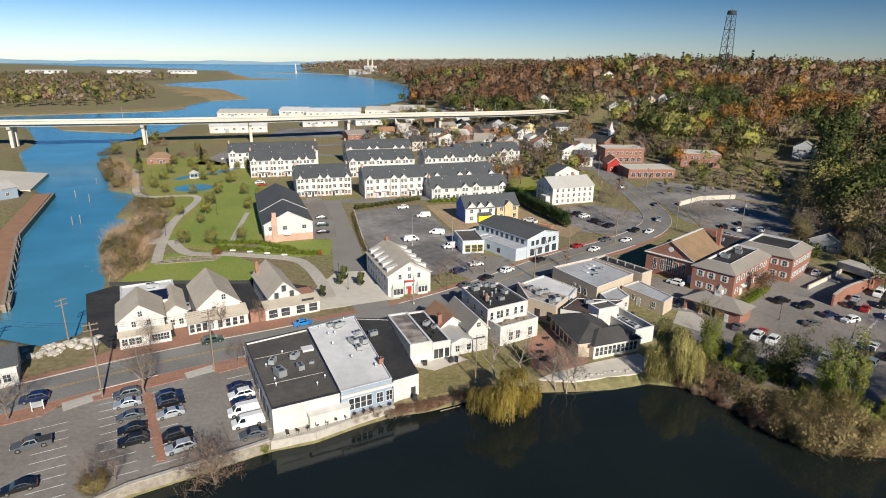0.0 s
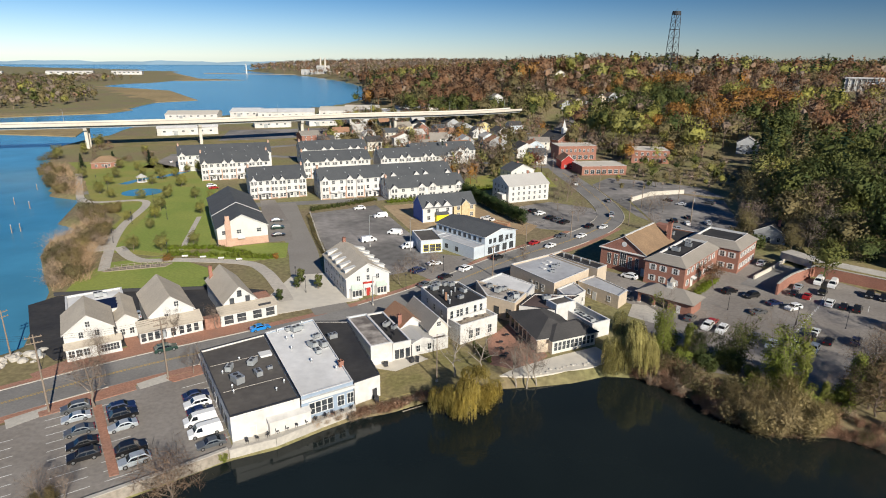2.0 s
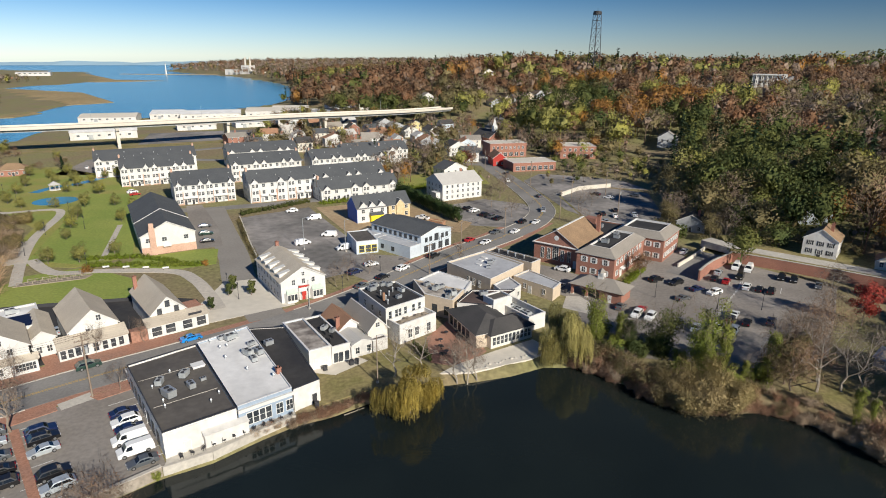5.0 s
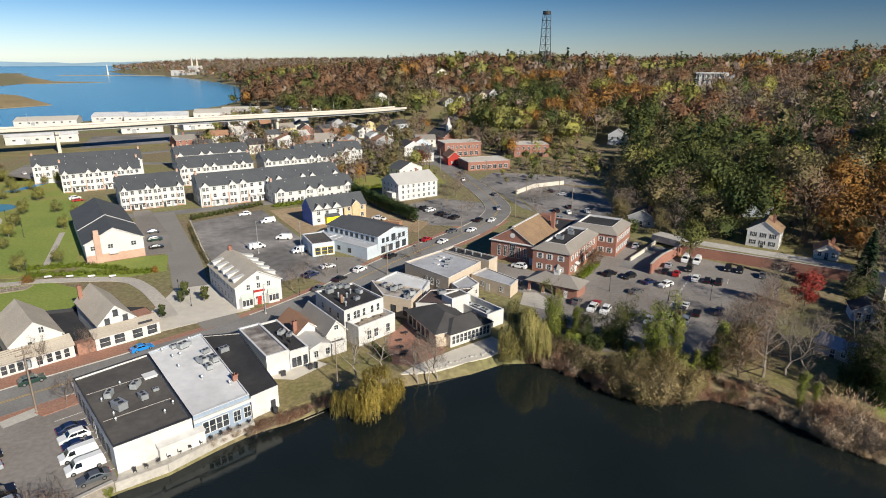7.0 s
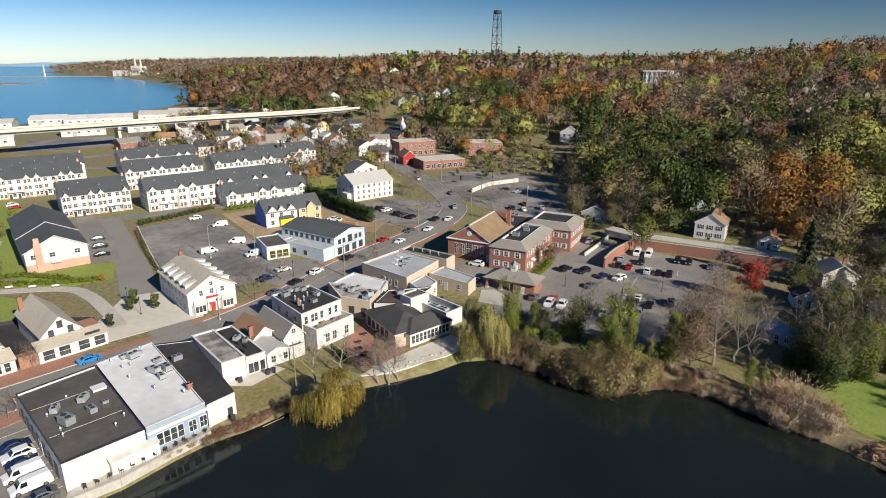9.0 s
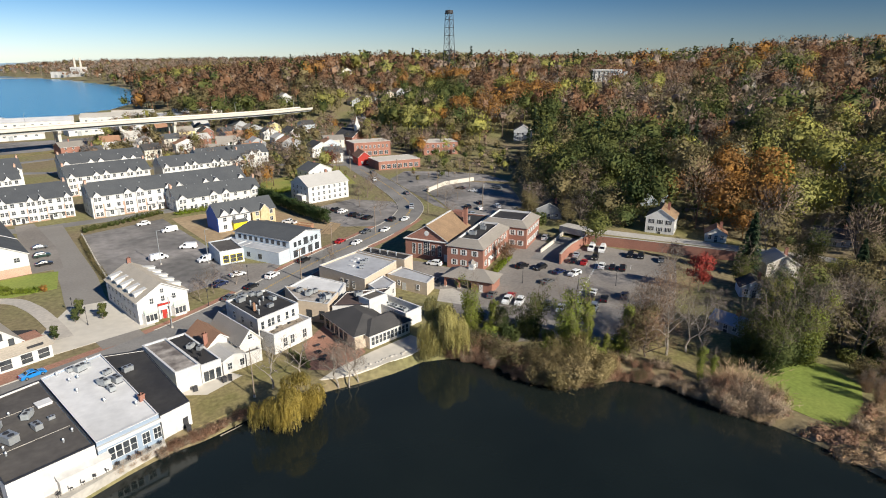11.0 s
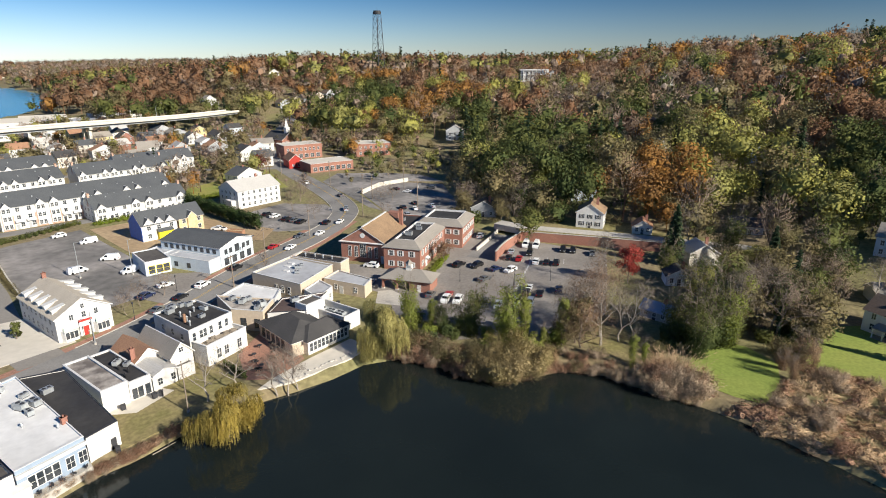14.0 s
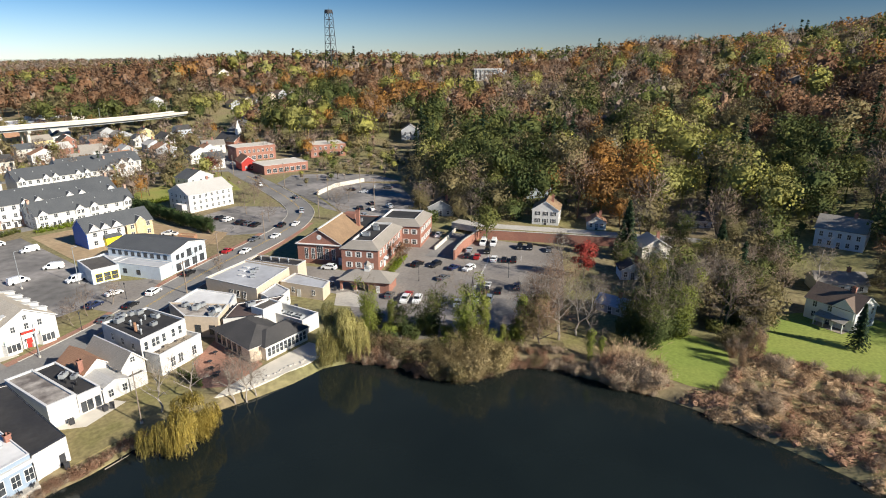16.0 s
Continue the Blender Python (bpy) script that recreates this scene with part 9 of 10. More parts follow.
for key, x, y, s in (("ivy_tree", 56.5, 116, 0.98), ("ivy_tree_dark", 68.4, 107.6, 0.95), ("ivy_tree", 74.2, 101, 1.15), ("ivy_column", 77, 99.5, 1.05), ("ivy_column", 82.9, 92.8, 1.05), ("ivy_column", 61.5, 114, 0.75),
                     ("ivy_tree_dark", 63.5, 112, 0.6), ("ivy_column", 78, 93.5, 0.5), ("ivy_column", 89.5, 78.2, 0.66), ("ivy_column", 91.6, 77, 0.5), ("ivy_column", 72, 97, 0.7),
                     ("ivy_tree_dark", 105, 75.5, 1.0), ("ivy_tree_dark", 113, 77, 1.25), ("ivy_tree_dark", 118, 80, 1.2), ("ivy_tree", 116, 75, 1.15), ("ivy_tree_dark", 109, 81, 1.0), ("ivy_tree", 133, 65.5, 0.9)):
    grow(key, x, y, r.uniform(0, 360), s, IVY)
for key, x, y, s, lab in (("olive_tree", 84, 93, 0.75, "olive-brown tree on the pond bank"), ("russet_bare", 91, 95, 1.5, "russet bare tree in a garden"), ("russet_bare", 97, 100, 1.6, "russet bare tree in a garden"),
                          ("tall_bare", 89, 97, 1.0, "pale bare tree on the pond bank"), ("olive_tree", 86.5, 92.5, 0.85, "olive-brown tree on the pond bank"), ("russet_bare", 86, 90, 1.5, "russet bare tree on the pond bank"), ("tall_bare", 93.5, 92, 1.05, "pale bare tree on the pond bank"), ("tall_bare", 99, 87, 1.0, "pale bare tree on the pond bank"), ("pale_bare", 90.6, 88.8, 1.3, "white-barked bare tree on the pond bank"), ("pale_bare", 95.5, 88.1, 1.2, "white-barked bare tree on the pond bank"),
                          ("red_tree", 125, 114, 1.05, "bright red maple in a hillside garden"), ("tall_bare", 117, 118, 1.0, "pale bare tree in a garden"), ("russet_bare", 108, 106, 1.6, "russet bare tree in a garden"),
                          ("tall_bare", 121, 76, 1.2, "large grey bare tree in a garden"), ("big_bare", 125, 70, 1.4, "large grey bare tree in a garden"), ("tall_bare", 130, 74, 1.15, "large grey bare tree in a garden"),
                          ("big_bare", 134, 80, 1.3, "large grey bare tree in a garden"), ("olive_tree", 132, 66, 1.0, "olive-brown tree in a garden"), ("olive_tree", 137, 72, 1.1, "olive-brown tree in a garden"),
                          ("spruce", 148, 118, 1.1, "tall dark green spruce above the lane"), ("spruce", 152, 122, 0.9, "tall dark green spruce above the lane"), ("spruce", 141, 48.5, 0.62, "dark green spruce beside a white house"),
                          ("tall_bare", 160, 122, 1.1, "pale bare tree on the hill"), ("olive_tree", 143, 94, 1.0, "olive-brown tree in a garden"), ("ivy_tree_dark", 134, 98, 1.0, "ivy-covered tree in a garden"),
                          ("yellow_tree", 128, 92, 0.9, "yellow-green tree in a garden"), ("bush_green", 132, 170, 1.6, "dense green shrub tree by the lane"), ("bush_green", 137, 172, 1.8, "dense green shrub tree by the lane"),
                          ("olive_tree", 130, 184, 0.8, "olive-brown tree by the lane"), ("bush_green", 122, 192, 1.7, "dense green shrub tree by the lane"), ("yellow_tree", 162, 182, 1.0, "yellow-green tree on the hill"),
                          ("tall_bare", 140, 184, 1.1, "pale bare tree on the hill"), ("big_bare", 126, 204, 1.2, "bare tree at the edge of the wood"), ("olive_tree", 122, 200, 0.9, "olive-brown tree at the wood's edge"),
                          ("olive_tree", 172, 140, 0.9, "olive-brown tree on the hill"), ("ivy_tree_dark", 166, 112, 1.1, "ivy-covered tree on the hill"), ("olive_tree", 172, 100, 1.1, "olive-brown tree on the hill"),
                          ("orange_tree", 200, 66, 0.9, "orange autumn tree on the hill"), ("olive_tree", 178, 56, 1.1, "olive-brown tree on the hill"), ("ivy_tree_dark", 170, 84, 1.0, "ivy-covered tree on the hill"),
                          ("big_bare", 158, 78, 1.2, "large bare tree in a garden"), ("tall_bare", 165, 70, 1.0, "pale bare tree in a garden"), ("yellow_tree", 156, 96, 0.9, "yellow-green tree in a garden"),
                          ("spruce", 163, 96, 0.9, "tall dark green spruce in a garden"), ("ivy_tree_dark", 140, 112, 0.8, "ivy-covered tree in a garden")):
    nm = "bush" if key.startswith("bush") else "tree"
    grow(key, x, y, r.uniform(0, 360), s, lab, nm, nm)

for x, y, sc in ((112.5, 58.2, 0.62), (115.5, 61.5, 0.6), (119.5, 61.5, 0.95), (122, 59.5, 0.6)):
    grow("vine_snag", x, y, 37 * x, sc, "dead trunk smothered in brown withered vines")
GK = random.Random(21)
for x, y, sc in ((121, 66, 1.0), (124, 64, 0.9), (127, 66, 1.1), (130, 70, 1.0), (124, 72, 1.1), (128, 62.5, 0.7), (120, 84, 1.2), (126, 78, 1.2), (133, 72, 1.0), (102, 80, 0.9), (98, 79.5, 0.8), (106, 84, 1.0), (138, 66, 0.9)):
    grow(GK.choice(["bush_olive", "bush_green", "bush_green"]), x, y, 31 * x, sc, "dull green undergrowth in a shaded garden", "bush", "bush", group="garden undergrowth")
for x, y, sc in ((59, 112, 0.8), (64, 108, 0.7), (70, 104, 0.75), (77, 101, 0.8), (82, 95, 0.8), (61, 116.5, 0.55), (66, 112.5, 0.5), (79, 104, 0.5), (66, 97, 0.95), (70, 96, 0.9), (75.5, 95, 0.9), (60.5, 101, 0.7), (80, 90.5, 0.6), (85.5, 86, 0.5)):
    grow("bush_green" if sc < 0.72 else "bush_ivy", x, y, 40 * x, sc, "ivy-covered bush at the car park edge", "bush", "bush", group="ivy bushes")
# brush along the pond
for k in range(96):
    f = k / 95
    pts = [(50, 108.6), (55.5, 103), (58.8, 96.5), (65, 89.5), (77, 87), (84.5, 80.5), (88, 71), (92, 62)]
    i = min(int(f * 7), 6)
    a, c = pts[i], pts[i + 1]
    t = f * 7 - i
    x, y = a[0] + (c[0] - a[0]) * t + r.uniform(-1.6, 3.4), a[1] + (c[1] - a[1]) * t + r.uniform(-1.6, 3.6)
    key = r.choice(["brush_red", "brush_red", "brush_red", "brush_tan", "bush_olive"] if f < 0.62 else ["brush_tan", "brush_tan", "brush_red"])
    if 0.62 < f < 0.82 and k % 3:
        continue
    grow(key, x, y, r.uniform(0, 360), r.uniform(0.75, 1.35) * (0.95 if f < 0.42 else 0.75 if f < 0.82 else 1.1), {"brush_red": "russet tangle of bare shoots on the pond bank", "brush_tan": "tan tangle of dry shoots on the pond bank", "bush_olive": "olive-brown bush on the pond bank"}[key],
         "bush", "bush", group="bank bushes", z=max(ground_at(x, y), -1.4))
for k in range(34):
    f = k / 33
    x, y = -16 + 22 * f + r.uniform(-0.5, 0.5), 92.8 + 8.6 * f + r.uniform(0.0, 2.2)
    grow("brush_red" if k % 3 else "brush_tan", x, y, r.uniform(0, 360), r.uniform(0.35, 0.62), "low russet weeds on the pond bank", "bush", "bush", group="bank weeds", z=-0.9)
grow("bush_yellow", -51.5, 73.6, 0, 0.55, "olive bush on the car park edge", "bush", "bush")
grow("small_bare", -53.0, 74.6, 40, 0.85, "bare grey tree on the car park edge")
grow("small_bare", -49.6, 74.8, 120, 0.75, "bare grey tree on the car park edge")
grow("bush_ivy", -30, 85.2, 0, 0.35, "small green bush at the pond wall", "bush", "bush")
for x, y, s in ((60, 120, 1.2), (66, 121, 1.1), (54, 124, 1.1), (70, 113, 1.0), (64, 110, 1.2), (58, 109, 1.1)):
    grow("bush_green", x, y, r.uniform(0, 360), s, "dark green undergrowth beside the car park", "bush", "bush")

for k in range(36):
    f = k / 35
    pts = [(47, 108.8), (53.5, 103), (57, 96.2), (63, 88.2), (71, 87.2), (77.5, 85.6), (83.5, 80.2), (87, 72), (91, 63)]
    i = min(int(f * 8), 7)
    a, c = pts[i], pts[i + 1]
    x, y = a[0] + (c[0] - a[0]) * (f * 8 - i) + r.uniform(-0.5, 0.8), a[1] + (c[1] - a[1]) * (f * 8 - i) + r.uniform(-0.5, 0.8)
    grow("brush_red" if f < 0.7 else "brush_tan", x, y, r.uniform(0, 360), r.uniform(0.45, 0.8), "low tangle of bare shoots at the water's edge", "bush", "bush", group="waterside shoots", z=-1.45)

# harbour-side scrub and park trees
SCRUB = "tall tan reedy scrub on the harbour bank"
for k in range(60):
    f = r.random()
    pts = [(-97, 160), (-106, 175), (-113, 192), (-111, 206), (-119, 228), (-131, 240), (-124, 252)] if k < 38 else [(-160, 288), (-172, 305), (-190, 330), (-206, 352), (-226, 392)]
    i = min(int(f * (len(pts) - 1)), len(pts) - 2)
    t = f * (len(pts) - 1) - i
    x, y = pts[i][0] + (pts[i + 1][0] - pts[i][0]) * t + r.uniform(0, 9), pts[i][1] + (pts[i + 1][1] - pts[i][1]) * t + r.uniform(-3, 3)
    key = r.choice(["brush_tan", "brush_tan", "bush_olive", "bush_yellow"])
    grow(key, x, y, r.uniform(0, 360), r.uniform(1.0, 1.6) if key != "bush_yellow" else r.uniform(0.6, 0.9), SCRUB, "bush", "bush", group="harbour scrub", sink=0.2)
PT = "small olive-yellow ornamental park tree"
for x, y in ((-107, 234), (-98, 237), (-94, 222), (-101, 251), (-106, 273), (-94, 273), (-83, 245), (-89, 195), (-80, 195), (-72, 202), (-131, 274), (-146, 304), (-141, 284), (-157, 336), (-148, 344), (-125, 318), (-121, 325),
             (-109, 299), (-117, 272), (-119, 338), (-113, 340), (-140, 330), (-150, 322), (-132, 332), (-160, 350), (-142, 352), (-125, 305), (-166, 320), (-86, 270)):
    grow("park_tree", x, y, r.uniform(0, 360), r.uniform(0.75, 1.25), PT, group="park trees")
grow("bush_fire", -74.5, 184.5, 0, 1.2, "bright orange shrub by the promenade", "bush", "bush")
grow("bush_fire", -109, 219, 50, 1.3, "red-orange shrub on the plaza", "bush", "bush")
grow("bush_fire", -41, 186, 90, 0.9, "orange-red shrub beside the side road", "bush", "bush")
for x, y in ((-168, 360), (-182, 352), (-150, 366), (-110, 360), (-104, 366)):
    grow("small_spruce", x, y, r.uniform(0, 360), 1.1, "dark green conifer near the park cottage")
for k in range(26):
    x, y = r.uniform(-230, -100), r.uniform(368, 440)
    if inside_depth([x], [y], HARBOUR)[0] < -4:
        grow(r.choice(["russet_bare", "brush_tan", "bush_olive", "yellow_tree"]), x, y, r.uniform(0, 360), r.uniform(0.5, 0.9), "brown scrubby tree near the viaduct")

# hedges
def hedge(name, pts, gap, key, size, lab):
    for (ax_, ay_), (bx_, by_) in zip(pts, pts[1:]):
        n = max(1, int(math.hypot(bx_ - ax_, by_ - ay_) / gap / 1.2))
        for k in range(n):
            f = (k + 0.5) / n
            grow(key, ax_ + (bx_ - ax_) * f, ay_ + (by_ - ay_) * f, r.uniform(0, 360), size * r.uniform(0.88, 1.1), lab, "hedge plant", "hedge_plant", group=name)


hedge("conifer screen", [(29, 277), (35, 258), (40, 241), (47, 223)], 1.7, "thuja", 0.95, "dense dark green conifer in a tall screen")
hedge("townhouse hedge", [(-39, 248), (-25, 258), (-12, 268)], 1.9, "bush_green", 0.7, "green shrub in a row before the townhouses")
hedge("lot hedge", [(-38.5, 240), (-31, 207), (-25, 186)], 2.0, "bush_olive", 0.36, "olive-brown shrub in a hedge along the lot")
hedge("row hedge", [(-7, 262.5), (16, 270), (36, 278)], 2.0, "bush_hedge", 1.15, "clipped yellow-green shrub along the townhouses")
hedge("club hedge", [(-79, 197), (-64, 197.4), (-50, 190)], 1.7, "bush_hedge", 0.95, "clipped yellow-green shrub by the promenade")
hedge("club hedge", [(-77, 190.6), (-63, 189), (-51, 187.4), (-42, 186)], 1.7, "bush_hedge", 0.95, "clipped yellow-green shrub by the promenade")
hedge("yard hedge", [(26, 283), (46, 292)], 2.2, "bush_hedge", 1.3, "clipped yellow-green shrub in a yard hedge")
hedge("wall hedge", [(126, 164.5), (135, 155), (147, 142)], 2.0, "bush_hedge", 0.75, "low green shrub above the brick wall")
hedge("terrace hedge", [(15, 120.5), (18, 112.5)], 1.2, "cypress", 0.4, "narrow dark green evergreen in a terrace hedge")
hedge("hall planting", [(80.5, 149.5), (92, 160.5)], 1.8, "bush_hedge", 0.9, "green shrub before the brick town hall")
for x, y, s in ((-29.5, 162.5, 0.8), (-24, 158.5, 0.75), (-33, 149.8, 0.62), (-30, 159, 0.6)):
    grow("cypress", x, y, 0, s, "narrow green evergreen in a street planter")

# ground cover near the viaduct and in the village
patch("lawn_viaduct", [(-238, 430), (-150, 446), (-70, 480), (-20, 512), (-40, 536), (-130, 500), (-236, 500)], 0.05, DRY_GRASS, "dry grass under the viaduct", "lawn")
patch("lot_viaduct", [(-140, 470), (-92, 486), (-40, 520), (-60, 560), (-150, 540)], 0.06, OLD_LOT, "asphalt yard beyond the viaduct", "car park")
patch("lawn_village", [(-64, 392), (60, 396), (84, 420), (84, 480), (40, 490), (-50, 440)], 0.04, DRY_GRASS, "dry autumn lawns between village houses", "lawn")
patch("lawn_villagers", [(20, 292), (78, 296), (82, 380), (60, 392), (50, 330), (26, 312)], 0.04, GRASS, "dull green lawns between village houses", "lawn")
ribbon("road_village", [(88, 352), (40, 372), (-10, 384), (-70, 392), (-110, 404)], 6.5, 0.07, ASPHALT, "narrow asphalt village street", "road")
ribbon("road_viaduct", [(-150, 400), (-90, 440), (-20, 478), (60, 512), (110, 520)], 7, 0.08, ASPHALT, "asphalt service road along the viaduct", "road")

# reeds at the pond's end
def reed_bed(ring, n, tall, seed):
    q = np.random.default_rng(seed)
    xs, ys = [p[0] for p in ring], [p[1] for p in ring]
    p = np.stack([q.uniform(min(xs), max(xs), n * 3), q.uniform(min(ys), max(ys), n * 3)], 1)
    p = p[inside_depth(p[:, 0], p[:, 1], ring) > 0][:n]
    clump = np.array([noise.noise(Vector((a / 2.6, b_ / 2.6, seed))) for a, b_ in p])
    z = np.maximum(height(p[:, 0], p[:, 1]), -1.6)
    base = np.stack([p[:, 0], p[:, 1], z], 1)
    h = tall * (0.55 + 0.7 * (clump + 0.5)).clip(0.25, 1.4) * q.uniform(0.6, 1.1, len(p))
    lean = q.normal(size=(len(p), 2)) * 0.75 + 0.3
    tip = base + np.stack([lean[:, 0] * h, lean[:, 1] * h, h], 1)
    a = q.random(len(p)) * 2 * np.pi
    side = np.stack([np.cos(a), np.sin(a), 0 * a], 1) * 0.05
    c = Cloud()
    c.blades(base, tip, side)
    c.cards(tip - (0, 0, 0.2), np.stack([lean[:, 0], lean[:, 1], 0.5 + 0 * a], 1) * 0.35, side * 1.3)
    return c.all()


for k in range(34):
    x, y = GK.uniform(97, 130), GK.uniform(16, 57)
    if inside_depth([x], [y], [(96.5, 51), (101, 56), (112, 57), (122, 58), (128, 50), (131, 40), (134, 28), (130, 14), (98, 14), (98, 26), (97, 40)])[0] > 0:
        grow(GK.choice(["brush_tan", "brush_tan", "brush_red"]), x, y, GK.uniform(0, 360), GK.uniform(0.5, 1.0), "tangled dry brambles among the reeds", "bush", "bush", group="reed bed brambles", z=max(ground_at(x, y), -1.3))
def mounds(ring, count, n, seed, share):
    """Fallen reeds and vines heaped in mounds: arching blades over a dark heart. Every share-th mound is taken."""
    q = np.random.default_rng(seed)
    xs, ys = [p[0] for p in ring], [p[1] for p in ring]
    p = np.stack([q.uniform(min(xs), max(xs), count * 4), q.uniform(min(ys), max(ys), count * 4)], 1)
    p = p[inside_depth(p[:, 0], p[:, 1], ring) > 0.4][:count]
    p = p[[noise.noise(Vector((a / 7.0, b_ / 7.0, 4.2))) > 0.12 for a, b_ in p] if share else [noise.noise(Vector((a / 7.0, b_ / 7.0, 4.2))) <= 0.12 for a, b_ in p]]
    k = len(p)
    wide, tall = q.uniform(0.8, 2.1, k), q.uniform(0.5, 2.0, k) * (0.7 + 0.5 * q.random(k))
    z = np.maximum(height(p[:, 0], p[:, 1]), -1.5)
    mid = np.stack([p[:, 0], p[:, 1], z], 1)
    size = np.stack([wide, wide, tall], 1)
    c = Cloud()
    for m, v in zip(mid, size):
        c.tri.append((BALL * v * 0.45 * (0.8 + 0.4 * q.random((12, 1))) + m)[BALL_FACES])
    j = q.choice(k, n, p=wide ** 2 / (wide ** 2).sum())
    d = unit(q, n)
    d[:, 2] = np.abs(d[:, 2])
    swirl = 1.5 * np.sin(p[j, 0] * 1.7 + p[j, 1])
    lie = np.stack([np.cos(swirl), np.sin(swirl), 0 * swirl], 1)
    base = mid[j] + d * size[j] * q.uniform(0.55, 0.95, (n, 1))
    way = d * (0.7, 0.7, 0.1) + lie * 0.8 + unit(q, n) * 0.5 + (0, 0, 0.12)
    tip = base + way * q.uniform(0.3, 0.9, (n, 1))
    side = np.cross(way, unit(q, n))
    c.blades(base, tip, side / (np.linalg.norm(side, axis=1)[:, None] + 1e-9) * q.uniform(0.02, 0.055, (n, 1)))
    t = c.all()
    own = np.concatenate([np.repeat(np.arange(k), 20), j])
    e = (t - mid[own][:, None]) / size[own][:, None] + q.normal(size=(len(t), 1, 3)) * 0.35
    e /= np.linalg.norm(e, axis=2)[:, :, None] + 1e-9
    return facing(t, e), e


BED = [(92.3, 60), (93, 52.7), (94.5, 43.6), (95.7, 38.2), (96.5, 31.8), (96.5, 8), (130, 8), (134, 28), (129, 41), (125.5, 50), (124.5, 55), (119, 60), (114, 60.5), (106, 56.5), (99.5, 54.5), (96, 60), (94.5, 64)]
t, e = mounds(BED, 520, 62000, 31, False)
t2, e2 = mounds([(88, 67), (88, 74), (93, 75.5), (96, 72), (95, 66), (92.5, 62)], 46, 5200, 32, False)
tagged(new("reed_bed", tri_mesh("reed_bed", np.concatenate([t, t2]), REED, np.concatenate([e, e2]))), "tan fallen reeds heaped round the pond's end", "reeds", "", "stuff")
t, e = mounds(BED, 520, 20000, 31, True)
tagged(new("reed_bed", tri_mesh("reed_bed", t, BRUSH_RED, e)), "russet brambles heaped among the reeds", "reeds", "", "stuff")
tall_reeds = reed_bed([(88.5, 68), (90, 75), (96, 76), (97, 71), (95, 66)], 1500, 3.2, 32)
tagged(new("reed_bed", tri_mesh("reed_bed", tall_reeds, REED)), "tall tan reeds standing beside a lawn", "reeds", "", "stuff")
hb = [reed_bed([(-96, 160), (-107, 176), (-117, 194), (-123, 210), (-119, 228), (-108, 214), (-100, 190), (-90, 168)], 4500, 3.2, 34), reed_bed([(-147, 279), (-163, 287), (-206, 361), (-196, 362), (-150, 290)], 3500, 3.0, 35)]
tagged(new("reed_bed", tri_mesh("reed_bed", np.concatenate(hb), REED)), "tan reeds along the harbour shore", "reeds", "", "stuff")

# marsh flats beyond the viaduct
for n, ring in (("marsh_west", [(-900, 610), (-470, 628), (-330, 712), (-322, 760), (-420, 850), (-560, 780), (-900, 690)]), ("marsh_point", [(-343, 880), (-300, 930), (-430, 1180), (-620, 1330), (-640, 1200)]),
                ("marsh_spit", [(-560, 1640), (-420, 1720), (-570, 1800), (-900, 2500), (-900, 1800)]), ("marsh_flat", [(-330, 520), (-262, 505), (-280, 560), (-380, 570)])):
    structure(n, Geo().prism(ring if sum(a[0] * b_[1] - b_[0] * a[1] for a, b_ in zip(ring, ring[1:] + ring[:1])) > 0 else ring[::-1], -3, -1.0), MARSH, "tan salt marsh grass beside the bay", "marsh")

# small things: bins, tables, umbrellas, deck furniture
for x, y in ((1.4, 114.6), (2.6, 115.0), (-4.0, 113.2), (-5.4, 99.6), (61, 146), (47.5, 140)):
    ob = thing("wheeled_bin", "dark wheeled rubbish bin standing outdoors", "bin", pose(x, y, 0.08, 0, 0, r.uniform(0, 360)), "wheeled bins")
    part("body", Geo().box(-0.4, -0.35, 0.1, 0.4, 0.35, 1.05), DARK_STEEL, ob)
    part("lid", Geo().slab([(-0.45, -0.4, 1.08), (0.45, -0.4, 1.08), (0.45, 0.4, 1.2), (-0.45, 0.4, 1.2)], 0.06), DARK_STEEL, ob)
for k in range(10):
    x, y = r.uniform(20.5, 29), r.uniform(114, 127)
    ob = thing("cafe_table", "dark round terrace table with two chairs", "table", pose(x, y, 0.08, 0, 0, r.uniform(0, 360)), "terrace tables")
    part("tabletop", Geo().tube((0, 0, 0.7), (0, 0, 0.75), 0.55, None, 10), DARK_STEEL, ob)
    part("stem", Geo().tube((0, 0, 0), (0, 0, 0.7), 0.06, None, 6), DARK_STEEL, ob)
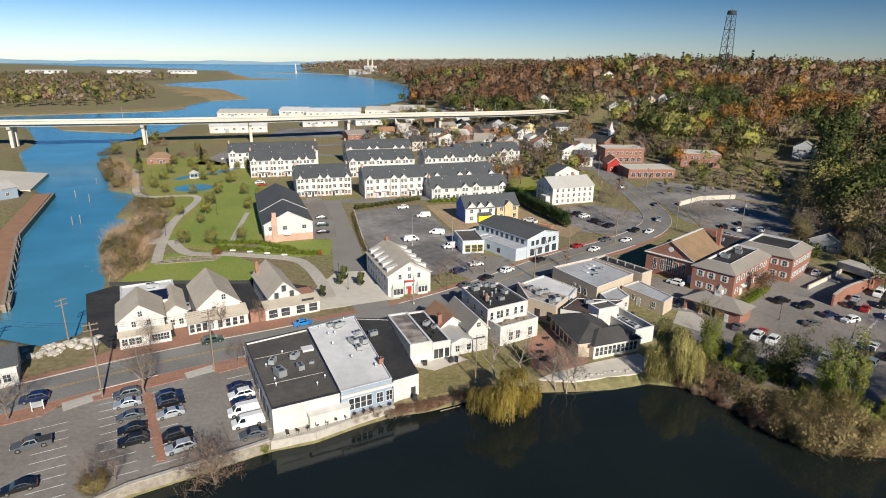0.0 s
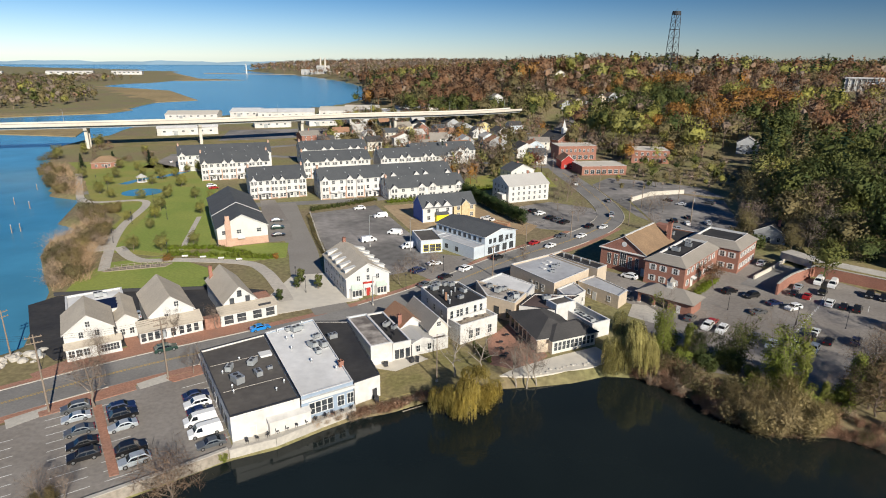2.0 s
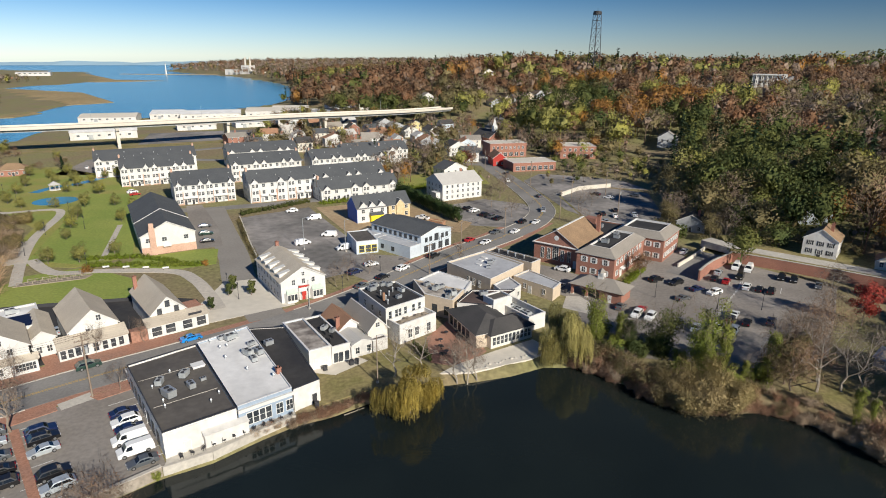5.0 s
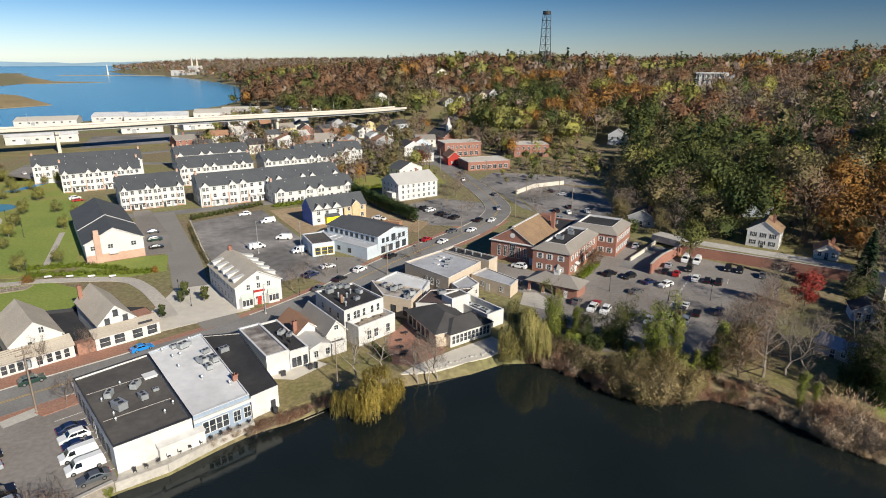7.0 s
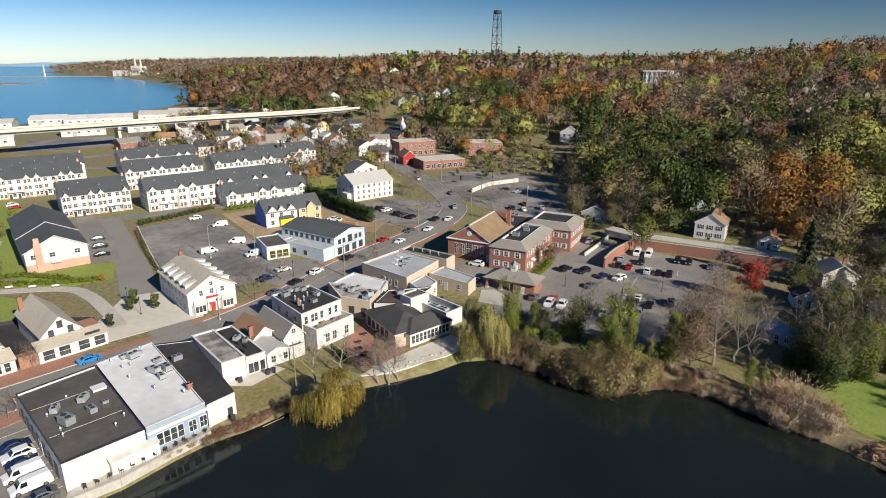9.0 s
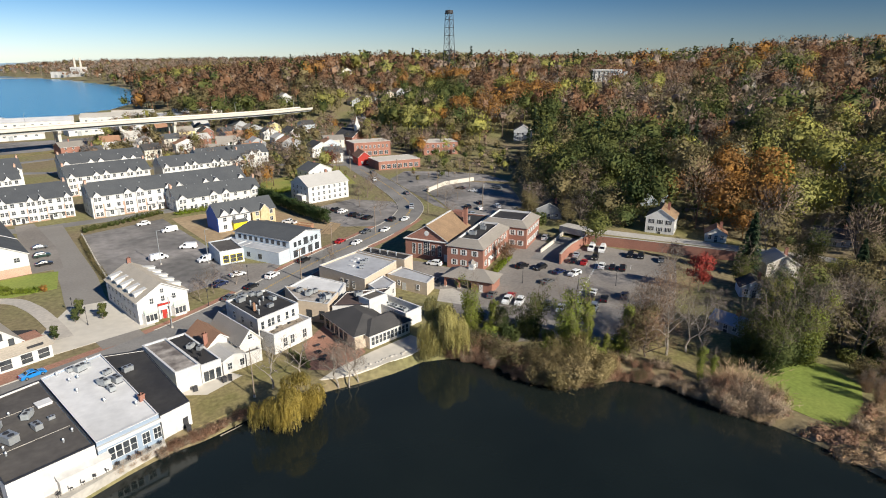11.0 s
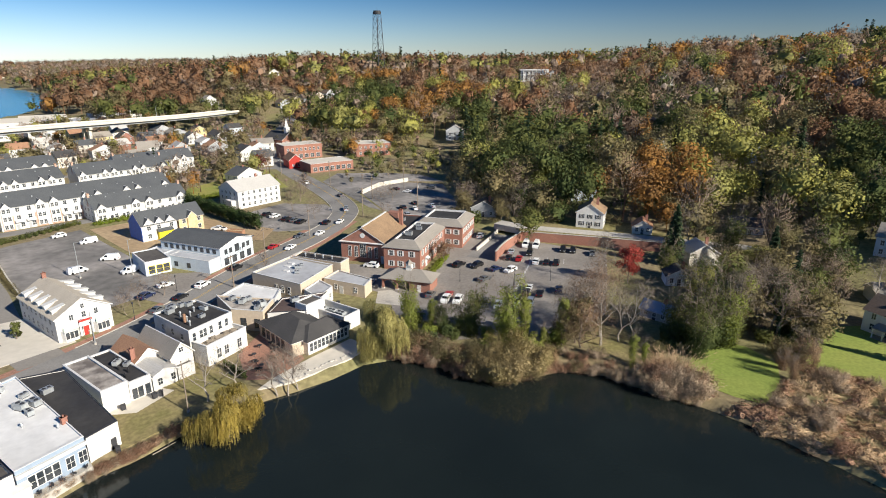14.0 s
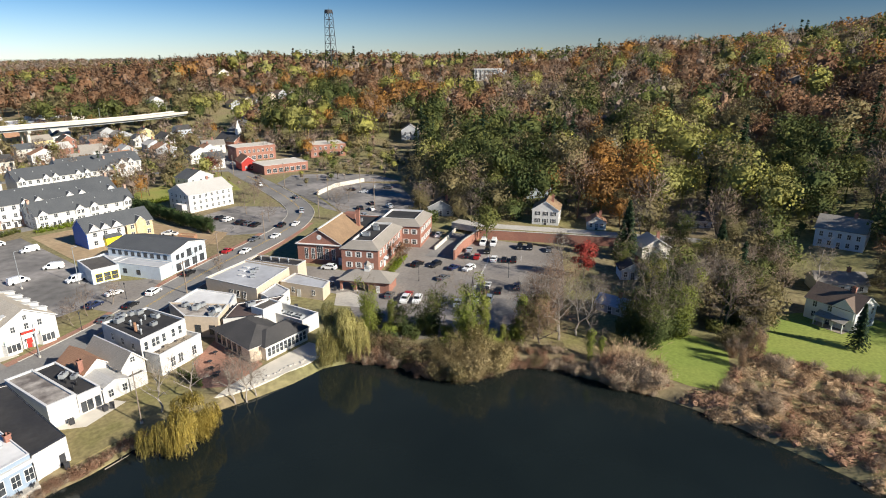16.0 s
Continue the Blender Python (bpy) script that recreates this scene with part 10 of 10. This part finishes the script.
for k in range(12):
    f = k / 11
    x, y = -26.5 + 16.5 * f, 87.8 + 9.4 * f
    ob = thing("terrace_chair", "dark metal chair on the pond terrace", "chair", pose(x, y, 0.21, 0, 0, r.uniform(0, 360)), "terrace chairs")
    part("seat", Geo().box(-0.25, -0.25, 0.42, 0.25, 0.25, 0.47), DARK_STEEL, ob)
    part("backrest", Geo().box(-0.25, 0.2, 0.47, 0.25, 0.25, 0.95), DARK_STEEL, ob)
    for sx in (-0.2, 0.2):
        for sy in (-0.2, 0.2):
            part("leg", Geo().box(sx - 0.02, sy - 0.02, 0, sx + 0.02, sy + 0.02, 0.42), DARK_STEEL, ob)
log = thing("driftwood_log", "grey fallen branch lying in the shallows", "log", pose(1.5, 99.2, -1.45, 0, 0, 20))
part("stem", Geo().tube((-2.2, 0, 0), (2.0, 0.3, 0.1), 0.12, 0.05, 6), WOOD, log)
part("branch", Geo().tube((0.4, 0.1, 0.05), (1.4, 1.1, 0.3), 0.06, 0.02, 5), WOOD, log)
# entrance sign at the car park
ob = thing("entrance_sign", "white post sign at the car park entrance", "sign", pose(-73.6, 94.4, 0.17, 0, 0, 30))
for s in (-0.9, 0.9):
    part("post", Geo().box(s - 0.08, -0.08, 0, s + 0.08, 0.08, 1.9), TRIM, ob)
part("board", Geo().box(-0.8, -0.05, 0.6, 0.8, 0.05, 1.7), GREY_METAL, ob, "grey board with unreadable lettering")
ob = thing("kiosk", "white kiosk cabinet beside a shop", "kiosk", pose(-41.8, 115.6, 0.17, 0, 0, 28))
part("cabinet", Geo().box(-0.9, -0.5, 0, 0.9, 0.5, 2.2), TRIM, ob)
part("canopy", Geo().slab([(-1.1, -0.8, 2.3), (1.1, -0.8, 2.3), (1.1, 0.6, 2.6), (-1.1, 0.6, 2.6)], 0.1), TRIM, ob)
part("hatch", Geo().box(-0.6, -0.53, 1.0, 0.6, -0.503, 1.9), GREY_METAL, ob)
# machines on the building site
ob = thing("dumpster", "rusty open skip on the building site", "skip", pose(38, 222, 0.06, 0, 0, 140))
part("hull", Geo().box(-3, -1.2, 0.2, 3, -1.1, 1.7).box(-3, 1.1, 0.2, 3, 1.2, 1.7).box(-3, -1.1, 0.2, -2.9, 1.1, 1.7).box(2.9, -1.1, 0.2, 3, 1.1, 1.7).box(-3, -1.2, 0.1, 3, 1.2, 0.2), RUST_SHINGLE, ob)
part("rubble", Geo().prism([(-2.8, -1.0), (2.8, -1.0), (2.8, 1.0), (-2.8, 1.0)], 0.2, 1.3), SHEATHING, ob)
